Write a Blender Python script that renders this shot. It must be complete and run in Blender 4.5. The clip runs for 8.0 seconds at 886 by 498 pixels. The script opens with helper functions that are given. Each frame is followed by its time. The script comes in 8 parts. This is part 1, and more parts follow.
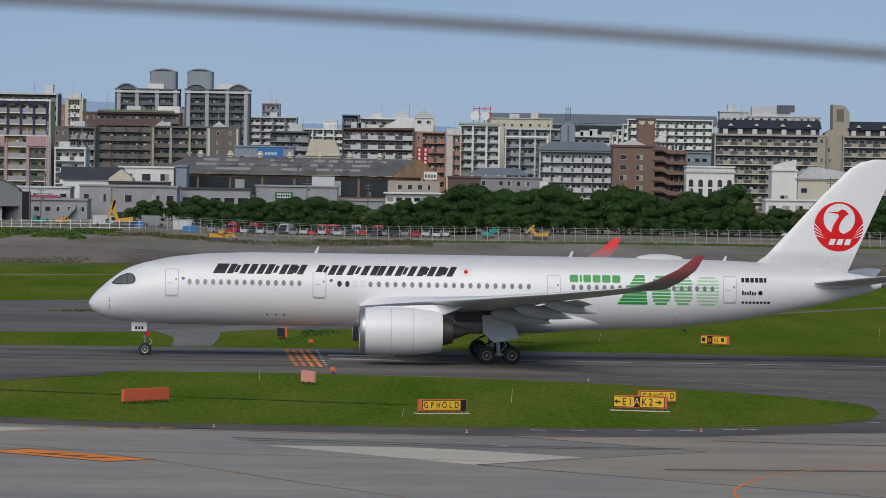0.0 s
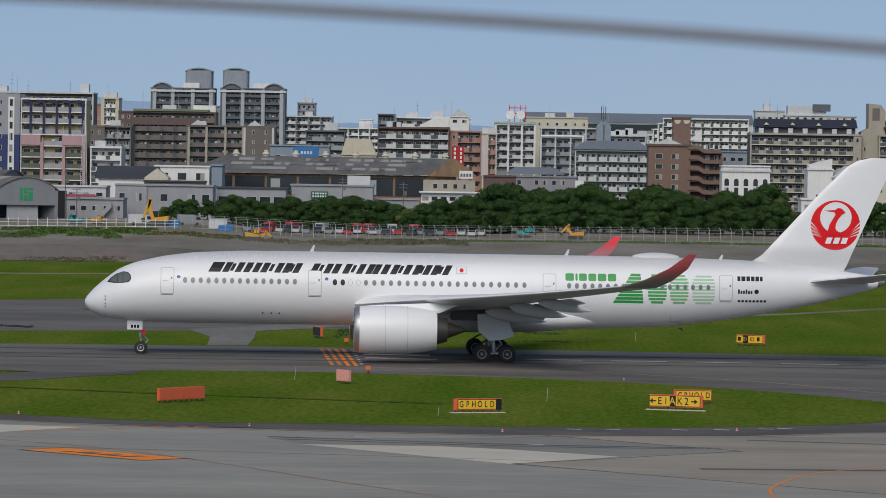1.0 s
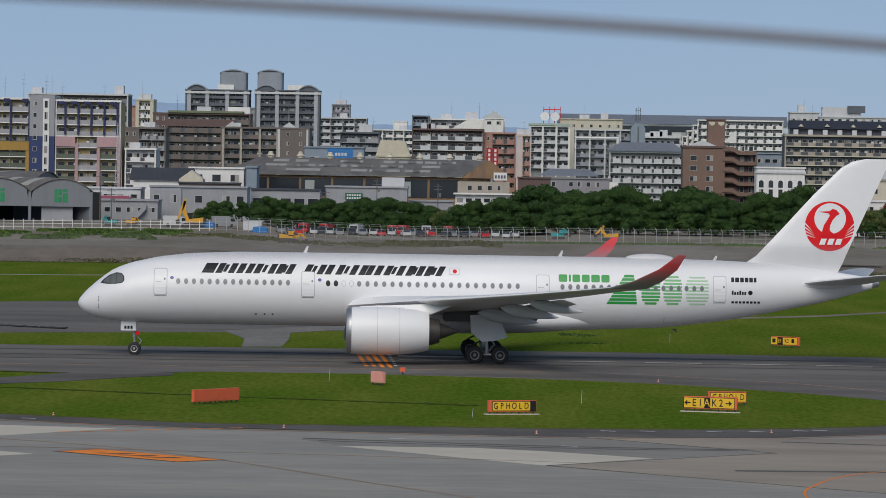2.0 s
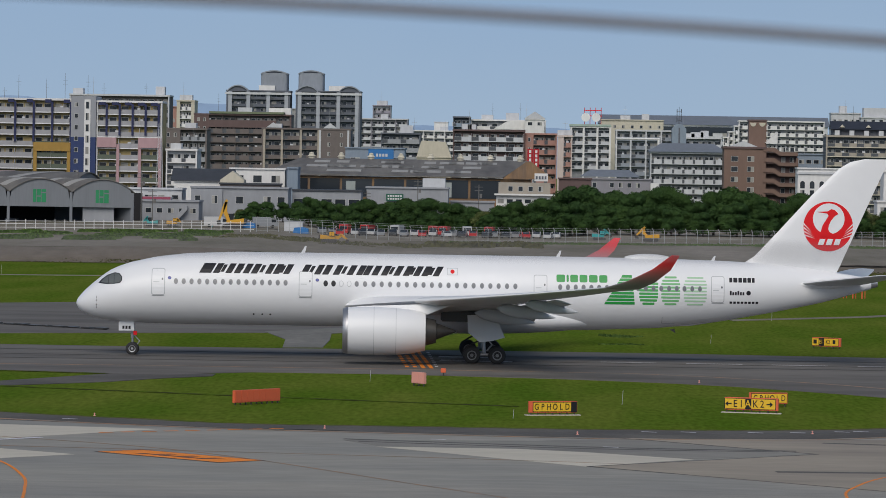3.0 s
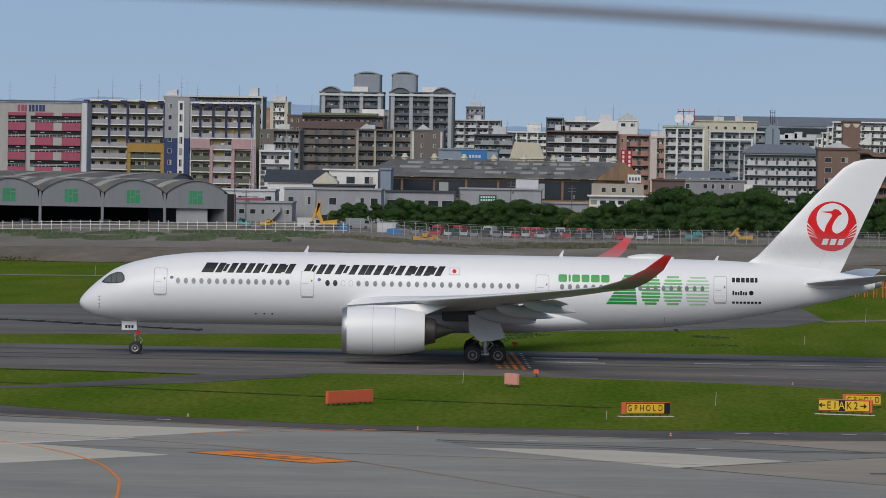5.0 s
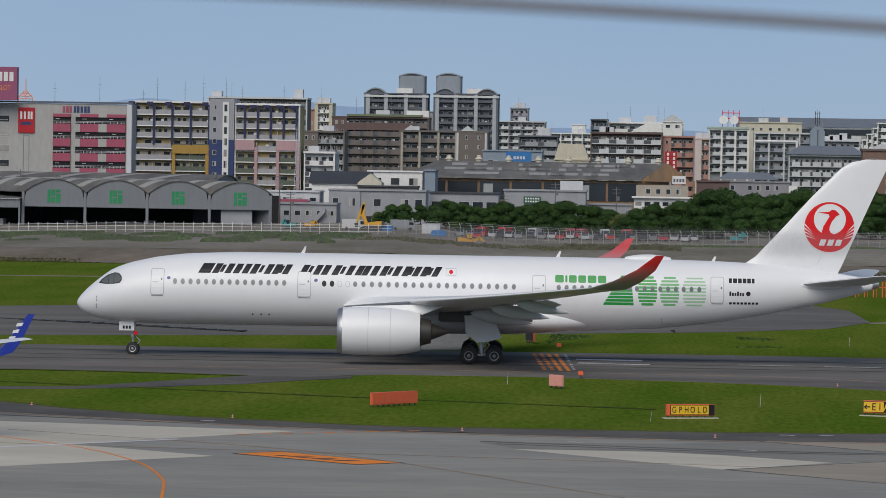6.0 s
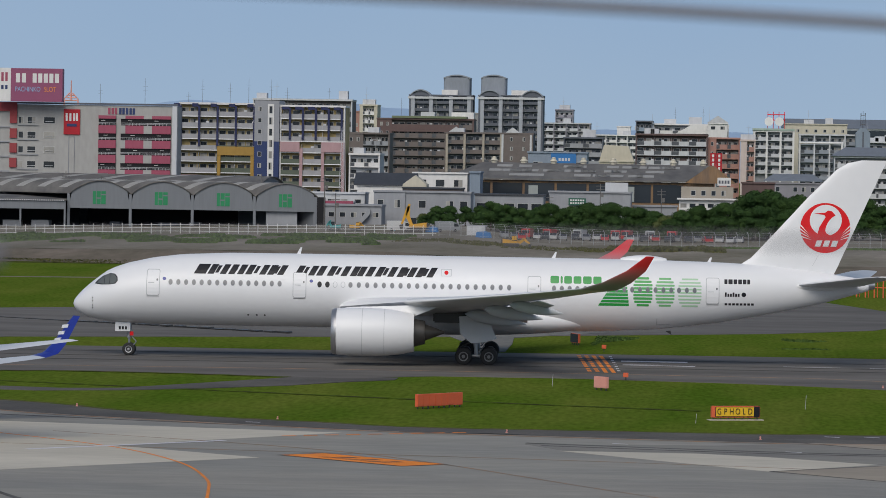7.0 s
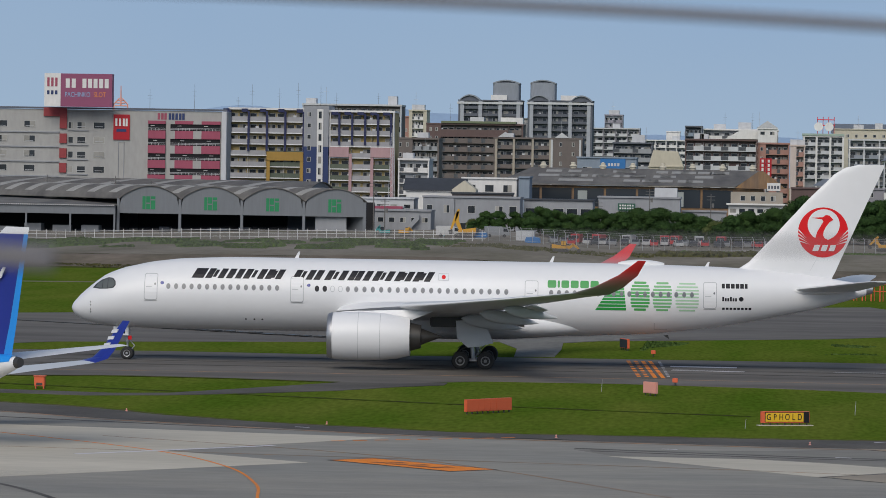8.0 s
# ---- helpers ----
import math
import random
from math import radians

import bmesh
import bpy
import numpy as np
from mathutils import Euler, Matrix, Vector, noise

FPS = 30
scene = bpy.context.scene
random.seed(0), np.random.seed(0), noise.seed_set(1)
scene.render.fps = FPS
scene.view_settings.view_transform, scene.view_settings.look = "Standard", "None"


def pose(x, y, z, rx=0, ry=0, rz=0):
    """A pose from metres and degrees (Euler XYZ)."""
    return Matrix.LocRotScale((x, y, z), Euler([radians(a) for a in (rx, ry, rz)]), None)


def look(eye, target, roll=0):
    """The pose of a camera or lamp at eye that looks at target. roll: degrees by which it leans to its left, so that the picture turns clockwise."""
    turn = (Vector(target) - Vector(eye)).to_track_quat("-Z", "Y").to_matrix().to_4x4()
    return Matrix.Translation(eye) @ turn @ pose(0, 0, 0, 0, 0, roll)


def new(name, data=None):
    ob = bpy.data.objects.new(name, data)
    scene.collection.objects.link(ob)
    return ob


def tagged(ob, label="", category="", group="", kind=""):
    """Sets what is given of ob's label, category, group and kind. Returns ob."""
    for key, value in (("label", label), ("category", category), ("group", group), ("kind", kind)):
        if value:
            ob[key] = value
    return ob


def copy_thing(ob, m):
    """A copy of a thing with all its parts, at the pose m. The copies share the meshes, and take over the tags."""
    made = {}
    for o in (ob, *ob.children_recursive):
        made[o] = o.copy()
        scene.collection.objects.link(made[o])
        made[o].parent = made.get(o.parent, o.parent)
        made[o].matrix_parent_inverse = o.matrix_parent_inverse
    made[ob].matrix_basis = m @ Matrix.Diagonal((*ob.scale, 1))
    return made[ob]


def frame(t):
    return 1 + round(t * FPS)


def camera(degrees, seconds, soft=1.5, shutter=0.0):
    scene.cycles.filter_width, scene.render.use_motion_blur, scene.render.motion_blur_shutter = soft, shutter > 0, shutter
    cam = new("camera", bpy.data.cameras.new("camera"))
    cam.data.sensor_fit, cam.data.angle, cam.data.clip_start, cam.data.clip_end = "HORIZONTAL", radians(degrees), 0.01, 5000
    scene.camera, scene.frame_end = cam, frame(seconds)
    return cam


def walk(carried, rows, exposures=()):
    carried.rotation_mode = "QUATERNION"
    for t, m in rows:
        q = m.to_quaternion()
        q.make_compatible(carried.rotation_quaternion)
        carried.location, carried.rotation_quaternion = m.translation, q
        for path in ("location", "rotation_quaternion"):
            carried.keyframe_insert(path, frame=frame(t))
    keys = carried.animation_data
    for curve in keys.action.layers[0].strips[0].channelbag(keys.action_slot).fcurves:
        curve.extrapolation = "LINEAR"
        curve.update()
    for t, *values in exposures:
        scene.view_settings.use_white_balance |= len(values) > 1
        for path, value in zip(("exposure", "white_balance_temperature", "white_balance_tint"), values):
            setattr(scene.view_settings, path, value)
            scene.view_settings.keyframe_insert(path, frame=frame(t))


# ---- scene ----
EYE = (0.0, 0.0, 16.21)
PATH = [  # seconds, pan to the left and tilt down, in degrees
    (0.0, 0.000, 1.2951), (0.5, 0.2713, 1.3122), (1.0, 0.5291, 1.3164), (1.5, 0.7742, 1.3078),
    (3.0, 1.6512, 1.2968), (3.5, 1.9865, 1.3015), (4.0, 2.3480, 1.2956), (4.5, 2.6967, 1.3005),
    (6.0, 3.7018, 1.2908), (6.5, 4.0245, 1.2843), (7.0, 4.3724, 1.2765), (7.5, 4.7338, 1.2563), (8.0, 5.1079, 1.2110)]
cam = camera(13.154, 8.0, soft=0.55)
cam.data.dof.use_dof = True
cam.data.dof.focus_distance = 320.0
cam.data.dof.aperture_fstop = 9.0


def aim(t, pan, tilt):
    a, b = radians(pan), radians(tilt)
    eye = Vector(EYE) + Vector((0, 0, -0.0020 * min(t, 7.0)))  # the arms sink a little
    way = Vector((-math.sin(a) * math.cos(b), math.cos(a) * math.cos(b), -math.sin(b)))
    return look(eye, eye + way, 0.937)


walk(cam, [(t, aim(t, p, q)) for t, p, q in PATH])

# world and sun: a hazy, thinly overcast day
SUN_UP, SUN_TURN = radians(40), radians(192)
world = bpy.data.worlds.new("world")
scene.world = world
world.use_nodes = True
wn = world.node_tree
sky = wn.nodes.new("ShaderNodeTexSky")
sky.sky_type, sky.sun_disc = "NISHITA", False
sky.sun_elevation, sky.sun_rotation = SUN_UP, SUN_TURN
sky.air_density, sky.dust_density, sky.ozone_density = 1.0, 1.0, 1.0
wn.links.new(sky.outputs["Color"], wn.nodes["Background"].inputs["Color"])
wn.nodes["Background"].inputs["Strength"].default_value = 0.095
sun = new("sun", bpy.data.lights.new("sun", "SUN"))
sun.data.energy, sun.data.angle, sun.data.color = 2.0, radians(45), (1.0, 0.94, 0.85)
sun_way = Vector((math.sin(SUN_TURN) * math.cos(SUN_UP), math.cos(SUN_TURN) * math.cos(SUN_UP), math.sin(SUN_UP)))
sun.matrix_world = look(sun_way * 100, (0, 0, 0))
scene.view_settings.exposure = 0.0


# ---- materials ----
def mat(name, colour, rough=0.6, metal=0.0, vary=0.12, scale=3.0, fine=40.0, bump=0.0, second=None, spread=0.5, island=0.0, stretch=(1, 1, 1), spec=0.5):
    """A surface with two scales of variation: broad patches and fine grain; second is the colour of the patches."""
    m = bpy.data.materials.new(name)
    m.use_nodes = True
    n, l = m.node_tree.nodes, m.node_tree.links
    b = n["Principled BSDF"]
    b.inputs["Roughness"].default_value, b.inputs["Metallic"].default_value = rough, metal
    b.inputs["Specular IOR Level"].default_value = spec
    co = n.new("ShaderNodeTexCoord")
    mp = n.new("ShaderNodeMapping")
    mp.inputs["Scale"].default_value = stretch
    l.new(co.outputs["Object"], mp.inputs["Vector"])
    broad, grain = n.new("ShaderNodeTexNoise"), n.new("ShaderNodeTexNoise")
    broad.inputs["Scale"].default_value, broad.inputs["Detail"].default_value = 1.0 / scale, 5
    grain.inputs["Scale"].default_value, grain.inputs["Detail"].default_value = fine, 3
    l.new(mp.outputs["Vector"], broad.inputs["Vector"])
    l.new(mp.outputs["Vector"], grain.inputs["Vector"])
    ramp = n.new("ShaderNodeMapRange")
    ramp.inputs["From Min"].default_value, ramp.inputs["From Max"].default_value = 0.5 - spread * 0.5, 0.5 + spread * 0.5
    l.new(broad.outputs["Fac"], ramp.inputs["Value"])
    mix = n.new("ShaderNodeMix")
    mix.data_type = "RGBA"
    dark = second or tuple(c * (1 - vary * 1.6) for c in colour)
    mix.inputs[6].default_value, mix.inputs[7].default_value = (*colour, 1), (*dark, 1)
    l.new(ramp.outputs["Result"], mix.inputs[0])
    val = n.new("ShaderNodeMapRange")
    val.inputs["To Min"].default_value, val.inputs["To Max"].default_value = 1 - vary, 1 + vary
    val.inputs["From Min"].default_value, val.inputs["From Max"].default_value = 0.25, 0.75
    l.new(grain.outputs["Fac"], val.inputs["Value"])
    hsv = n.new("ShaderNodeHueSaturation")
    l.new(mix.outputs[2], hsv.inputs["Color"])
    last = val.outputs["Result"]
    if island:
        info = n.new("ShaderNodeNewGeometry")
        obj = n.new("ShaderNodeObjectInfo")
        add, rng, mul = n.new("ShaderNodeMath"), n.new("ShaderNodeMapRange"), n.new("ShaderNodeMath")
        add.operation, mul.operation = "ADD", "MULTIPLY"
        l.new(info.outputs["Random Per Island"], add.inputs[0])
        l.new(obj.outputs["Random"], add.inputs[1])
        rng.inputs["From Max"].default_value = 2.0
        rng.inputs["To Min"].default_value, rng.inputs["To Max"].default_value = 1 - island, 1 + island
        l.new(add.outputs[0], rng.inputs["Value"])
        l.new(rng.outputs["Result"], mul.inputs[0])
        l.new(last, mul.inputs[1])
        last = mul.outputs[0]
    l.new(last, hsv.inputs["Value"])
    l.new(hsv.outputs["Color"], b.inputs["Base Color"])
    if bump:
        bp = n.new("ShaderNodeBump")
        bp.inputs["Strength"].default_value, bp.inputs["Distance"].default_value = bump, 0.02
        l.new(grain.outputs["Fac"], bp.inputs["Height"])
        l.new(bp.outputs["Normal"], b.inputs["Normal"])
    return m


def wall_mat(name, colour, rough=0.8):
    """Painted or tiled outside wall with rain streaks."""
    return mat(name, colour, rough, vary=0.07, scale=5.0, fine=1.2, stretch=(1, 1, 0.35), island=0.05)


GRASS = mat("grass", (0.068, 0.120, 0.012), 0.95, vary=0.26, scale=7.0, fine=2.6, second=(0.118, 0.148, 0.024), spread=0.38, stretch=(1, 0.22, 1), spec=0.0)
MEADOW = mat("far_grass", (0.05, 0.075, 0.014), 0.9, vary=0.2, scale=25.0, fine=0.5, second=(0.085, 0.085, 0.028), spread=0.3, stretch=(1, 0.25, 1), spec=0.0)
ASPHALT = mat("asphalt", (0.108, 0.099, 0.090), 0.85, vary=0.14, scale=7.0, fine=1.4, second=(0.165, 0.152, 0.136), spread=0.3, stretch=(0.25, 1, 1), spec=0.12)
ASPHALT_DARK = mat("dark_asphalt", (0.085, 0.078, 0.071), 0.85, vary=0.14, scale=7.0, fine=3.0, second=(0.125, 0.115, 0.102), spread=0.3, spec=0.12)
APRON = mat("apron_asphalt", (0.238, 0.232, 0.212), 0.85, vary=0.11, scale=6.0, fine=1.1, second=(0.305, 0.288, 0.250), spread=0.35, stretch=(0.3, 1, 1), spec=0.12)
APRON_PATCH = mat("apron_repair", (0.185, 0.178, 0.162), 0.85, vary=0.12, scale=5.0, fine=1.2, second=(0.245, 0.232, 0.205), spread=0.35, stretch=(0.3, 1, 1), spec=0.12)
CONCRETE = mat("concrete", (0.56, 0.515, 0.43), 0.85, vary=0.07, scale=8.0, fine=1.5, second=(0.45, 0.415, 0.345), spread=0.4, stretch=(0.3, 1, 1), spec=0.12)
LINK = mat("worn_pale_asphalt", (0.21, 0.20, 0.18), 0.9, vary=0.12, scale=4.0, fine=1.5, second=(0.15, 0.145, 0.13), spread=0.35, stretch=(1, 0.3, 1), spec=0.1)
EDGE_DIRT = mat("grass_edge_earth", (0.12, 0.105, 0.06), 0.95, vary=0.3, scale=1.5, fine=2.0, second=(0.075, 0.105, 0.02), spread=0.25, spec=0.0)
DIRT = mat("dirt", (0.205, 0.172, 0.142), 0.95, vary=0.15, scale=9.0, fine=0.8, second=(0.115, 0.105, 0.080), spread=0.35, stretch=(0.6, 0.25, 1), spec=0.0)
BARE = mat("bare_gravel", (0.265, 0.240, 0.205), 0.95, vary=0.12, scale=18.0, fine=0.6, second=(0.150, 0.140, 0.105), spread=0.35, stretch=(1, 0.2, 1), spec=0.0)
ORANGE = mat("orange_marking", (0.84, 0.255, 0.035), 0.7, vary=0.1, scale=2.0, fine=5.0, spec=0.1)
ORANGE_OLD = mat("worn_orange_marking", (0.36, 0.20, 0.10), 0.8, vary=0.2, scale=2.0, fine=3.0, second=(0.19, 0.14, 0.10), spread=0.3)
WHITE_LINE = mat("white_marking", (0.62, 0.60, 0.62), 0.7, vary=0.12, scale=2.0, fine=4.0)
BLACK_PAINT = mat("black_marking", (0.03, 0.03, 0.03), 0.7)
WHITE = mat("white_aircraft_paint", (0.75, 0.75, 0.755), 0.38, vary=0.012, scale=6.0, fine=1.0)
WING_GREY = mat("wing_grey_paint", (0.60, 0.61, 0.62), 0.4, vary=0.03, scale=4.0, fine=1.5)
FAIRING = mat("fairing_paint", (0.56, 0.57, 0.58), 0.4, vary=0.03)
RED = mat("red_paint", (0.68, 0.014, 0.018), 0.4, vary=0.03, spec=0.2)
SIGN_RED = mat("wall_sign_red", (0.40, 0.022, 0.032), 0.5, vary=0.05, spec=0.2)
BLACK = mat("black_paint", (0.018, 0.018, 0.022), 0.4, vary=0.05, spec=0.25)
GREEN = mat("green_paint", (0.02, 0.30, 0.05), 0.4, vary=0.05)
GREY_WIN = mat("cabin_window_grey", (0.17, 0.175, 0.185), 0.25, vary=0.05)
GLASS_DARK = mat("dark_glass", (0.13, 0.14, 0.135), 0.10, vary=0.1)
TYRE = mat("tyre_rubber", (0.022, 0.022, 0.023), 0.8, vary=0.1)
METAL = mat("bare_metal", (0.42, 0.42, 0.43), 0.4, metal=0.8, vary=0.06)
RIM = mat("painted_rim", (0.20, 0.20, 0.205), 0.5, metal=0.3, vary=0.06)
DARK_METAL = mat("dark_metal", (0.09, 0.085, 0.08), 0.45, metal=0.6, vary=0.1)
SEAM = mat("panel_joint_grey", (0.42, 0.43, 0.44), 0.5, vary=0.03)
SIGN_YELLOW = mat("sign_yellow", (0.78, 0.47, 0.02), 0.5, vary=0.03)
SIGN_ORANGE = mat("sign_orange", (0.72, 0.13, 0.05), 0.5, vary=0.06)
SIGN_PINK = mat("faded_sign_orange", (0.74, 0.33, 0.27), 0.6, vary=0.06)
BLUE = mat("deep_blue_paint", (0.015, 0.03, 0.25), 0.3, vary=0.03)
SKYBLUE = mat("light_blue_paint", (0.02, 0.27, 0.75), 0.3, vary=0.03)
POLE = mat("weathered_concrete_pole", (0.15, 0.145, 0.14), 0.8, vary=0.1)
STEEL = mat("galvanised_steel", (0.42, 0.43, 0.43), 0.55, metal=0.3, vary=0.08)
WIRE = mat("grey_wire", (0.16, 0.155, 0.165), 0.7, vary=0.05)
LEAF = mat("leaves", (0.027, 0.058, 0.019), 0.8, vary=0.15, scale=4.0, fine=1.0, second=(0.050, 0.094, 0.025), spread=0.4, island=0.16, spec=0.1)
LEAF_YELLOW = mat("yellowish_leaves", (0.085, 0.105, 0.022), 0.7, vary=0.25, scale=3.0, fine=1.0, second=(0.055, 0.08, 0.015), spread=0.4, island=0.3)
BARK = mat("bark", (0.07, 0.055, 0.04), 0.9, vary=0.2)
W_WHITE = wall_mat("white_wall", (0.70, 0.69, 0.67))
W_BRIGHT = wall_mat("bright_white_edge", (0.74, 0.74, 0.73))
W_PLASTER = wall_mat("mall_plaster", (0.37, 0.365, 0.35))
W_CREAM = wall_mat("cream_wall", (0.54, 0.50, 0.40))
W_GREY = wall_mat("grey_wall", (0.30, 0.31, 0.33))
W_STEEL = wall_mat("blue_grey_concrete", (0.26, 0.285, 0.325))
W_PALEBLUE = wall_mat("pale_blue_grey_concrete", (0.37, 0.39, 0.43))
W_MAUVE = wall_mat("mauve_grey_wall", (0.26, 0.25, 0.28))
W_LGREY = wall_mat("pale_grey_wall", (0.53, 0.54, 0.555))
W_DGREY = wall_mat("dark_grey_wall", (0.105, 0.115, 0.14))
W_BROWN = wall_mat("dark_brown_wall", (0.125, 0.082, 0.078))
W_BROWNGREY = wall_mat("brown_grey_wall", (0.152, 0.128, 0.120))
W_TAN = wall_mat("tan_wall", (0.36, 0.32, 0.265))
W_BRICK = wall_mat("red_brown_brick_wall", (0.185, 0.118, 0.093))
W_SALMON = wall_mat("salmon_wall", (0.36, 0.20, 0.165))
W_PINK = wall_mat("dusty_pink_wall", (0.42, 0.27, 0.28))
W_MAGENTA = wall_mat("raspberry_wall", (0.33, 0.075, 0.12))
W_NAVY = wall_mat("navy_wall", (0.03, 0.05, 0.14))
W_FIN = wall_mat("dark_blue_fin", (0.022, 0.028, 0.085))
W_GOLD = wall_mat("ochre_wall", (0.36, 0.22, 0.05))
W_GREEN = wall_mat("grey_green_wall", (0.31, 0.34, 0.33))
W_OLIVE = wall_mat("olive_parapet", (0.10, 0.12, 0.09))
W_YELLOW = wall_mat("yellow_inner_wall", (0.40, 0.31, 0.14))
W_PAR = wall_mat("grey_parapet", (0.34, 0.34, 0.355))
W_BLUEGREY = wall_mat("blue_grey_wall", (0.23, 0.28, 0.34))
ROOF_NAVY = mat("navy_tiled_roof", (0.030, 0.034, 0.047), 0.6, vary=0.12, scale=3.0, fine=1.0)
ROOF_DARK = mat("dark_roof", (0.045, 0.05, 0.06), 0.6, vary=0.12, scale=3.0, fine=1.0)
ROOF_BLUE = mat("blue_grey_roof", (0.165, 0.185, 0.215), 0.6, vary=0.1, scale=4.0, fine=1.0)
ROOF_GREEN = mat("mossy_green_roof", (0.17, 0.20, 0.12), 0.8, vary=0.12)
ROOF_GREY = mat("grey_sheet_roof", (0.098, 0.092, 0.087), 0.8, vary=0.15, scale=6.0, fine=0.7, second=(0.165, 0.155, 0.14), spread=0.3, stretch=(1, 0.3, 1))
ROOF_PALE = mat("pale_roof_strip", (0.34, 0.33, 0.31), 0.7, vary=0.12, scale=4.0, fine=0.7)
SHED_GREY = mat("shed_grey_sheet", (0.165, 0.178, 0.195), 0.6, vary=0.06, scale=6.0, fine=0.8, stretch=(3, 1, 0.3))
RUST = mat("rusty_sheet", (0.28, 0.16, 0.07), 0.8, vary=0.2, scale=3.0, fine=0.8, second=(0.16, 0.11, 0.075), spread=0.4, stretch=(2, 1, 0.3))
PANE = mat("window_glass", (0.035, 0.042, 0.05), 0.12, vary=0.2, scale=2.0, fine=0.5, island=0.5)
# near-black colour that stands in for shade inside decks and sheds
SHADE_IN = mat("interior_shade", (0.015, 0.015, 0.018), 0.9)
CAR_WHITE = mat("white_car_paint", (0.5, 0.5, 0.5), 0.3, vary=0.03)
CAR_RED = mat("red_car_paint", (0.45, 0.03, 0.03), 0.35, vary=0.05)
CAR_DARK = mat("dark_car_paint", (0.05, 0.055, 0.06), 0.3, vary=0.05)
CAR_BLUE = mat("blue_sheet", (0.02, 0.16, 0.42), 0.5, vary=0.08)
CAR_GREY = mat("grey_car_paint", (0.25, 0.26, 0.27), 0.3, vary=0.05)
DIGGER = mat("digger_yellow", (0.62, 0.32, 0.02), 0.5, vary=0.1)
TAN_CONCRETE = mat("tan_concrete", (0.345, 0.300, 0.238), 0.85, vary=0.07, scale=7.0, fine=1.5, second=(0.235, 0.205, 0.172), spread=0.35, stretch=(0.3, 1, 1), spec=0.12)
TEAL = mat("teal_machine_paint", (0.03, 0.30, 0.30), 0.5, vary=0.08)

GREEN_2 = mat("green_paint_2", (0.06, 0.36, 0.08), 0.4, vary=0.04)
GREEN_3 = mat("green_paint_3", (0.17, 0.45, 0.18), 0.4, vary=0.04)
GREEN_4 = mat("green_paint_4", (0.36, 0.57, 0.36), 0.4, vary=0.04)

TIP_FADE = mat("wing_tip_fade", (0.60, 0.075, 0.09), 0.35, vary=0.03)
_n, _l = TIP_FADE.node_tree.nodes, TIP_FADE.node_tree.links
_co, _sep, _rng, _mix = _n.new("ShaderNodeTexCoord"), _n.new("ShaderNodeSeparateXYZ"), _n.new("ShaderNodeMapRange"), _n.new("ShaderNodeMix")
_l.new(_co.outputs["Object"], _sep.inputs[0])
_l.new(_sep.outputs["Z"], _rng.inputs["Value"])
_rng.inputs["From Min"].default_value, _rng.inputs["From Max"].default_value = 7.3, 8.9
_mix.data_type = "RGBA"
_mix.inputs[6].default_value, _mix.inputs[7].default_value = (0.30, 0.28, 0.285, 1), (0.70, 0.03, 0.04, 1)
_l.new(_rng.outputs["Result"], _mix.inputs[0])
_l.new(_mix.outputs[2], _n["Principled BSDF"].inputs["Base Color"])

# ---- mesh helpers ----
def bm_box(bm, x0, x1, y0, y1, z0, z1, bevel=0.0):
    v = [bm.verts.new((x, y, z)) for z in (z0, z1) for y in (y0, y1) for x in (x0, x1)]
    faces = [bm.faces.new([v[i] for i in q]) for q in ((0, 2, 3, 1), (4, 5, 7, 6), (0, 1, 5, 4), (2, 6, 7, 3), (0, 4, 6, 2), (1, 3, 7, 5))]
    if bevel:
        edges = {e for f in faces for e in f.edges}
        bmesh.ops.bevel(bm, geom=list(edges), offset=bevel, segments=2, affect="EDGES", clamp_overlap=True)
    return faces


def bm_rings(bm, rings, close_ends=True):
    """Skin a run of closed rings of points."""
    rows = [[bm.verts.new(p) for p in r] for r in rings]
    for a, b in zip(rows, rows[1:]):
        for i in range(len(a)):
            j = (i + 1) % len(a)
            bm.faces.new((a[i], a[j], b[j], b[i]))
    if close_ends:
        bm.faces.new(rows[0][::-1])
        bm.faces.new(rows[-1])
    return rows


def ring_x(x, y, z, ry, rz, n=24, power=2.0):
    out = []
    for i in range(n):
        a = 2 * math.pi * i / n
        c, s = math.cos(a), math.sin(a)
        out.append((x, y + ry * math.copysign(abs(c) ** (2 / power), c), z + rz * math.copysign(abs(s) ** (2 / power), s)))
    return out


def bm_tube(bm, a, b, r0, r1=None, n=8):
    a, b = Vector(a), Vector(b)
    r1 = r0 if r1 is None else r1
    way = (b - a).normalized()
    side = way.orthogonal().normalized()
    up = way.cross(side)
    bm_rings(bm, [[tuple(p + (side * math.cos(2 * math.pi * i / n) + up * math.sin(2 * math.pi * i / n)) * r) for i in range(n)] for p, r in ((a, r0), (b, r1))])


def bm_prism(bm, outline, y0, y1):
    """Outline in x, z; pulled from y0 to y1."""
    a = [bm.verts.new((x, y0, z)) for x, z in outline]
    b = [bm.verts.new((x, y1, z)) for x, z in outline]
    bm.faces.new(a), bm.faces.new(b[::-1])
    for i in range(len(a)):
        j = (i + 1) % len(a)
        bm.faces.new((a[j], a[i], b[i], b[j]))


def bm_slab(bm, outline, z0, z1):
    """Outline in x, y; pulled from z0 to z1."""
    a = [bm.verts.new((x, y, z1)) for x, y in outline]
    b = [bm.verts.new((x, y, z0)) for x, y in outline]
    bm.faces.new(a), bm.faces.new(b[::-1])
    for i in range(len(a)):
        j = (i + 1) % len(a)
        bm.faces.new((a[j], a[i], b[i], b[j]))


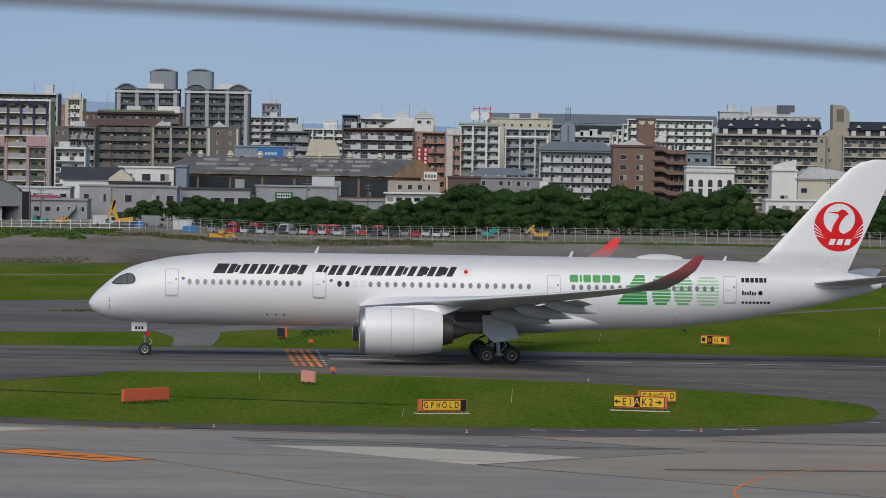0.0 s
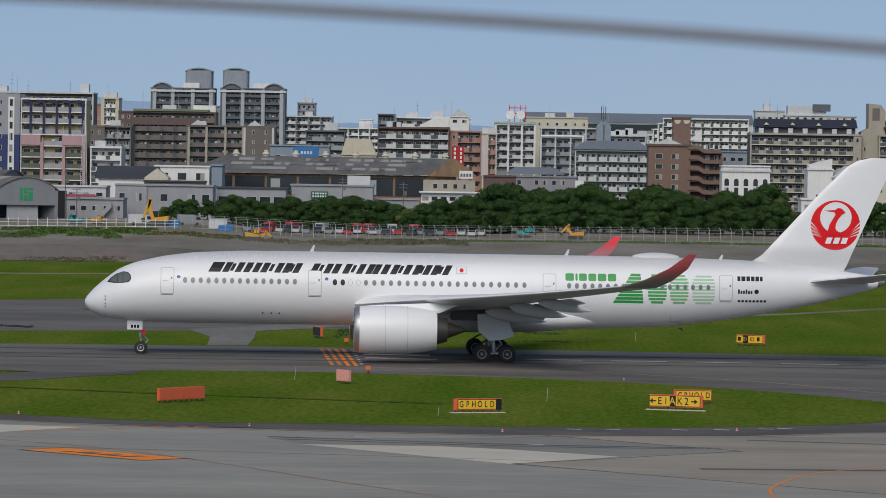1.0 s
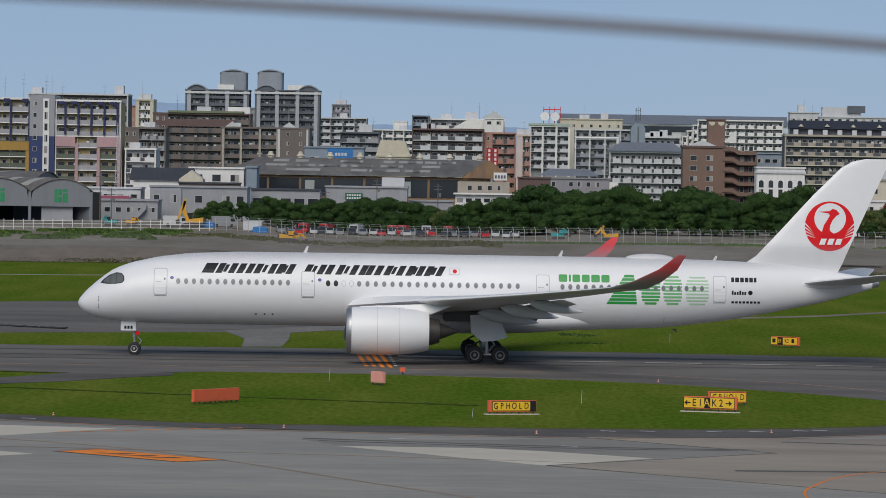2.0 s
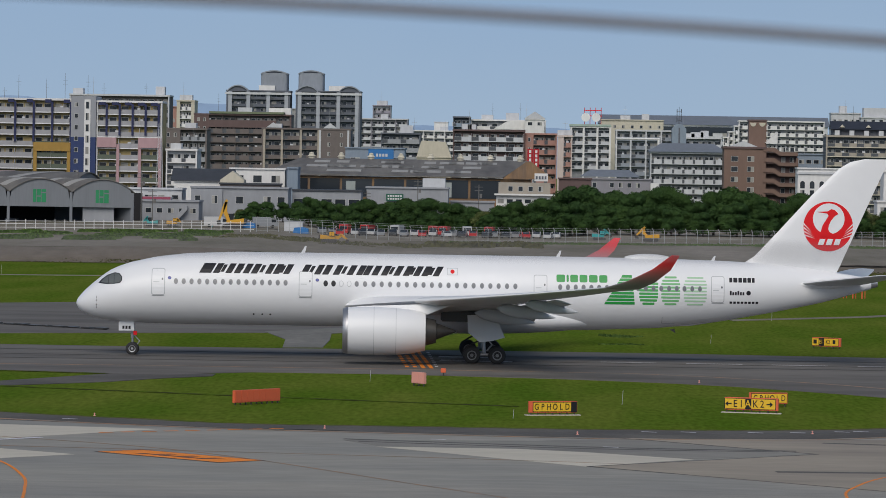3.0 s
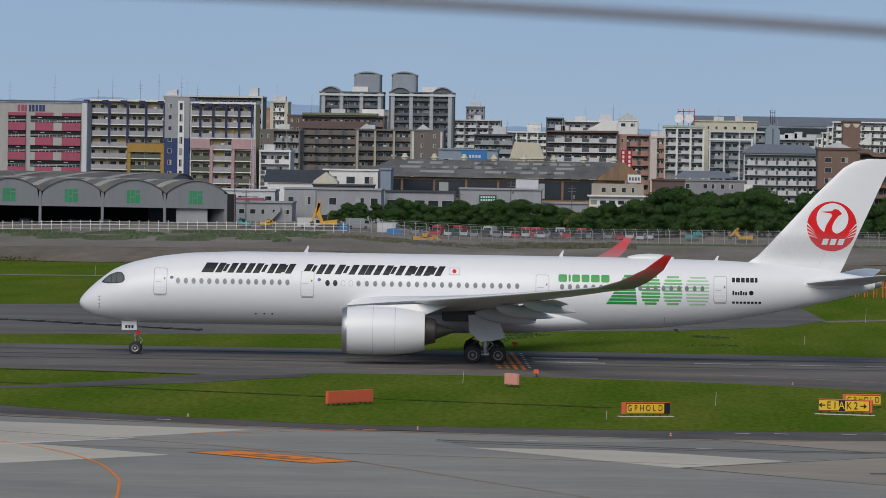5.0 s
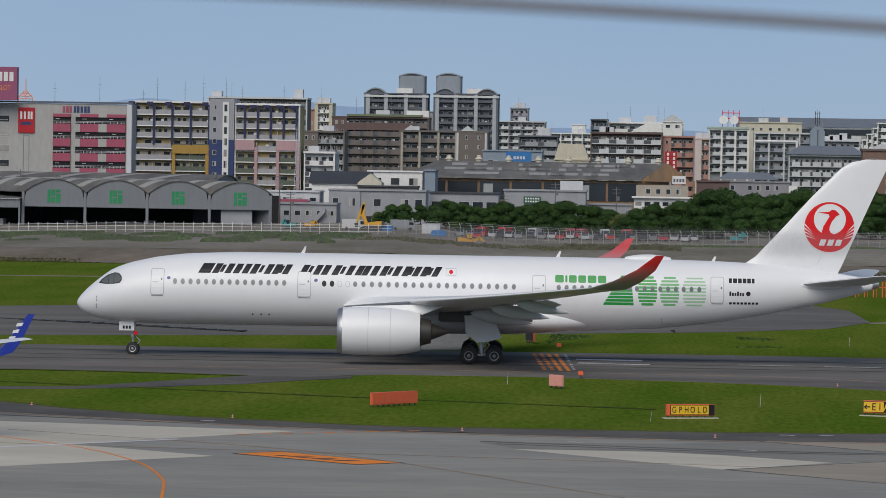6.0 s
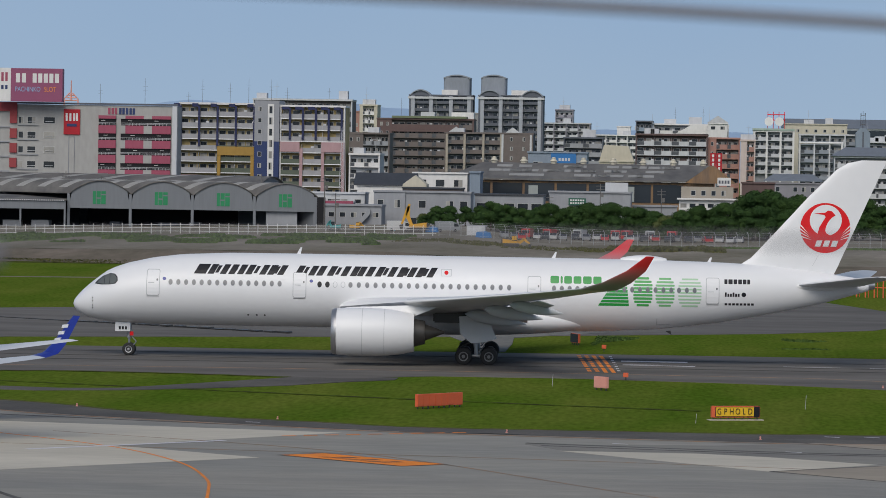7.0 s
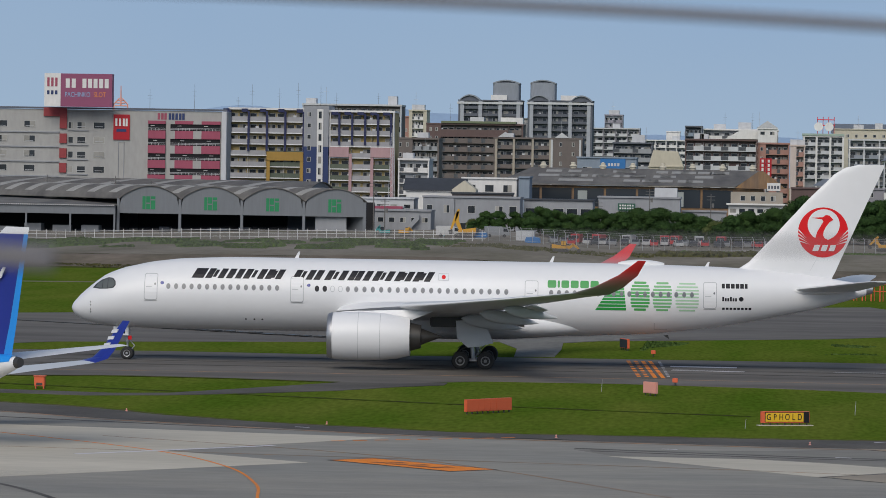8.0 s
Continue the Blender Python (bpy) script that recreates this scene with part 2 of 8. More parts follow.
def finish(bm, smooth=False):
    bmesh.ops.recalc_face_normals(bm, faces=bm.faces)
    me = bpy.data.meshes.new("mesh")
    bm.to_mesh(me)
    bm.free()
    if smooth:
        me.polygons.foreach_set("use_smooth", [True] * len(me.polygons))
        me.set_sharp_from_angle(angle=radians(40))
    return me


def part(name, bm, material, parent=None, label="", smooth=False):
    me = bm if isinstance(bm, bpy.types.Mesh) else finish(bm, smooth)
    if not me.materials:
        me.materials.append(material)
    ob = new(name, me)
    ob.parent = parent
    return tagged(ob, label)


def box(name, parent, material, x0, x1, y0, y1, z0, z1, bevel=0.0, label=""):
    bm = bmesh.new()
    bm_box(bm, x0, x1, y0, y1, z0, z1, bevel)
    return part(name, bm, material, parent, label)


def thing(name, label, category, at=(0, 0, 0), turn=0.0, group="", kind=""):
    ob = new(name)
    ob.matrix_world = pose(*at, 0, 0, turn)
    return tagged(ob, label, category, group, kind)


# ---- ground ----
def sheet(name, outline, z, material, label, category="pavement", kind="structure", thick=0.05):
    bm = bmesh.new()
    bm_slab(bm, outline, z - thick, z)
    return tagged(part(name, bm, material), label, category, kind=kind)


def build_ground():
    bm = bmesh.new()
    bm_slab(bm, [(-2500, -200), (2500, -200), (2500, 4500), (-2500, 4500)], -0.5, 0.0)
    tagged(part("ground", bm, GRASS), "mown green airfield grass reaching the horizon", "ground", kind="structure")
    sheet("far_meadow", [(-500, 560), (0, 585), (500, 620), (500, 800), (-500, 800)], 0.03, MEADOW, "rough dry grass at the foot of the earth bank", "grass")
    sheet("gravel_yard", [(-600, 790), (600, 760), (600, 1000), (-600, 1000)], 0.05, BARE, "bare gravel yard behind the airport fence", "ground")
    # taxiway in front, with its rounded corner by the signs
    sheet("taxiway", [(-300, 268), (-120, 280), (-58.8, 285.5), (-50.8, 288), (-42, 287.6), (-33.2, 285.8), (-28.5, 285.2), (-25, 289), (-22.7, 290.9), (-12, 291.6), (0.2, 289.3), (5.1, 287.6), (9.2, 285.8),
                      (13.3, 283.3), (17.3, 279.6), (21.1, 275.8), (24.8, 271.4), (28.2, 265.9), (29.3, 261.2), (29.0, 253.5), (27.8, 248.0), (60, 244), (300, 240), (300, 329),
                      (60, 329), (37.8, 329.2), (10, 331), (0, 330.5), (-23.5, 328.5), (-37.6, 327), (-52.6, 327), (-120, 318), (-300, 300)], 0.04, ASPHALT, "grey asphalt taxiway with worn markings")
    sheet("cross_taxiway", [(-200, 268), (-78, 322), (-65.2, 341), (-25.7, 358), (4, 378), (14, 390), (19, 408), (18, 440), (10.3, 471), (-77.7, 406), (-200, 330)], 0.03, ASPHALT, "wide grey asphalt strip beyond the grass")
    sheet("gravel_track", [(19, 404), (34.4, 419.5), (51.6, 447), (90, 500), (90, 502.5), (51, 450), (33.5, 422), (18.6, 407)], 0.032, BARE, "pale narrow gravel track in the grass")
    sheet("gravel_track", [(-120, 505), (-60, 520), (-40, 530), (-40, 532.5), (-60, 522.5), (-120, 507.5)], 0.032, BARE, "pale narrow gravel track in the grass")
    sheet("link_path", [(-23.2, 330), (-19.8, 331), (-20.0, 345), (-20.6, 358), (-12.4, 373), (-16, 378), (-27, 360), (-24, 345)], 0.042, LINK, "short asphalt link between the taxiways")
    # apron in front
    sheet("apron", [(-300, -150), (300, -150), (300, 246), (60, 247), (33, 249), (27.8, 248.4), (25.9, 244.5), (23.9, 241.9), (18.3, 238), (11.1, 235.3), (4.2, 234.2), (0.2, 233.7), (-9.8, 233.6), (-16.6, 233.2), (-20.7, 233.9), (-25.6, 236.1), (-31.2, 238.4), (-39.2, 243.6), (-43.6, 248), (-47.9, 251), (-52, 253), (-60, 258), (-120, 270), (-300, 290)],
          0.045, APRON, "grey asphalt apron with oil stains")


build_ground()


# ---- the town behind the field ----
def letters(text, size, material, parent, at, turn=0.0, name="lettering", label="", thick=0.01, wide=1.0):
    cu = bpy.data.curves.new("text", "FONT")
    cu.body, cu.size, cu.align_x, cu.align_y, cu.extrude = text, size, "CENTER", "CENTER", thick
    tmp = new("text", cu)
    me = bpy.data.meshes.new_from_object(tmp.evaluated_get(bpy.context.evaluated_depsgraph_get()))
    bpy.data.objects.remove(tmp)
    bpy.data.curves.remove(cu)
    me.transform(pose(*at, 90, 0, turn) @ Matrix.Diagonal((wide, 1, 1, 1)))
    me.materials.clear()
    return part(name, me, material, parent, label)


def box_mesh(x0, x1, y0, y1, z0, z1, material):
    bm = bmesh.new()
    bm_box(bm, x0, x1, y0, y1, z0, z1)
    me = finish(bm)
    me.materials.append(material)
    return me


def place(name, me, parent, x, y, z):
    ob = new(name, me)
    ob.parent = parent
    ob.location = (x, y, z)
    return ob


CURTAIN = mat("curtained_window", (0.34, 0.33, 0.30), 0.3, vary=0.15, scale=1.0, fine=0.8, island=0.3)
FRAME = mat("window_frame", (0.45, 0.45, 0.44), 0.5, vary=0.05)
rng = random.Random(7)


def window_mesh(w, h):
    """The frame of a window, proud of the wall, as one ring."""
    bm = bmesh.new()
    t = 0.09
    bm_rings(bm, [[(-w / 2, y, 0), (w / 2, y, 0), (w / 2, y, h), (-w / 2, y, h)] if k else [(-w / 2 + t, y, t), (w / 2 - t, y, t), (w / 2 - t, y, h - t), (-w / 2 + t, y, h - t)] for k, y in ((0, 0.0), (0, -0.07), (1, -0.07), (1, 0.0))], close_ends=False)
    me = finish(bm)
    me.materials.append(FRAME)
    return me


def windows(house, xs, y, zs, w, h, skip=0.0):
    """Rows of framed windows, each with two panes behind a lapped sash."""
    rim = window_mesh(w, h)
    panes = [box_mesh(-w / 4 + 0.05, w / 4 + 0.02, -0.03, 0.0, 0.09, h - 0.09, m) for m in (PANE, PANE, PANE, CURTAIN)]
    for z in zs:
        for x in xs:
            if rng.random() >= skip:
                ob = place("window", rim, house, x, y, z)
                place("pane", rng.choice(panes), ob, -w / 4 + 0.02, 0, 0)
                place("pane", rng.choice(panes), ob, w / 4 - 0.02, -0.012, 0)


def roof_gear(house, x0, x1, z, n=2):
    """Lift housings, tanks and aerials on a flat roof."""
    for _ in range(n):
        x = rng.uniform(x0 + 2, x1 - 2)
        w, h = rng.uniform(1.2, 2.4), rng.uniform(1.2, 2.6)
        box("roof_housing", house, W_LGREY, x - w, x + w, 4, 8, z, z + h)
    x = rng.uniform(x0 + 1, x1 - 1)
    bm = bmesh.new()
    bm_tube(bm, (x, 3, z), (x, 3, z + rng.uniform(4, 7)), 0.06, 0.03, n=6)
    bm_tube(bm, (x - 0.8, 3, z + 3.6), (x + 0.8, 3, z + 3.6), 0.03, n=5)
    part("aerial", bm, STEEL, house)


def balcony_mesh(lo, hi, bays, high, mats, slab, gap):
    """One storey's balcony: slab, parapet panels bay by bay, and open dark railings between them."""
    slots = [slab, RAILING]
    bm = bmesh.new()
    def add(m, *size):
        if m not in slots:
            slots.append(m)
        for f in bm_box(bm, *size):
            f.material_index = slots.index(m)
    add(slab, lo, hi, -0.06, 1.39, -0.24, 0.0)
    step = (hi - lo) / bays
    for k, m in enumerate(mats):
        x = lo + step * k
        cut = step * gap
        if gap:
            add(RAILING, x + 0.02, x + cut - 0.02, 0.05, 0.09, 0.08, high - 0.06)
            add(slab, x, x + cut, 0.03, 0.11, high - 0.05, high)
        add(m, x + cut, x + step - 0.05, 0.0, 0.13, 0.005, high)
        add(slab, x + step - 0.05, x + step, 0.14, 1.38, 0.005, high * 1.9)
    me = finish(bm)
    for m in slots:
        me.materials.append(m)
    return me


RAILING = mat("dark_glass_railing", (0.085, 0.09, 0.10), 0.3, vary=0.1, scale=2.0, fine=0.8)


def apartment(name, label, x0, x1, y, top, fh, bays, wall, parapet, column=None, inner=None, low=2, depth=12.0, gear=2, solid=(0.0, 0.0), rail=0.36, two=True, par_list=None, thin=0.22, slab=None, gap=0.3):
    """A block of flats with deep balconies: back wall, floor slabs with parapets, party fins and windows."""
    w = x1 - x0
    house = thing(name, label, "building", (x0, y, 0))
    floors = int(top / fh)
    base = top - floors * fh
    # many blocks get a darker inner wall, which carries the shade of the recess
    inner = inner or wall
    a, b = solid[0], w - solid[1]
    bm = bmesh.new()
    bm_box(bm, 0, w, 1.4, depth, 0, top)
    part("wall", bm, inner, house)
    for s0, s1 in ((0, max(a, 0.35)), (min(b, w - 0.35), w)):
        box("side_wall", house, wall, s0, s1, 0.0, 1.4, 0, top + 0.02)
    box("roof_slab", house, wall, -0.15, w + 0.15, -0.15, depth, top + 0.02, top + 0.55)
    step = (b - a) / bays
    slabs = {}
    lo, hi = max(a, 0.36), min(b, w - 0.36)
    for i in range(low, floors):
        mats = tuple(par_list(i, k) if par_list else parapet for k in range(bays))
        key = tuple(m.name for m in mats)
        if key not in slabs:
            slabs[key] = balcony_mesh(lo, hi, bays, fh * rail, mats, slab or parapet, gap)
        place("balcony", slabs[key], house, 0, 0, base + i * fh)
    if column:
        bm = bmesh.new()
        bm_box(bm, -thin, thin, -0.12, 1.38, 0, top - 0.02)
        me = finish(bm)
        me.materials.append(column)
        for k in range(bays + 1):
            place("column", me, house, a + step * k if 0 < k < bays else (a + thin if k == 0 else b - thin), 0, 0)
    xs = []
    for k in range(bays):
        xs += [a + step * (k + 0.28), a + step * (k + 0.73)] if two else [a + step * (k + 0.5)]
    windows(house, xs, 1.39, [base + i * fh + 0.05 for i in range(low, floors)], min(1.9, step * (0.36 if two else 0.6)), fh * 0.70, 0.06)
    # clutter on the balconies: screens and air conditioners
    acs = box_mesh(-0.4, 0.4, 0.5, 0.85, 0.02, fh * rail + 0.45, W_LGREY)
    for i in range(low, floors):
        for k in range(bays):
            if rng.random() < 0.45:
                place("balcony_screen", acs, house, a + step * (k + rng.choice((0.05, 0.5, 0.93))), 0, base + i * fh)
    for s0, s1 in ((0.0, solid[0]), (w - solid[1], w)):
        if s1 - s0 > 2:
            windows(house, [s0 + (s1 - s0) * q for q in ((0.3, 0.7) if s1 - s0 > 4 else (0.5,))], -0.01, [base + i * fh + 0.9 for i in range(low, floors)], 0.8, 1.2)
    if gear:
        roof_gear(house, 0, w, top + 0.55, gear)
    return house


def plain_house(name, label, x0, x1, y, top, wall, rows=(), cols=0, size=(1.6, 1.2), depth=10.0, roof=None, eave=0.4, gear=0, turn=0.0):
    """A plain walled building with framed windows and a flat roof."""
    w = x1 - x0
    house = thing(name, label, "building", (x0, y, 0), turn)
    box("wall", house, wall, 0, w, 0, depth, 0, top)
    box("roof", house, roof or wall, -eave * 0.5, w + eave * 0.5, -eave, depth, top + 0.01, top + 0.4)
    if cols:
        windows(house, [w * (k + 0.5) / cols for k in range(cols)], -0.01, rows, size[0], size[1], 0.08)
    if gear:
        roof_gear(house, 0, w, top + 0.4, gear)
    return house


def gabled(house, x0, x1, y0, y1, z, rise, material, over=0.5):
    """A pitched roof with its ridge along x, as two thick slopes."""
    mid = (y0 + y1) / 2
    for s in (-1, 1):
        edge = y0 - over if s < 0 else y1 + over
        drop = over * rise / (mid - y0)
        bm = bmesh.new()
        bm_rings(bm, [[(x, edge, z - drop), (x, mid, z + rise), (x, mid, z + rise + 0.25), (x, edge, z - drop + 0.25)] for x in (x0 - over, x1 + over)])
        part("roof_slope", bm, material, house)
    bm = bmesh.new()
    for x in (x0 + 0.05, x1 - 0.35):
        bm_rings(bm, [[(q, y0, z), (q, y1, z), (q, mid, z + rise)] for q in (x, x + 0.3)])
    return bm


def arched(house, x0, x1, y0, y1, z, rise, material, face, n=14):
    """A segmental arched roof over a front, with a recessed face."""
    pts = [(x0 + (x1 - x0) * i / n, z + rise * math.sin(math.pi * i / n) ** 0.8) for i in range(n + 1)]
    bm = bmesh.new()
    bm_prism(bm, pts + [(x, q - 0.5) for x, q in pts[::-1]], y0 - 0.3, y1)
    part("arched_roof", bm, material, house)
    bm = bmesh.new()
    bm_prism(bm, [(x0, z - 0.3)] + [(x, q - 0.45) for x, q in pts] + [(x1, z - 0.3)], y0 + 0.3, y0 + 0.6)
    part("arch_infill", bm, face, house)


def build_tower(x0, x1, y, top, cap, arches, label):
    w = x1 - x0
    house = apartment("tower_block", label, x0, x1, y, top, 2.95, 3, W_DGREY, W_DGREY, W_PALEBLUE, W_DGREY, low=6, gear=0, thin=0.75, rail=0.3, solid=(0.8, 0.8))
    box("cornice", house, W_LGREY, -0.4, w + 0.4, -0.5, 0.5, top - 1.2, top - 0.3)
    for a, b in arches:
        arched(house, a, b, 0, 6, top + 0.3, 2.4, W_STEEL, W_DGREY)
    a, b, z = cap
    bm = bmesh.new()
    bm_rings(bm, [[(a + (b - a) * (0.5 + 0.5 * math.copysign(abs(math.cos(q)) ** 0.25, math.cos(q))), 9 + 5 * math.copysign(abs(math.sin(q)) ** 0.25, math.sin(q)), h) for q in [2 * math.pi * i / 28 for i in range(28)]] for h in (top - 1, z)])
    part("water_tank_house", bm, W_STEEL, house, "grey rounded tank housing", smooth=True)
    arched(house, a, b, 4.3, 13.7, z - 0.1, 1.3, W_STEEL, W_DGREY)
    box("roof_lift", house, W_WHITE, w * 0.5, w * 0.75, 3, 7, top + 0.3, top + 2.6)
    return house


def build_mall():
    """Parking house with raspberry panels and a roof sign."""
    x0, w, top = -215.0, 75.5, 29.3
    hall = thing("parking_house", "white multi-storey parking house with raspberry panels and a roof sign", "building", (x0, 950, 0))
    box("wall", hall, W_PLASTER, 0, w, 0.6, 7, 0, top)
    box("roof_rail", hall, W_DGREY, 0, w, 0.2, 0.5, top + 0.1, top + 0.55)
    levels = [26.0 - 3.68 * k for k in range(6)]
    # decks between solid bands; near-black boxes stand in for the shade inside
    for a, b, m in ((55.6, 60.0, W_MAGENTA), (61.2, 62.4, W_PLASTER), (62.4, 67.0, W_MAGENTA), (67.0, 69.1, W_PLASTER), (69.1, 73.8, W_MAGENTA)):
        for k, z in enumerate(levels):
            box("panel", hall, m, a, b, 0.0, 0.58, z - 3.67, z - 1.66)
            box("deck_opening", hall, SHADE_IN, a, b, 0.40, 0.59, z - 1.65, z - 0.005)
            for h in (1.0, 1.3):
                box("deck_rail", hall, W_LGREY, a, b, 0.12, 0.2, z - h - 0.08, z - h)
            for q in range(1, int((b - a) / 0.9)):
                box("deck_post", hall, W_LGREY, a + 0.9 * q - 0.05, a + 0.9 * q + 0.05, 0.21, 0.28, z - 1.65, z - 1.0)
            if m is W_MAGENTA and k < 4:
                box("deck_lamp", hall, W_BRIGHT, a + 0.6 + 0.7 * (k % 3), a + 1.6 + 0.7 * (k % 3), 0.3, 0.39, z - 0.5, z - 0.4)
        box("panel", hall, m, a, b, 0.0, 0.58, levels[0], levels[0] + (0.8 if m is W_MAGENTA else 0.5))
    for k in range(4):
        box("pier", hall, W_DEEPRED, 33.2, 35.0, 0.1, 0.58, 26.9 - 3.68 * k - 2.4, 27.5 if k == 0 else 26.9 - 3.68 * k)
    box("band", hall, W_DEEPRED, 29.1, 35.0, 0.05, 0.57, 27.51, 29.7)
    windows(hall, [35.95], 0.59, [z - 1.5 for z in levels], 1.3, 1.7)
    windows(hall, [38.65], 0.59, [z - 1.5 for z in levels], 2.2, 1.7)
    windows(hall, [43.15], 0.59, [z - 1.5 for z in levels], 2.9, 1.7)
    windows(hall, [3.0, 8.0, 13.0, 18.4, 25.5], 0.59, [z - 1.3 for z in levels], 2.9, 1.7)
    for z in levels:
        for x in (25.5, 38.65, 43.15, 18.4):
            box("window_rail", hall, W_LGREY, x - 1.0, x + 1.0, 0.40, 0.46, z - 1.0, z - 0.9)
        box("ledge", hall, W_GREY, 0, 33.1, 0.25, 0.58, z - 2.6, z - 2.3)
        box("ledge", hall, W_GREY, 35.1, 40.4, 0.25, 0.58, z - 2.0, z - 1.8)
    bm = bmesh.new()
    for x in (48.1, 49.5):
        bm_tube(bm, (x, 0.5, 0), (x, 0.5, 21.4), 0.09, n=6)
    bm_tube(bm, (48.1, 0.5, 21.4), (49.5, 0.5, 21.4), 0.09, n=6)
    part("drain_pipe", bm, W_GREY, hall)
    box("end_pier", hall, W_LGREY, 74.2, 75.4, -0.2, 0.6, 0, top)
    # wall sign
    sign = box("wall_sign", hall, SIGN_RED, 46.8, 50.9, 0.2, 0.58, 21.9, 28.2, 0.0, "red wall sign with plain white shapes")
    for a in (47.3, 48.25, 49.2, 49.9):
        box("sign_bar", sign, W_WHITE, a, a + 0.5, 0.12, 0.19, 25.3, 27.2)
    box("sign_bar", sign, W_NAVY, 47.6, 50.1, 0.12, 0.19, 23.9, 24.6)
    for a in (57.9, 58.8, 59.6, 60.7, 61.5, 62.4, 63.3, 64.1):
        box("sign_bar", hall, W_MAGENTA if a < 60 else W_NAVY, a, a + 0.6, 0.45, 0.59, 27.1, 28.7, 0.0, "plain dark sign bar")
    # roof sign box
    roof = thing("roof_sign", "white and mauve roof sign box with plain bars", "sign", (-184.9, 945.5, 29.9))
    box("sign_side", roof, W_WHITE, 0, 4.1, 0, 2.5, 0, 8.3)
    face = box("sign_face", roof, mat("mauve_panel", (0.25, 0.06, 0.13), 0.5, vary=0.05), 4.11, 17.1, 0.0, 2.5, 0, 8.25)
    for i, a in enumerate((5.4, 6.9, 9.6, 11.0, 12.4, 13.8, 15.2)):
        box("sign_bar", roof, W_WHITE, a, a + 1.0, -0.06, -0.01, 4.7, 7.0)
    for i, a in enumerate((0.7, 1.7, 2.7)):
        box("sign_bar", roof, W_MAGENTA, a, a + 0.6, -0.06, -0.01, 5.0, 7.2)
        box("sign_bar", roof, W_NAVY, a, a + 0.6, -0.06, -0.01, 3.0, 4.0)
    letters("PACHINKO", 1.7, mat("pale_blue_letter", (0.25, 0.40, 0.62), 0.5), roof, (8.4, -0.05, 3.0), 0, wide=0.74)
    letters("SLOT", 1.75, mat("orange_letter", (0.75, 0.25, 0.06), 0.5), roof, (14.0, -0.05, 3.0), 0, wide=0.74)


def build_striped_flats():
    fin = W_FIN
    one = apartment("striped_flats", "white balcony flats with dark blue fins and an ochre bay", -146.4, -126.5, 1000, 30.6, 2.95, 4, W_WHITE, W_LGREY, None, W_YELLOW, low=2, gear=0, par_list=lambda i, k: W_OLIVE if i < 7 and k > 1 else W_OLIVE if i < 4 and k == 0 else W_PAR, slab=W_BRIGHT, gap=0.0, rail=0.40)
    for k in range(5):
        box("fin", one, fin, 0.2 + 4.85 * k, 0.75 + 4.85 * k, -0.5, -0.14, 19.8, 30.3)
        box("fin_arm", one, fin, -1.4 + 4.85 * k, 0.19 + 4.85 * k, -0.5, -0.14, 30.0, 30.9)
    for a in (10.2, 19.0):
        box("ochre_pier", one, W_GOLD, a, a + 0.9, -0.4, -0.13, 0, 19.6)
    box("ochre_band", one, W_GOLD, 10.2, 19.9, -0.55, -0.41, 17.4, 19.7)
    for a in (0.3, 4.6):
        box("pink_pier", one, W_PINK, a, a + 0.8, -0.4, -0.13, 0, 12.2)
    box("pink_band", one, W_PINK, 0.3, 5.4, -0.55, -0.41, 9.9, 12.2)
    core = thing("stair_tower", "grey and navy stair tower with a white window strip", "building", (-126.4, 1000, 0))
    box("upper_wall", core, W_GREY, 0, 6.5, -0.8, 12, 21.2, 31.9)
    box("lower_wall", core, W_NAVY, 0, 6.5, -0.8, 12, 0, 21.19)
    box("window_strip", core, W_WHITE, 3.5, 5.1, -0.95, -0.81, 0, 31.0)
    windows(core, [4.3], -0.96, [2 + 2.95 * i for i in range(10)], 0.9, 1.9)
    windows(core, [1.4], -0.81, [2.5 + 2.95 * i for i in range(10)], 1.0, 1.2)
    two = apartment("striped_flats", "white balcony flats with dark blue fins over dusty pink piers", -119.8, -102.7, 1000, 30.3, 2.95, 3, W_WHITE, W_LGREY, None, W_YELLOW, low=1, gear=0, par_list=lambda i, k: W_OLIVE if i < 7 and k != 1 else W_PAR, slab=W_BRIGHT, gap=0.0, rail=0.40)
    for k in range(5):
        box("fin", two, fin, 2.4 + 3.4 * k, 2.95 + 3.4 * k, -0.5, -0.14, 21.8, 30.0)
        box("fin_arm", two, fin, 0.6 + 3.4 * k, 2.39 + 3.4 * k, -0.5, -0.14, 29.6, 30.4)
    for a in (5.3, 11.0, 16.3):
        box("pink_pier", two, W_PINK, a, a + 0.8, -0.4, -0.13, 0, 19.5)
    for a, b in ((0.2, 5.29), (11.0, 17.1)):
        box("pink_band", two, W_PINK, a, b, -0.55, -0.41, 18.6, 21.2)
    # lattice mast beside it
    mast = thing("radio_mast", "slender red and white lattice mast", "mast", (-101.5, 985, 0))
    bm = bmesh.new()
    for sx, sy in ((-1, -1), (1, -1), (0, 1)):
        bm_tube(bm, (sx * 1.1, sy, 0), (sx * 0.35, sy * 0.3, 25), 0.07, n=5)
    for i in range(14):
        h = 1.75 * i
        q = 1.1 - 0.03 * h
        bm_tube(bm, (-q, -q, h), (q, -q, h + 1.75), 0.04, n=4)
        bm_tube(bm, (q, -q, h), (-q, -q, h + 1.75), 0.04, n=4)
    part("lattice", bm, W_LGREY, mast)


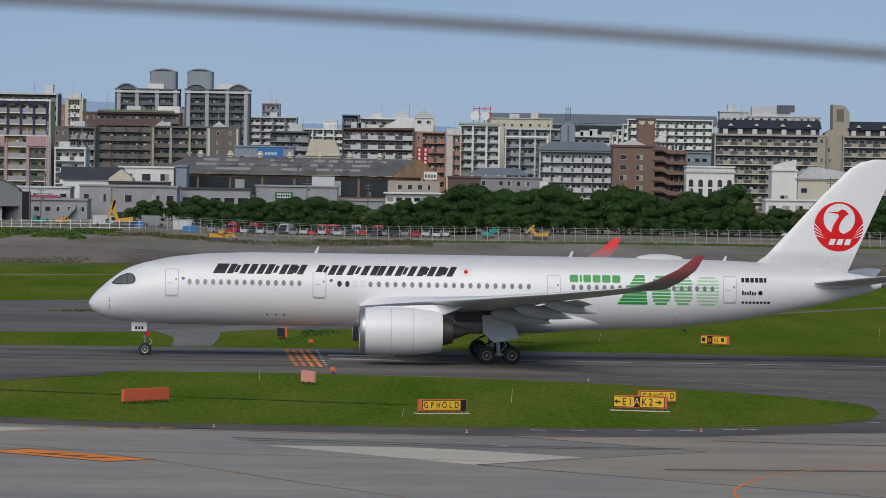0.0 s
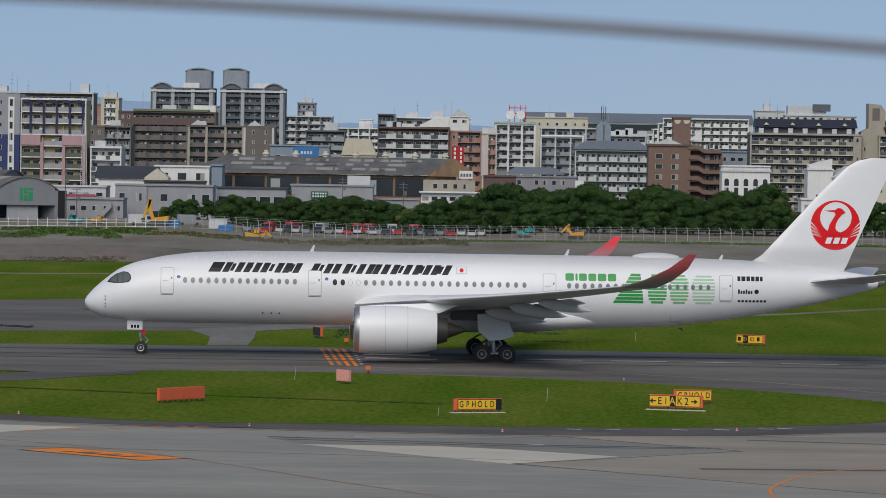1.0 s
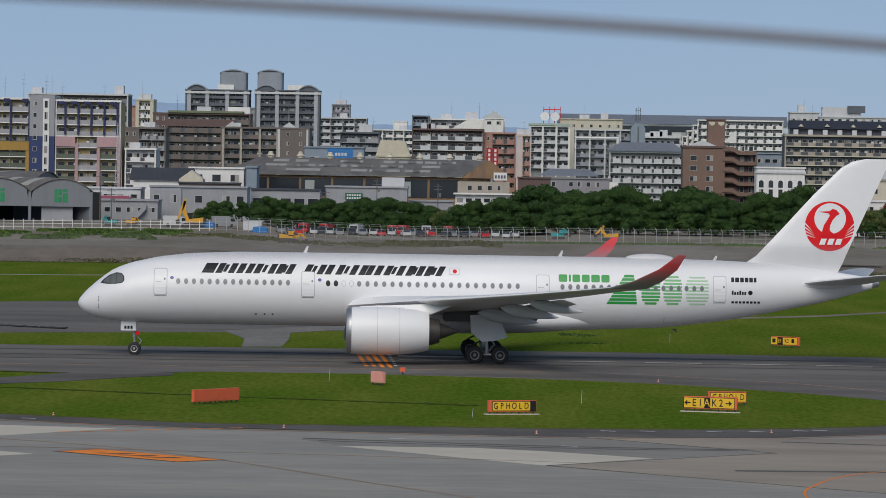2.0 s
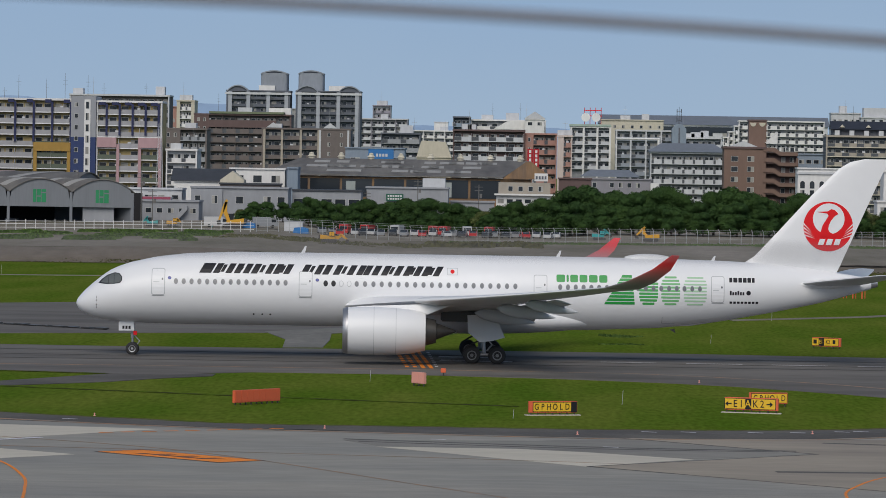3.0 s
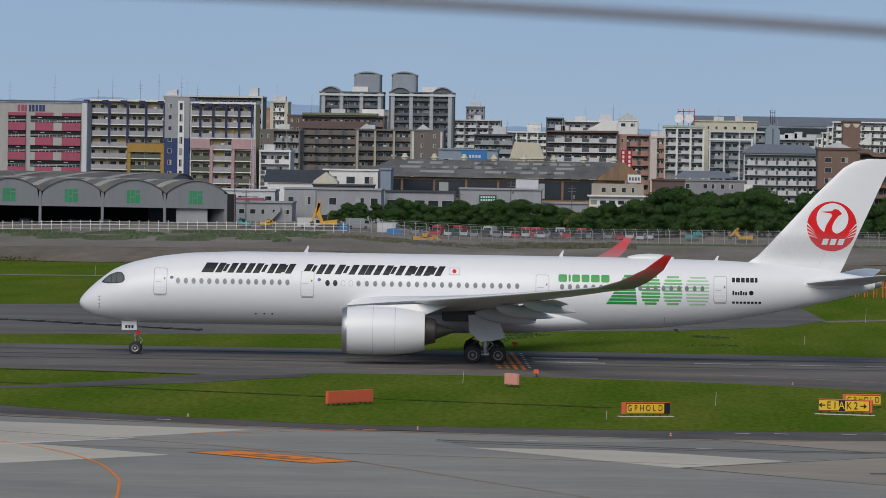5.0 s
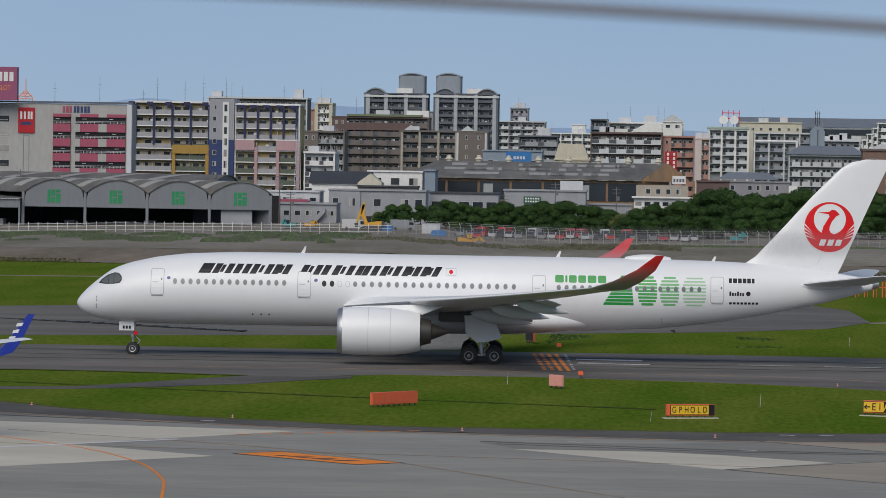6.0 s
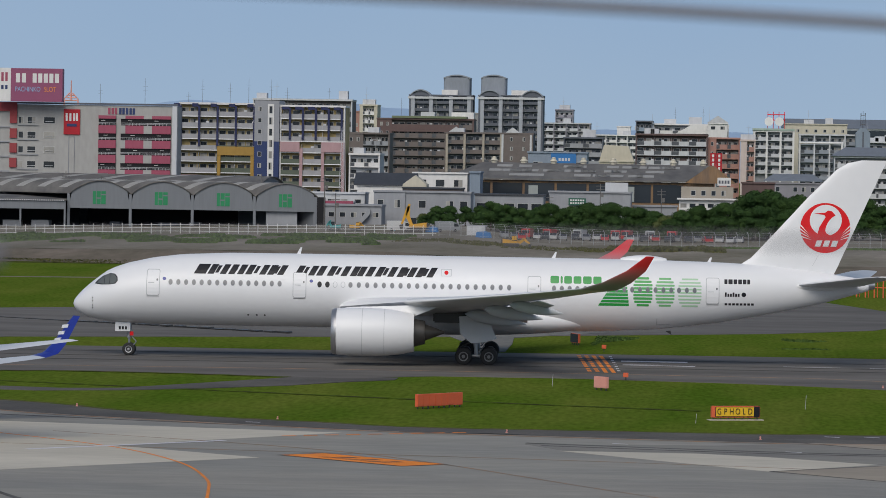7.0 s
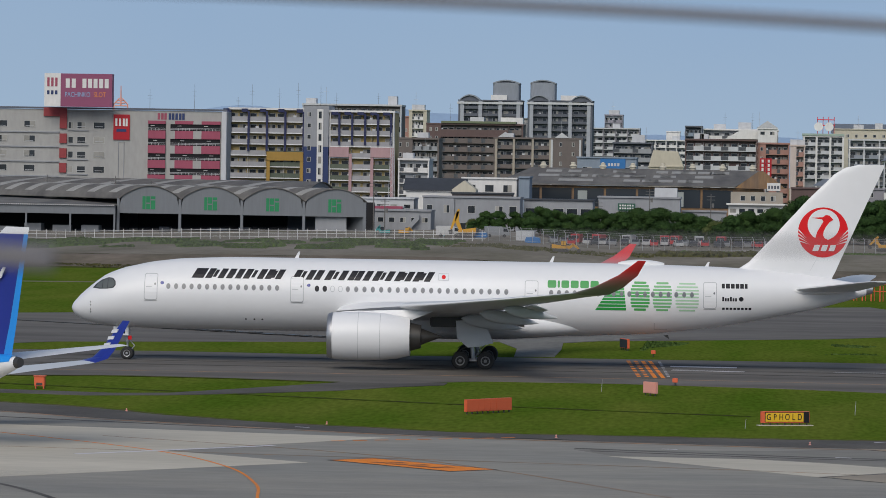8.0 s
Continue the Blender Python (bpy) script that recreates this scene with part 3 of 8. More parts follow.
def build_town():
    build_mall()
    build_striped_flats()
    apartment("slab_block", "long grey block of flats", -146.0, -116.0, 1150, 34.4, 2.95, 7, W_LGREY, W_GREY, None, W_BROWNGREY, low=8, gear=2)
    plain_house("narrow_house", "salmon narrow building with small windows", -136.4, -133.6, 1352, 33.9, W_SALMON, [20 + 2.9 * i for i in range(5)], 1)
    apartment("narrow_house", "white narrow building with shallow balconies", -133.5, -127.2, 1350, 36.0, 2.95, 2, W_CREAM, W_WHITE, None, W_CREAM, low=5, gear=1, solid=(1.2, 1.2))
    apartment("small_flats", "brown grey flats with a solid end wall", -112.6, -100.0, 1100, 24.2, 2.95, 3, W_BROWNGREY, W_GREY, None, W_BROWNGREY, low=4, gear=1, solid=(5.0, 0.4))
    apartment("small_flats", "low white flats with flat roof", -101.5, -93.4, 1000, 18.0, 2.95, 2, W_WHITE, W_WHITE, None, W_LGREY, low=2, gear=1)
    # dark brown slab with a mossy roof
    brown = apartment("brown_flats", "dark brown flats with a mossy green roof", -120.7, -88.2, 1280, 30.6, 2.95, 6, W_BROWN, W_BROWNGREY, None, W_BROWNGREY, low=3, gear=1, solid=(5.0, 0.5), rail=0.5)
    box("mossy_roof", brown, ROOF_GREEN, 5.0, 30.0, -0.6, 12, 31.2, 31.9)
    box("brown_band", brown, W_BROWN, 5.0, 27.5, -0.25, -0.01, 26.6, 29.0)
    box("penthouse", brown, W_WHITE, 24.5, 32.0, 6, 11, 31.16, 33.4)
    beige = apartment("beige_flats", "grey brown flats with pale frames", -90.3, -63.0, 1180, 25.4, 2.95, 3, W_BROWNGREY, W_BROWNGREY, W_TAN, W_DGREY, low=2, gear=1, solid=(0.4, 9.5), thin=0.35)
    for a in (3.5, 21.0):
        bm = bmesh.new()
        bm_prism(bm, [(a - 2.2, 25.95), (a + 2.2, 25.95), (a, 27.6)], -0.3, 0.1)
        part("pediment", bm, W_LGREY, beige)
    for a in (17.6, 26.3):
        box("pale_pier", beige, W_LGREY, a, a + 0.6, -0.2, -0.01, 0, 25.4)
    build_tower(-134.1, -108.1, 1560, 43.6, (13.6, 24.6, 51.3), ((0.2, 9.0),), "dark grey tower block with an arched gable")
    build_tower(-105.8, -79.4, 1560, 43.8, (0.6, 11.0, 51.5), ((0.2, 9.0), (17.4, 26.2)), "dark grey tower block with two arched gables")
    plain_house("far_block", "white distant block of flats", -111.5, -104.0, 1590, 37.0, W_WHITE, [25 + 2.9 * i for i in range(4)], 2)
    # pale cluster
    apartment("pale_flats", "pale grey flats with darker columns", -87.0, -65.5, 1700, 34.5, 2.95, 4, W_LGREY, W_LGREY, W_MAUVE, W_MAUVE, low=7, gear=1)
    apartment("pale_flats", "pale grey flats with a raised end", -81.7, -73.7, 1712, 40.6, 2.95, 2, W_MAUVE, W_MAUVE, None, W_LGREY, low=10, gear=1)
    apartment("dark_flats", "dark grey flats with long balconies", -59.1, -45.7, 1300, 25.3, 2.95, 2, W_DGREY, W_GREY, None, W_DGREY, low=3, gear=1, rail=0.45)
    apartment("white_flats", "white distant flats with columns", -67.0, -47.0, 1800, 30.4, 2.95, 4, W_WHITE, W_WHITE, W_WHITE, W_GREY, low=6, gear=1)
    plain_house("lift_housing", "white raised lift housing block", -57.4, -51.0, 1815, 34.8, W_WHITE)
    hall = plain_house("beige_hall", "beige windowless hall with sloping shoulders", -44.0, -33.0, 1220, 17.5, W_CREAM)
    bm = bmesh.new()
    bm_prism(bm, [(0, 17.92), (11, 17.92), (9.2, 22.6), (1.4, 22.9)], 0, 9)
    part("upper_wall", bm, W_CREAM, hall)
    blue = plain_house("blue_hall", "pale blue hall with a deep blue sign panel", -57.4, -41.2, 1050, 19.5, W_BLUEGREY, (15.5,), 3, (2.6, 1.6))
    panel = box("sign_panel", blue, CAR_BLUE, 6.3, 13.2, -0.25, -0.02, 15.4, 19.8)
    for i in range(4):
        box("sign_bar", blue, W_LGREY, 8.4 + 0.85 * i, 9.0 + 0.85 * i, -0.3, -0.26, 17.4, 18.2)
    apartment("brown_grey_flats", "dark brown flats with pale grey balconies", -31.5, -9.5, 1180, 25.8, 2.95, 4, W_BROWN, W_LGREY, None, W_BROWN, low=3, gear=2, rail=0.42, gap=0.42)
    apartment("navy_flats", "dark blue grey flats behind others", -36.1, -30.2, 1350, 31.8, 2.95, 2, W_DGREY, W_BLUEGREY, None, W_DGREY, low=6, gear=0)
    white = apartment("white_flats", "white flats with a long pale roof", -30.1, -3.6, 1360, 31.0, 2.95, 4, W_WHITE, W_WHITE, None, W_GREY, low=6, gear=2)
    bm = bmesh.new()
    bm_prism(bm, [(8.0, 28.0), (26.0, 28.0), (26.0, 30.6), (13.5, 31.2)], -8.0, -1.0)
    part("pale_roof", bm, W_WHITE, white)
    gable = plain_house("gabled_penthouse", "white gabled penthouse on a roof", -10.7, -4.0, 1345, 31.5, W_WHITE, (29.5,), 2)
    bm = bmesh.new()
    bm_prism(bm, [(-0.4, 31.92), (7.1, 31.92), (3.35, 34.4)], -0.4, 9)
    part("gable_roof", bm, W_LGREY, gable)
    apartment("salmon_flats", "salmon flats with white frames", -9.4, 0.4, 1182, 25.0, 2.95, 2, W_SALMON, W_SALMON, None, W_BROWNGREY, low=2, gear=0, rail=0.45, solid=(2.6, 0.4))
    apartment("pink_flats", "pale pink flats with salmon balconies", 0.6, 5.1, 1170, 24.4, 2.95, 1, W_PINKISH, W_SALMON, None, W_PINKISH, low=2, gear=1, solid=(1.9, 0.4), rail=0.42)
    q = apartment("white_flats", "white flats with a pale green roof", 5.2, 20.0, 1390, 29.4, 2.95, 3, W_WHITE, W_LGREY, W_WHITE, W_GREY, low=4, gear=0, thin=0.35)
    box("green_roof", q, mat("pale_green_roof", (0.36, 0.45, 0.38), 0.6), -0.3, 14.8, -0.5, 11, 29.96, 30.7)
    dish = thing("roof_mast", "red roof platform with white dishes", "antenna", (-4.6 + 18, 1400, 30.7))
    bm = bmesh.new()
    bm_box(bm, -3.2, 3.2, -0.5, 0.5, 3.0, 3.3), bm_box(bm, -3.2, 3.2, -0.5, 0.5, 5.0, 5.3)
    for k in (-3, -1, 1, 3):
        bm_tube(bm, (k, 0, 0), (k, 0, 6.2), 0.12, n=6)
    part("frame", bm, RED, dish)
    for k in (-2.6, 1.2):
        bm = bmesh.new()
        bm_rings(bm, [[(k + r * math.cos(2 * math.pi * i / 16), d, 2.6 + r * math.sin(2 * math.pi * i / 16)) for i in range(16)] for r, d in ((1.6, -1.4), (1.6, -0.8), (0.6, -0.6))])
        part("dish", bm, W_WHITE, dish, smooth=True)
    apartment("green_grey_flats", "grey green flats with pale columns", 20.3, 40.8, 1300, 27.6, 2.95, 4, W_LGREY, W_STEEL, W_LGREY, W_GREY, low=3, gear=0, thin=0.25)
    cream = plain_house("cream_hall", "cream upper hall with small square windows", 16.7, 39.7, 1420, 32.6, W_CREAM, (29.8,), 7, (1.1, 1.1), gear=2)
    pylon = thing("blue_tower", "pale blue stair tower with a roof aerial", "building", (38.9, 1289, 0))
    bm = bmesh.new()
    bm_prism(bm, [(0, 0), (4.8, 0), (4.8, 28.6), (3.4, 30.2), (1.4, 30.2), (0, 28.6)], 0, 6)
    part("wall", bm, W_BLUEGREY, pylon)
    box("slot", pylon, W_DGREY, 2.2, 2.7, -0.05, -0.01, 10, 29)
    bm = bmesh.new()
    bm_tube(bm, (2.4, 3, 30), (2.4, 3, 36), 0.12, 0.05)
    for h in (31.5, 33, 34.5):
        bm_tube(bm, (1.7, 3, h), (3.1, 3, h), 0.06)
        bm_tube(bm, (1.7, 3, h - 0.6), (1.7, 3, h + 0.8), 0.12)
        bm_tube(bm, (3.1, 3, h - 0.6), (3.1, 3, h + 0.8), 0.12)
    part("aerial", bm, DARK_METAL, pylon)
    longs = plain_house("long_hall", "very long grey roofed hall in the distance", 22.0, 134.0, 1900, 36.0, W_LGREY, (31.0,), 30, (2.8, 2.0), depth=30)
    bm = bmesh.new()
    bm_rings(bm, [[(q, -0.8, 36.5), (q, 14, 41.2), (q, 28, 36.5)] for q in (-1, 113)])
    part("roof_slope", bm, ROOF_BLUE, longs)
    box("glass_band", longs, PANE, 4, 108, -0.3, -0.02, 32.8, 35.6)
    apartment("white_flats", "grey white flats behind the others", 41.6, 57.4, 1330, 25.6, 2.95, 3, W_LGREY, W_LGREY, None, W_GREY, low=3, gear=3)
    front = apartment("grey_flats", "grey balcony flats with a blue grey hipped roof", 28.4, 50.7, 1150, 19.8, 2.95, 7, W_LGREY, W_LGREY, None, W_GREY, low=1, gear=0, rail=0.42, gap=0.22)
    bm = bmesh.new()
    bm_rings(bm, [[(-0.8, -0.8, 20.36), (23.1, -0.8, 20.36), (23.1, 12.8, 20.36), (-0.8, 12.8, 20.36)], [(3.5, 5.6, 23.0), (19, 5.6, 23.0), (19, 6.4, 23.0), (3.5, 6.4, 23.0)]])
    part("hipped_roof", bm, ROOF_BLUE, front)
    # white portal frame in front of the green grey flats
    goal = thing("portal_frame", "tall white steel portal frame", "frame", (18.5, 1180, 0))
    bm = bmesh.new()
    bm_tube(bm, (0, 0, 24.3), (13.4, 0, 24.3), 0.35), bm_tube(bm, (13.1, 0, 0), (13.1, 0, 24.3), 0.4), bm_tube(bm, (0.2, 0, 0), (0.2, 0, 24.3), 0.2)
    part("beam", bm, W_WHITE, goal)
    build_brick_flats()
    far = apartment("stepped_flats", "long white stepped flats", 76.0, 111.5, 1600, 35.0, 2.95, 9, W_WHITE, W_WHITE, None, W_GREY, low=5, gear=0, rail=0.45)
    for k in range(3):
        apartment("stepped_flats", "white lower step of the long flats", 69.5 + 2.2 * k, 71.6 + 2.2 * k, 1598, 28.0 + 2.4 * k, 2.95, 1, W_WHITE, W_WHITE, None, W_GREY, low=5, gear=0, two=False)
    # tan twin blocks with dormers
    for x0, x1, lab in ((74.4, 105.0, "tan flats with a dark dormered roof"), (109.8, 140.0, "tan flats with a dark dormered roof beside the stair tower")):
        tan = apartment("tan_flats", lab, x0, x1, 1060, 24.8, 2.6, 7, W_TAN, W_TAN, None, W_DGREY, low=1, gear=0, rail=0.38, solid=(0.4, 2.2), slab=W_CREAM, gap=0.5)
        w = x1 - x0
        box("attic", tan, W_DGREY, 2, w - 1.5, 2.4, 11, 25.36, 27.4)
        bm = bmesh.new()
        bm_rings(bm, [[(q, 0.9, 27.0), (q, 6, 29.3), (q, 11.5, 27.0)] for q in (1.4, w - 1.0)])
        part("dark_roof", bm, ROOF_NAVY, tan)
        for k in range(7):
            a = 3.2 + (w - 6.4) * k / 6
            box("attic_wall", tan, W_LGREY, a - 0.8, a + 0.5, 0.9, 2.35, 25.36, 26.7)
        for k in range(4):
            a = 4.5 + (w - 9) * k / 3
            bm = bmesh.new()
            bm_prism(bm, [(a - 0.7, 27.55), (a + 0.7, 27.55), (a, 28.3)], 1.2, 4.0)
            part("dormer", bm, W_CREAM, tan)
    tower = thing("tan_tower", "tan stair tower with a sloping top and a plain emblem", "building", (105.1, 1062, 0))
    bm = bmesh.new()
    bm_prism(bm, [(0, 0), (6.6, 0), (6.6, 31.8), (5.3, 33.6), (2.0, 33.9), (2.0, 27), (0, 26)], 0, 8)
    part("wall", bm, W_TAN, tower)
    box("emblem", tower, W_BROWNGREY, 3.0, 5.0, -0.05, -0.01, 29.2, 32.6)
    windows(tower, [1.2], -0.02, [3 + 2.95 * i for i in range(7)], 0.9, 1.2)
    back = plain_house("office_block", "pale grey office block with roof plant", 100.7, 111.4, 1410, 36.2, W_LGREY, [24 + 3.0 * i for i in range(4)], 5, (1.4, 1.2), gear=1)
    back = plain_house("office_block", "white grey office block with roof plant", 111.0, 137.0, 1402, 34.6, W_LGREY, [24 + 3.0 * i for i in range(4)], 9, (1.4, 1.2), gear=0)
    box("plant_house", back, W_LGREY, 1.0, 15.0, 2, 9, 35.02, 38.4)
    box("screen", back, W_DGREY, 10.0, 16.5, 1.0, 1.6, 36.4, 39.0)
    plain_house("teal_hall", "pale blue low flats behind brick", 70.5, 79.0, 1120, 20.0, W_BLUEGREY, (14.5, 17.4), 4)
    # houses in front on the field side
    arc = plain_house("white_hall", "white hall with arched windows", 63.0, 75.5, 1000, 15.9, W_WHITE, (8.5,), 5, (1.2, 2.0))
    for k in range(5):
        bm = bmesh.new()
        bm_prism(bm, [(1.25 + 2.5 * k + 0.6 * math.cos(math.pi * i / 8), 12.2 + 0.6 * math.sin(math.pi * i / 8)) for i in range(9)] + [(1.25 + 2.5 * k - 0.6, 10.9), (1.25 + 2.5 * k + 0.6, 10.9)], -0.08, -0.02)
        part("arched_window", bm, PANE, arc)
    box("cornice", arc, W_LGREY, -0.3, 12.8, -0.4, -0.01, 14.6, 15.2)
    church = plain_house("white_house", "white house with a curved tower wall", 81.0, 87.2, 950, 15.4, W_WHITE, (8.0,), 1, (2.0, 1.4))
    bm = bmesh.new()
    bm_prism(bm, [(0.2, 15.82), (6.0, 15.82), (6.0, 18.2), (5.2, 18.0), (2.0, 17.2), (0.2, 16.6)], 0, 6)
    part("parapet", bm, W_WHITE, church)
    gab = plain_house("white_house", "long white house with a pale gabled roof", 87.4, 103.5, 950, 13.2, W_CREAM, (6.0, 10.0), 5, (1.6, 1.3))
    bm = bmesh.new()
    bm_rings(bm, [[(-0.6, -0.7, 13.62), (3.6, -0.7, 16.6), (16.7, -0.7, 14.6), (16.7, -0.7, 13.62)], [(-0.6, 10, 13.62), (3.6, 10, 16.6), (16.7, 10, 14.6), (16.7, 10, 13.62)]])
    part("gabled_roof", bm, W_LGREY, gab)
    shop = plain_house("shop", "low white shop with an orange sign", 75.8, 88.5, 905, 8.4, W_WHITE, (6.0,), 4, (1.8, 1.3))
    box("shop_sign", shop, SIGN_YELLOW, 7.0, 10.2, -0.55, -0.41, 3.6, 6.0)
    for k in range(4):
        box("sign_bar", shop, SIGN_ORANGE, 7.4 + 0.6 * k, 7.8 + 0.6 * k, -0.6, -0.56, 4.6, 5.4)
    box("shop_awning", shop, RED, 11.0, 16.8, -0.9, -0.42, 6.6, 7.6)
    # orange gabled house and low brown house
    plain_house("brown_hall", "dark brown low building by trees", 1.0, 9.6, 1010, 12.2, W_BROWN)
    low = plain_house("roof_house", "low house with a blue grey roof", 5.0, 27.0, 1080, 12.0, W_MAUVE, (9.8,), 9, (1.2, 1.4))
    bm = bmesh.new()
    bm_rings(bm, [[(2, -0.6, 12.82), (19, -0.6, 12.82), (19, 9, 12.82), (2, 9, 12.82)], [(5, 4, 14.8), (16, 4, 14.8), (16, 5, 14.8), (5, 5, 14.8)]])
    part("hipped_roof", bm, ROOF_BLUE, low)
    box("white_block", low, W_WHITE, 21.8, 24.2, -3, 0, 0, 11.2)
    sign = thing("street_sign", "upright red signboards on a roof", "sign", (-8.0, 1100, 0))
    for k in (0, 1.75):
        box("sign_board", sign, SIGN_RED, k, k + 1.6, 0, 0.5, 15.0, 20.4)
        for i in range(4):
            box("sign_bar", sign, W_WHITE, k + 0.5, k + 1.1, -0.06, -0.01, 15.6 + 1.2 * i, 16.4 + 1.2 * i)
    bm = bmesh.new()
    bm_tube(bm, (1.7, 0.7, 0), (1.7, 0.7, 20), 0.2)
    part("post", bm, STEEL, sign)


W_DEEPRED = wall_mat("deep_red_wall", (0.30, 0.05, 0.055))
W_PINKISH = wall_mat("pale_pink_wall", (0.55, 0.46, 0.42))


def build_brick_flats():
    house = thing("brick_flats", "red brown brick flats with an open stair tower", "building", (48.2, 1100, 0))
    box("wall", house, W_BRICK, 0, 12.0, 0, 12, 0, 21.4)
    box("eave", house, W_BROWN, -0.4, 12.2, -0.4, 12, 21.41, 22.0)
    bm = bmesh.new()
    bm_prism(bm, [(1.5, 22.01), (9.5, 22.01), (5.5, 23.6)], -0.3, 6)
    part("pediment", bm, W_LGREY, house)
    windows(house, [3.0, 7.6], -0.02, [3.0 + 2.95 * i for i in range(6)], 2.0, 1.5)
    tower = box("stair_tower", house, W_BRICK, 7.0, 12.0, 1.0, 8, 21.9, 29.3)
    for a in (8.2, 10.8):
        bm = bmesh.new()
        bm_prism(bm, [(a + 0.9 * math.cos(math.pi + math.pi * i / 10), 28.9 + 1.1 * math.sin(math.pi + math.pi * i / 10)) for i in range(11)], 0.9, 0.99)
        part("round_plaque", bm, W_CREAM, house)
    box("tower_cap", house, W_BROWN, 6.8, 12.2, 0.8, 8.2, 29.31, 29.8)
    box("stair_back", house, W_BROWN, 12.01, 21.0, 2.2, 12, 0, 20.5)
    for i in range(8):
        z = 1.2 + 2.95 * i
        if z < 23:
            bm = bmesh.new()
            bm_prism(bm, [(11.2, z), (14.4, z), (16.2, z - 1.25), (21.0, z - 1.25), (21.0, z - 2.3), (15.8, z - 2.3), (14.0, z - 1.15), (11.2, z - 1.15)], -0.3, 0.0)
            part("stair_parapet", bm, W_BRICK, house)
            box("landing", house, W_BROWN, 12.05, 21.0, 0.02, 2.15, z - 1.6, z - 1.35)
            windows(house, [17.0, 19.5], 2.18, [z - 1.2], 1.2, 1.4)
    box("corner_pier", house, W_BRICK, 20.6, 21.2, 0.02, 2.1, 0, 19)
    bm = bmesh.new()
    bm_prism(bm, [(11.6, 23.2), (15.2, 26.4), (15.2, 23.2)], 0.5, 4)
    part("white_slope", bm, W_WHITE, house)


SIGN_GREEN = mat("green_sign_paint", (0.01, 0.23, 0.085), 0.5)
SHED_MARKS = [((-1.5, 0.0, 0.7, 2.9), (-0.65, 0.0, 0.9, 1.2), (-0.65, 1.5, 0.9, 1.4), (0.4, 0.0, 1.0, 2.0), (0.4, 2.3, 1.0, 0.6))] * 4


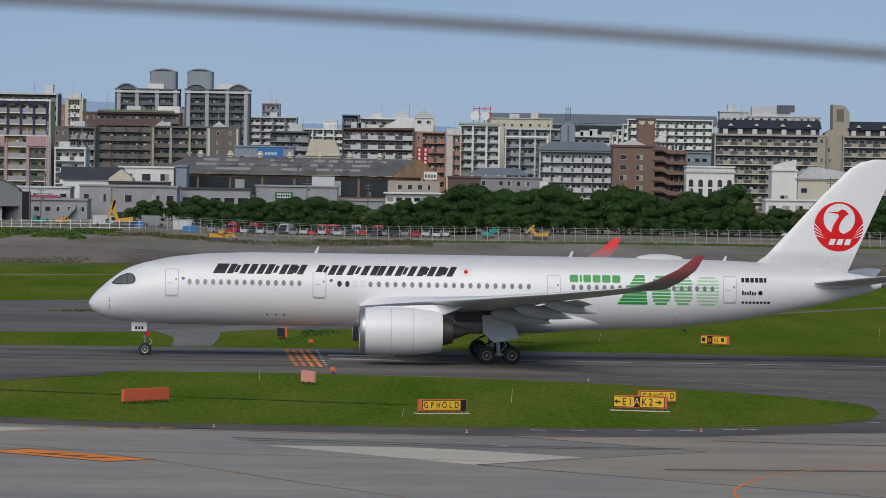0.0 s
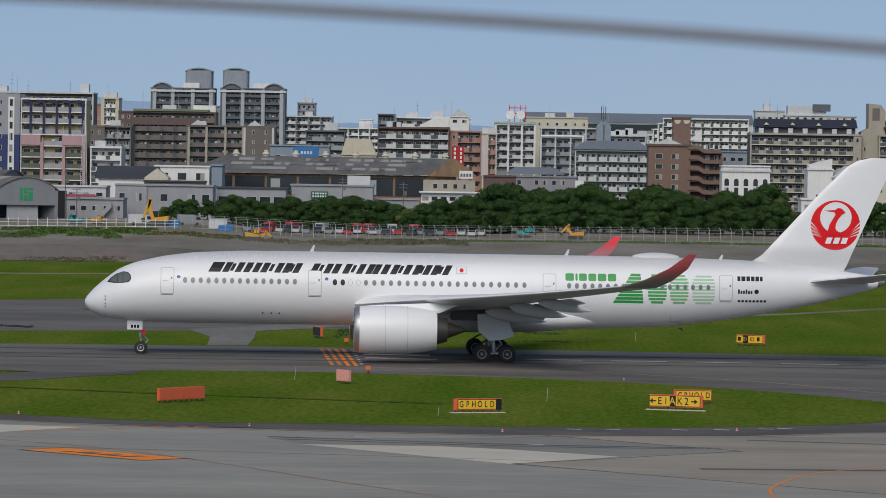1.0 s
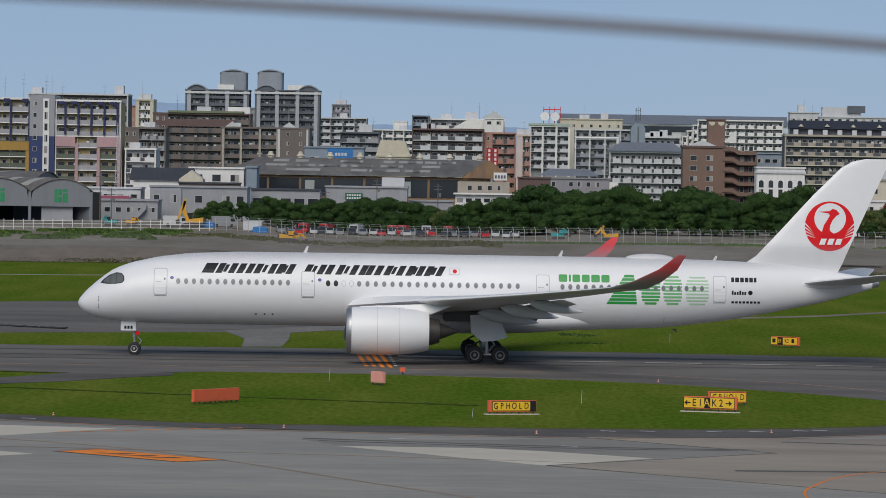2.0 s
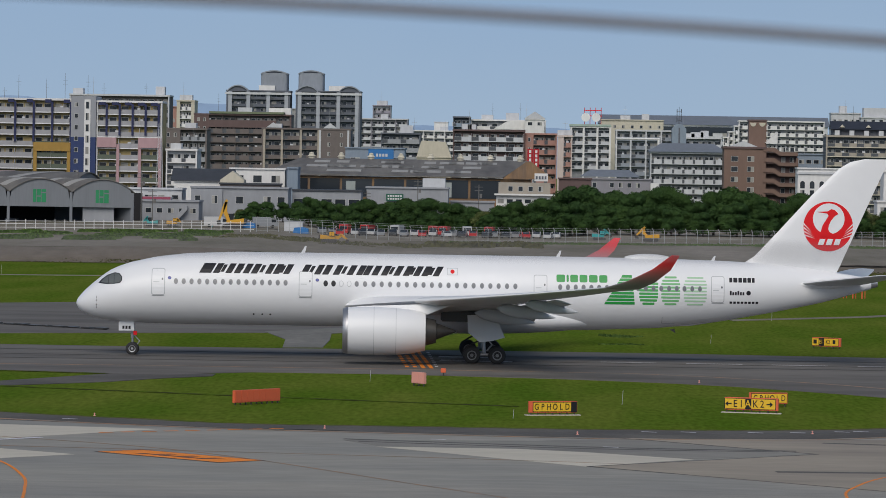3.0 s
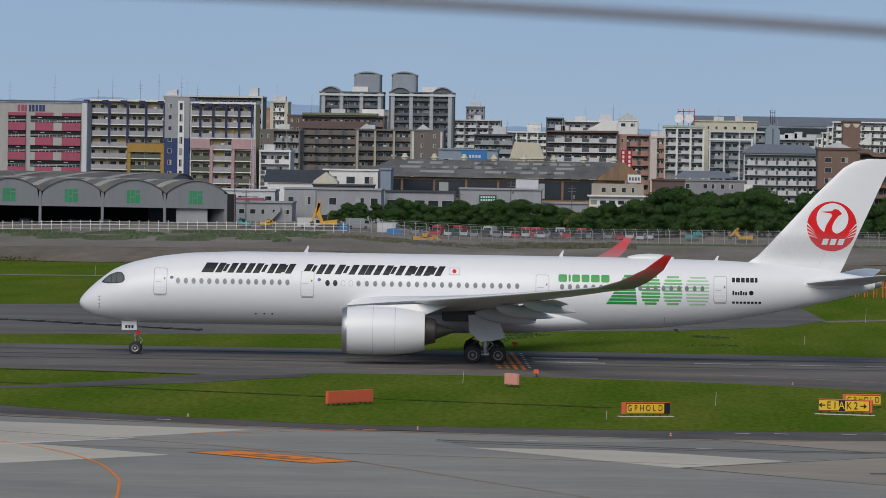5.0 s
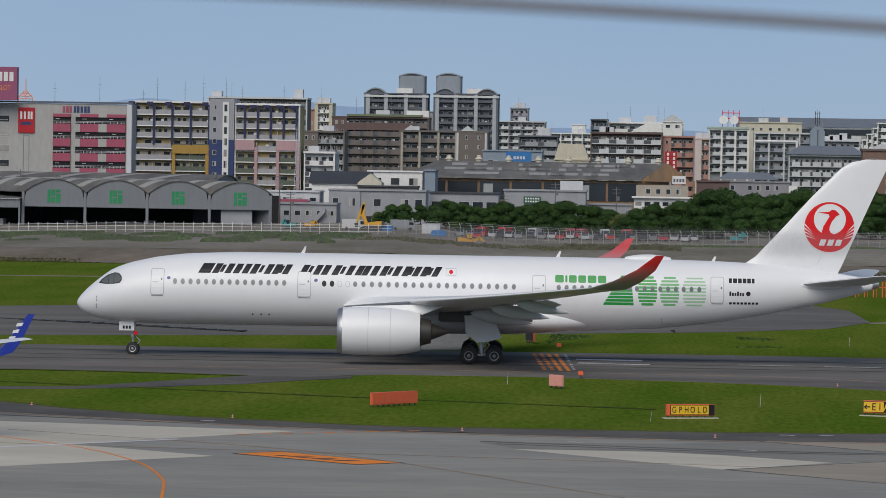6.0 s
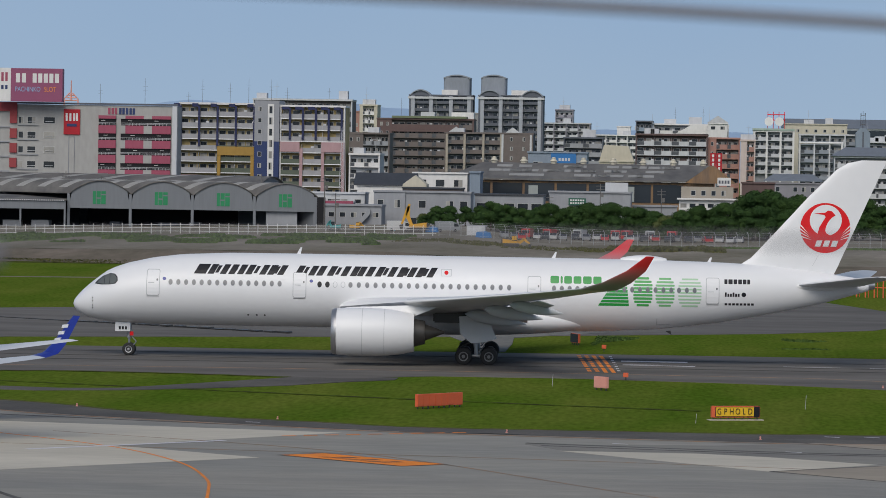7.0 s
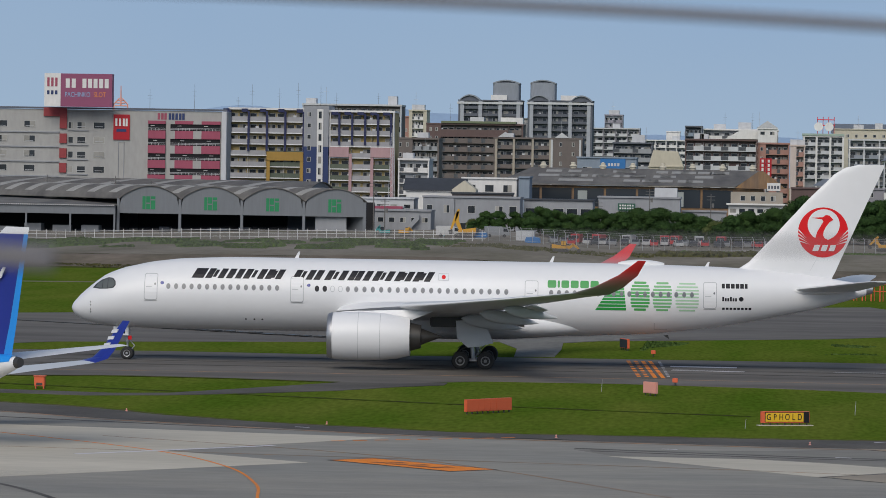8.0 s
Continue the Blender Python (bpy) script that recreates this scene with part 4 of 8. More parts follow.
def build_sheds():
    """Row of four barrel-roofed freight sheds and a lower wing."""
    hall = thing("freight_shed", "grey row of barrel-roofed freight sheds, open in front", "shed", (-149.1, 850, 0))
    span, deep = 13.95, 46.0
    SKEW = 0.85
    n = 18
    for k in range(4):
        x0 = span * k
        pts = [(x0 + span * i / n, 8.3 + 2.9 * math.sin(math.pi * i / n) ** 0.85) for i in range(n + 1)]
        bm = bmesh.new()
        bm_prism(bm, [(x0 + 0.02, 4.9)] + [(x, z - 0.02) for x, z in pts[1:-1]] + [(x0 + span - 0.02, 4.9)], 0.0, 0.25)
        part("arched_front", bm, SHED_GREY, hall)
        bm = bmesh.new()
        bm_rings(bm, [[(x - SKEW * d, d, z) for x, z in pts + [(x, z - 0.18) for x, z in pts[::-1]]] for d in (-0.35, deep)])
        part("barrel_roof", bm, ROOF_GREY, hall)
        for j in range(6):
            a = 3 + 7.4 * j
            bm = bmesh.new()
            some = pts[2:16]
            bm_rings(bm, [[(x - SKEW * d, d, z + 0.07) for x, z in some] + [(x - SKEW * d, d, z + 0.02) for x, z in some[::-1]] for d in (a, a + 2.6)])
            part("skylight", bm, ROOF_PALE, hall)
        box("post", hall, SHED_GREY, x0 - 0.3, x0 + 0.3, -0.1, 0.5, 0, 8.2)
        # plain green bars on the front
        for dx, dz, bw, bh in SHED_MARKS[k]:
            box("sign_bar", hall, SIGN_GREEN, x0 + 6.98 + dx, x0 + 6.98 + dx + bw, -0.06, -0.005, 5.85 + dz, 5.85 + dz + bh)
    box("post", hall, SHED_GREY, 4 * span - 0.6, 4 * span, -0.1, 0.5, 0, 8.2)
    # back wall coloured near-black, as the shade deep inside the sheds
    box("back_wall", hall, SHADE_IN, 0.4, 4 * span - 0.7, 24, 24.4, 0, 8)
    box("inner_panel", hall, W_GREY, 3 * span + 2.5, 4 * span - 4.5, 1.0, 1.3, 0, 4.9)
    bm = bmesh.new()
    bm_rings(bm, [[(4 * span - q - SKEW * d, d, z) for q, z in ((0.3, 0), (0.02, 0), (0.02, 8.2), (0.3, 8.2))] for d in (0.6, deep)])
    part("side_wall", bm, SHED_GREY, hall)
    box("partition", hall, W_GREY, 46.5, 49.5, 3, 8, 0, 4.4)
    for x in (8, 19, 26, 39):
        box("freight_stack", hall, W_DGREY, x, x + rng.uniform(2, 5), 8, 12, 0, rng.uniform(1.0, 2.2))
    rear = thing("freight_hall", "long grey rear hall with pale roof lights", "shed", (-205.0, 897, 0))
    box("wall", rear, SHED_GREY, 0.4, 91.6, 0.3, 50, 0, 9.0)
    bm = bmesh.new()
    crest = [(y, 9.05 + 3.3 * math.sin(math.pi * (y + 0.5) / 61) ** 0.8) for y in [-0.4 + 5 * i for i in range(13)]]
    bm_rings(bm, [[(q, y, z) for y, z in crest] + [(q, y, z - 0.2) for y, z in crest[::-1]] for q in (-0.5, 92.5)])
    part("vault_roof", bm, ROOF_GREY, rear)
    for q in (0.0, 91.7):
        bm = bmesh.new()
        bm_rings(bm, [[(g, y, z - 0.22) for y, z in crest[1:-1]] + [(g, crest[-2][0], 0.0), (g, crest[1][0], 0.0)] for g in (q, q + 0.3)])
        part("gable_wall", bm, SHED_GREY, rear)
    for k in range(7):
        x = 4 + 11.5 * k
        bm = bmesh.new()
        run = crest[1:7]
        bm_rings(bm, [[(q + 2.2 * i, y, z + h) for i, (y, z) in enumerate(run) for h in (0.03,)] + [(q + 2.2 * (len(run) - 1 - i), y, z + 0.08) for i, (y, z) in enumerate(run[::-1])] for q in (x, x + 2.6)])
        part("skylight", bm, ROOF_PALE, rear)
    wing = thing("freight_wing", "low grey wing of the freight sheds", "shed", (-200.0, 848, 0))
    box("fascia", wing, SHED_GREY, 0, 50.6, 0, 0.3, 4.6, 6.7)
    bm = bmesh.new()
    bm_rings(bm, [[(q, -0.4, 6.72), (q, 20, 7.5), (q, 44, 7.7), (q, 44, 7.4), (q, -0.4, 6.5)] for q in (0, 50.6)])
    part("roof", bm, ROOF_GREY, wing)
    bm = bmesh.new()
    for k in range(120):
        bm_box(bm, 0.1 + 0.42 * k, 0.32 + 0.42 * k, -0.46, -0.41, 6.45, 6.70)
    part("eave_edge", bm, W_LGREY, wing, "pale corrugated eave edge")
    # the wing's dim inside is likewise painted on its back wall
    box("back_wall", wing, SHADE_IN, 0, 50, 22, 22.4, 0, 6.5)
    for k in range(6):
        box("post", wing, SHED_GREY, 0.2 + 10 * k, 0.6 + 10 * k, 0.05, 0.25, 0, 4.6)
    for k in range(7):
        box("freight_stack", wing, W_GREY, 3 + 6.5 * k, 5 + 6.5 * k + rng.random() * 2, 5, 9, 0, 1 + 1.6 * rng.random())


def build_warehouse():
    hall = thing("warehouse", "long old warehouse with a patched sheet roof and rusty walls", "warehouse", (-72.2, 980, 0))
    w = 66.0
    box("wall", hall, RUST, 0, w, 0.3, 40, 0, 12.1)
    for k in range(7):
        a = 1.5 + 8.2 * k
        box("window_band", hall, PANE, a, a + 7.6, 0.1, 0.28, 7.0, 11.6)
        if k in (2, 5):
            box("pale_panel", hall, W_GREEN, a + 1.0, a + 3.4, 0.02, 0.09, 7.2, 11.0)
    bm = bmesh.new()
    bm_rings(bm, [[(-2.6, -1.0, 12.35), (5.4, 24, 16.5), (5.4, 24, 16.75), (-2.6, -1.0, 12.6)], [(59.0, -1.0, 12.35), (66.0, 24, 16.5), (66.0, 24, 16.75), (59.0, -1.0, 12.6)]])
    part("front_slope", bm, ROOF_GREY, hall)
    bm = bmesh.new()
    bm_rings(bm, [[(5.4, 24, 16.5), (-2.6, 48, 12.35), (-2.6, 48, 12.6), (5.4, 24, 16.75)], [(66, 24, 16.5), (66.0, 48, 12.35), (66.0, 48, 12.6), (66, 24, 16.75)]])
    part("rear_slope", bm, ROOF_GREY, hall)
    for k in range(34):
        u, v = rng.uniform(0.08, 0.85), rng.choice((0.18, 0.45, 0.72))
        y0, y1 = -1 + 25 * v, -1 + 25 * (v + 0.14)
        x = -2.6 + 61.6 * u + 8 * v
        z0, z1 = 12.62 + 4.15 * v, 12.62 + 4.15 * (v + 0.14)
        bm = bmesh.new()
        bm_rings(bm, [[(q, y0, z0 + 0.02), (q, y1, z1 + 0.02), (q, y1, z1 + 0.06), (q, y0, z0 + 0.06)] for q in (x, x + rng.uniform(3, 5))])
        part("roof_patch", bm, ROOF_PALE, hall)
    for k in range(8):
        x = 8.5 + 7.8 * k
        bm = bmesh.new()
        bm_rings(bm, [[(x + r * math.cos(2 * math.pi * i / 10), 24 + r * math.sin(2 * math.pi * i / 10), z) for i in range(10)] for r, z in ((0.8, 16.6), (0.8, 17.2), (1.1, 17.2), (0.6, 17.7), (0.6, 18.1), (0.2, 18.3))])
        part("roof_ventilator", bm, W_CREAM, hall)
    # gabled end, seen in rust
    bm = bmesh.new()
    bm_prism(bm, [(58.8, 12.2), (71.8, 12.2), (66.2, 16.6), (64.8, 16.6)], -1.2, -0.9)
    part("rusty_gable", bm, RUST, hall)
    box("gable_sign", hall, W_WHITE, 67.0, 70.4, -1.4, -1.21, 11.7, 13.7)
    for i in range(4):
        box("sign_bar", hall, W_DGREY, 67.3 + 0.75 * i, 67.8 + 0.75 * i, -1.46, -1.41, 12.2, 13.0)
    low = plain_house("white_office", "low white office with a projecting upper deck", -14.5, -1.0, 955, 8.0, W_WHITE, (6.2,), 6, (1.6, 1.1))
    box("upper_deck", low, W_TAN, 0.5, 13.4, 1.0, 8, 8.41, 11.4)
    windows(low, [3.5, 6.0, 8.5, 11.0], 0.98, [9.2], 1.2, 1.3)
    box("canopy", low, W_WHITE, -0.5, 14.5, -1.2, -0.42, 8.2, 8.6)
    shop = plain_house("grey_workshop", "grey workshop with a green sign", -45.6, -25.8, 930, 9.6, W_GREY, (4.0,), 6, (1.2, 2.4))
    box("green_sign", shop, GREEN_DARK, 4.8, 9.0, -0.5, -0.41, 6.6, 8.3)
    for i in range(6):
        box("sign_bar", shop, W_WHITE, 5.2 + 0.6 * i, 5.6 + 0.6 * i, -0.54, -0.51, 7.6, 8.0)
        box("sign_bar", shop, W_WHITE, 5.2 + 0.6 * i, 5.6 + 0.6 * i, -0.54, -0.51, 6.9, 7.3)
    box("tank_row", shop, W_LGREY, 13.5, 19.0, 3, 6, 10.01, 12.2)
    plain_house("long_wall", "low grey boundary building behind trees", -25.5, -14.8, 940, 6.4, W_GREY, depth=6)
    # white house with dark roof
    home = plain_house("white_house", "white house with a dark tiled roof", -92.3, -77.6, 930, 10.4, W_WHITE, (7.6,), 4, (2.0, 1.4), depth=9)
    gabled(home, -0.3, 14.0, 0, 9, 10.82, 2.6, ROOF_DARK).free()
    bm = bmesh.new()
    bm_prism(bm, [(11.2, 9.0), (17.0, 9.0), (17.0, 11.0), (14.2, 13.2), (11.2, 11.0)], -1.0, 6)
    part("gable_wing", bm, W_CREAM, home)
    office = plain_house("grey_office", "grey two-storey office beside the trees", -85.3, -62.5, 900, 9.2, W_GREY, (5.6,), 7, (1.8, 1.8))
    box("dark_bay", office, W_GREY, 0, 7.4, -0.5, -0.01, 0, 9.0)
    windows(office, [1.6, 5.6], -0.52, [5.6], 1.4, 1.9)
    plain_house("grey_office", "long low grey building with a dark roof", -62.3, -46.0, 912, 8.8, W_GREY, (5.5,), 5, (2.6, 1.5), roof=ROOF_DARK)
    small = plain_house("site_office", "small grey site office with an outside stair", -97.5, -82.0, 884, 6.0, W_GREY, (3.4,), 6, (1.4, 1.2))
    bm = bmesh.new()
    bm_prism(bm, [(8.5, 0.2), (9.3, 0.2), (13.0, 4.2), (13.0, 5.2), (12.4, 5.2)], -1.6, -0.5)
    part("outside_stair", bm, W_GREY, small)
    plain_house("site_office", "white flat roofed shop building", -104.0, -88.0, 905, 8.6, W_LGREY, (6.4,), 5, (1.6, 1.0))
    shop = plain_house("shop", "low shop with a raspberry fascia band", -104.0, -90.0, 899, 6.6, W_LGREY, (3.4,), 4, (2.0, 1.6), depth=4.0)
    box("fascia_band", shop, W_MAGENTA, 0, 14, -0.6, -0.41, 6.0, 7.0)
    plain_house("tiled_house", "house with a dark roof behind the offices", -80.5, -66.0, 922, 10.0, W_BROWNGREY, roof=ROOF_DARK, depth=6)
    plain_house("glazed_house", "white house with a gridded screen", -80.0, -66.5, 945, 13.6, W_WHITE, (10.4,), 3, (2.2, 1.8))
    plain_house("blue_post_house", "narrow grey blue house by the warehouse", -65.5, -63.0, 940, 14.0, W_BLUEGREY)


GREEN_DARK = mat("dark_green_sign", (0.01, 0.10, 0.06), 0.5)
build_town()
build_sheds()
build_warehouse()


# ---- trees, fence, bank, vehicles ----
WEED = mat("weed_leaves", (0.105, 0.170, 0.040), 0.85, vary=0.25, scale=3.0, fine=1.0, second=(0.065, 0.115, 0.026), spread=0.4, island=0.3, spec=0.1)
WEED_DRY = mat("dry_grass", (0.11, 0.105, 0.04), 0.9, vary=0.25, scale=4.0, fine=1.0, second=(0.06, 0.065, 0.02), spread=0.4, island=0.3, spec=0.1)
def leaf_cloud(seed, lobes, leaves, leaf):
    """A crown of many small leaf clumps on uneven lobes, with gaps."""
    r = random.Random(seed)
    verts, faces = [], []
    for cx, cy, cz, rad in lobes:
        i, core = len(verts), rad * 0.74
        for ring in range(6):
            b = math.pi * (ring + 0.5) / 6
            for k in range(9):
                a = 2 * math.pi * k / 9
                q = core * (1 + 0.10 * r.uniform(-1, 1))
                verts.append((cx + q * math.sin(b) * math.cos(a), cy + q * math.sin(b) * math.sin(a), cz + q * 0.85 * math.cos(b)))
        for ring in range(5):
            for k in range(9):
                m = (k + 1) % 9
                faces.append((i + ring * 9 + k, i + ring * 9 + 9 + k, i + ring * 9 + 9 + m, i + ring * 9 + m))
        faces.append(tuple(i + k for k in range(9)))
        for _ in range(int(leaves * rad * rad)):
            d = Vector((r.gauss(0, 1), r.gauss(0, 1), r.gauss(0, 1))).normalized()
            p = Vector((cx, cy, cz)) + Vector((d.x, d.y, d.z * 0.85)) * rad * r.uniform(0.78, 1.12)
            out = (d + Vector((r.gauss(0, 0.36), r.gauss(0, 0.36), r.gauss(0.2, 0.36)))).normalized()
            s = out.orthogonal().normalized()
            u = out.cross(s)
            a = r.uniform(0, math.pi)
            s, u = s * math.cos(a) + u * math.sin(a), u * math.cos(a) - s * math.sin(a)
            k = leaf * r.uniform(0.6, 1.3)
            i = len(verts)
            verts += [p + s * k, p + u * k * 0.7 + out * k * 0.2, p - s * k, p - u * k * 0.7 + out * k * 0.2]
            faces.append((i, i + 1, i + 2, i + 3))
    me = bpy.data.meshes.new("crown")
    me.from_pydata(verts, [], faces)
    return me


def tree(seed, height, wide, material, label):
    r = random.Random(seed)
    ob = thing("tree", label, "tree", group="trees along the fence")
    bm = bmesh.new()
    bm_tube(bm, (0, 0, 0), (0.1, 0, height * 0.45), 0.28, 0.18, n=8)
    lobes = []
    for k in range(26):
        a = r.uniform(0, 2 * math.pi)
        u = r.random()
        z = height * (0.16 + 0.72 * u)
        reach = wide * 0.40 * math.sin(math.pi * min(1.0, 0.22 + 0.78 * u)) ** 0.6
        d = reach * math.sqrt(r.uniform(0.35, 1.0))
        rad = wide * r.uniform(0.10, 0.19)
        lobes.append((d * math.cos(a), d * math.sin(a), min(z, height - rad), rad))
        if k % 3 == 0:
            bm_tube(bm, (0.08, 0, height * 0.32), (d * math.cos(a) * 0.8, d * math.sin(a) * 0.8, z), 0.10, 0.04, n=5)
    lobes.append((0, 0, height * 0.80, wide * 0.18))
    lobes.append((0, 0, height * 0.45, wide * 0.30))
    part("trunk", bm, BARK, ob)
    part("crown", leaf_cloud(seed, lobes, 210, 0.18), material, ob)
    return ob


def build_trees():
    r = random.Random(5)
    kinds = [tree(1, 10.0, 9.0, LEAF, "broad dark green leafy tree"), tree(2, 9.0, 8.0, LEAF, "round dark green leafy tree"), tree(3, 11.0, 10.0, LEAF, "tall broad dark green leafy tree"), tree(4, 7.0, 7.0, LEAF_YELLOW, "small yellowish green tree")]
    for k, ob in enumerate(kinds):
        ob.matrix_world = pose(138 + 7 * k, 880, lift(140, 880))
    x = -71.0
    i = 0
    while x < 135:
        h = float(np.interp(x, (-78, -70, -57, -47, -34, -21, -11, -3, 5.6, 14.6, 22, 28.6, 33.8, 38, 46.5, 53, 59, 64, 69.5, 73.4, 78.5, 85, 135), (4.1, 6.4, 7.8, 7.2, 8.0, 7.6, 7.4, 8.8, 11.7, 10.0, 11.6, 10.6, 8.8, 12.4, 9.7, 9.7, 10.4, 12.4, 10.6, 6.9, 8.0, 9.0, 9.5))) - lift(x, 868)
        ob = kinds[r.choice((0, 1, 2, 0, 1, 2, 0, 1, 2, 3))]
        base = 10.0 if ob is kinds[0] else 9.0 if ob is kinds[1] else 11.0 if ob is kinds[2] else 9.0
        s = h / base * r.uniform(0.86, 1.1)
        one = copy_thing(ob, pose(x, 868 + r.uniform(-6, 10), lift(x, 868) - 0.05, 0, 0, r.uniform(0, 360)))
        one.scale = (s * 1.1, s * 1.1, s)
        if i % 2 == 0:
            one = copy_thing(kinds[1], pose(x + 1, 856 + r.uniform(-3, 3), lift(x + 1, 856) - 0.05, 0, 0, r.uniform(0, 360)))
            one.scale = (s * 0.85, s * 0.85, s * 0.7)
        x += r.uniform(2.6, 4.0)
        i += 1


FENCE = ((-215, 742), (-145, 744), (0, 750), (150, 760))
TERRACE = ((-260, 0.3), (-175, 0.4), (-140, 0.8), (-112, 1.6), (-79, 1.85), (-53, 2.0), (-42, 1.2), (-31, 0.7), (-10, 0.7), (24, 1.0), (60, 1.0), (170, 0.8))


def along_fence(x):
    return float(np.interp(x, *zip(*FENCE)))


def lift(x, y):
    """Height of the raised yard behind the bank."""
    back = float(np.interp(x, (-60, -48, 2, 12), (1.0, 0.05, 0.05, 0.6)))
    return float(np.interp(x, *zip(*TERRACE))) * float(np.interp(y, (585, 606, 752, 766, 900, 930), (0, 1, 1, back, back, 0)))


def build_fence():
    fence = thing("airport_fence", "grey steel mesh fence on tall posts", "fence")
    post = bmesh.new()
    bm_tube(post, (0, 0, 0), (0, 0, 2.5), 0.055, n=6)
    bm_tube(post, (0, 0, 2.5), (-0.25, 0, 2.95), 0.05, n=5)
    me = finish(post)
    me.materials.append(STEEL)
    x = -58.0
    while x < 150:
        place("post", me, fence, x, along_fence(x), lift(x, 750))
        x += 2.15
    for z in (0.3, 1.1, 1.9, 2.45, 2.8):
        bm = bmesh.new()
        pts = [(x, along_fence(x), z + lift(x, 750)) for x in (-58, -55, -20, 0, 70, 150)]
        for a, b in zip(pts, pts[1:]):
            bm_tube(bm, a, b, 0.022, n=4)
        part("wire", bm, STEEL, fence)
    white = thing("white_fence", "white pipe fence with pale panels", "fence")
    post = bmesh.new()
    bm_tube(post, (0, 0, 0), (0, 0, 2.1), 0.07, n=6)
    me = finish(post)
    me.materials.append(W_WHITE)
    x = -215.0
    while x < -58:
        place("post", me, white, x, along_fence(x), lift(x, 750))
        x += 1.9
    for z in (0.5, 1.2, 1.75):
        bm = bmesh.new()
        pts = [(x, along_fence(x), z + lift(x, 750)) for x in (-215, -140, -112, -85, -58.5)]
        for a, b in zip(pts, pts[1:]):
            bm_tube(bm, a, b, 0.05, n=5)
        part("rail", bm, W_WHITE, white)


def mound(name, ys, material, label, seed, rough):
    """One band of the raised yard, between the given depths."""
    bm = bmesh.new()
    grid = []
    for y in ys:
        row = []
        for i in range(201):
            x = -240 + 2.0 * i
            n = noise.noise(Vector((x * 0.06, y * 0.04, seed))) + 0.6 * noise.noise(Vector((x * 0.22, y * 0.12, seed + 3)))
            h = lift(x, y)
            edge = 9 * noise.noise(Vector((x * 0.03, 0, 9))) * (1 if y < 606 else 0)
            row.append(bm.verts.new((x, y + edge, -0.04 + h + rough * n * min(1, h * 1.5))))
        grid.append(row)
    for a, b in zip(grid, grid[1:]):
        for i in range(200):
            bm.faces.new((a[i], a[i + 1], b[i + 1], b[i]))
    return tagged(part(name, bm, material, smooth=True), label, "ground", kind="structure")


def weeds(name, x0, x1, y0, y1, n, tall, material, label, seed, bare=-0.35):
    r = random.Random(seed)
    verts, faces = [], []
    for _ in range(n):
        x, y = r.uniform(x0, x1), r.uniform(y0, y1)
        if noise.noise(Vector((x * 0.16, y * 0.06, seed + 0.5))) < bare:
            continue
        a = r.uniform(0, math.pi)
        w, h = tall * r.uniform(0.3, 0.8), tall * r.uniform(0.4, 1.1) * (0.4 + 0.9 * abs(noise.noise(Vector((x * 0.12, y * 0.05, seed)))))
        c, s = math.cos(a) * w, math.sin(a) * w
        i = len(verts)
        g = lift(x, y) - 0.05
        lean = r.uniform(-0.3, 0.3) * h
        verts += [(x - c, y - s, g), (x + c, y + s, g), (x + c * 0.4 + lean, y + s, g + h), (x - c * 0.6 + lean, y - s, g + h * 0.85)]
        faces.append((i, i + 1, i + 2, i + 3))
    me = bpy.data.meshes.new("weeds")
    me.from_pydata(verts, [], faces)
    return tagged(part(name, me, material), label, "plants", kind="stuff")


def build_bank():
    mound("dirt_bank", [578 + 4.0 * i for i in range(9)], DIRT, "grey brown earth bank with an eroded face", 2, 0.22)
    mound("yard_top", [610, 625, 645, 670, 700, 730, 752, 766, 800, 850, 890, 932], BARE, "pale bare ground on top of the bank", 5, 0.10)
    W = weeds
    W("tall_weeds", -140, -62, 660, 742, 45000, 0.85, WEED, "tall green weeds on the earth bank", 4, -0.05)
    W("tall_weeds", -150, -120, 722, 741, 7000, 0.8, WEED, "tall green weeds by the white fence", 6)
    W("tall_weeds", -20, 140, 735, 748, 6000, 0.5, WEED, "scattered weeds below the mesh fence", 8)
    W("bank_bushes", -24, -2, 700, 735, 900, 0.9, WEED_DRY, "dark bushes on the earth bank", 21)
    W("bank_bushes", -62, -24, 690, 720, 1800, 0.45, WEED_DRY, "dry bushes on the earth bank", 23)
    W("bank_bushes", -200, -60, 580, 590, 9000, 0.3, WEED_DRY, "dry brownish grass at the foot of the bank", 25)
    W("bank_bushes", -60, 130, 580, 592, 9000, 0.3, WEED_DRY, "dry grass along the bank edge", 27)
    weeds("edge_weeds", -41.5, -34, 400, 403, 160, 0.35, LEAF_YELLOW, "dry weeds in a pavement joint", 12)
    weeds("shrub_patch", -13, 9, 346, 364, 7000, 0.34, WEED, "dark low shrubs in the grass", 14, 0.12)
    

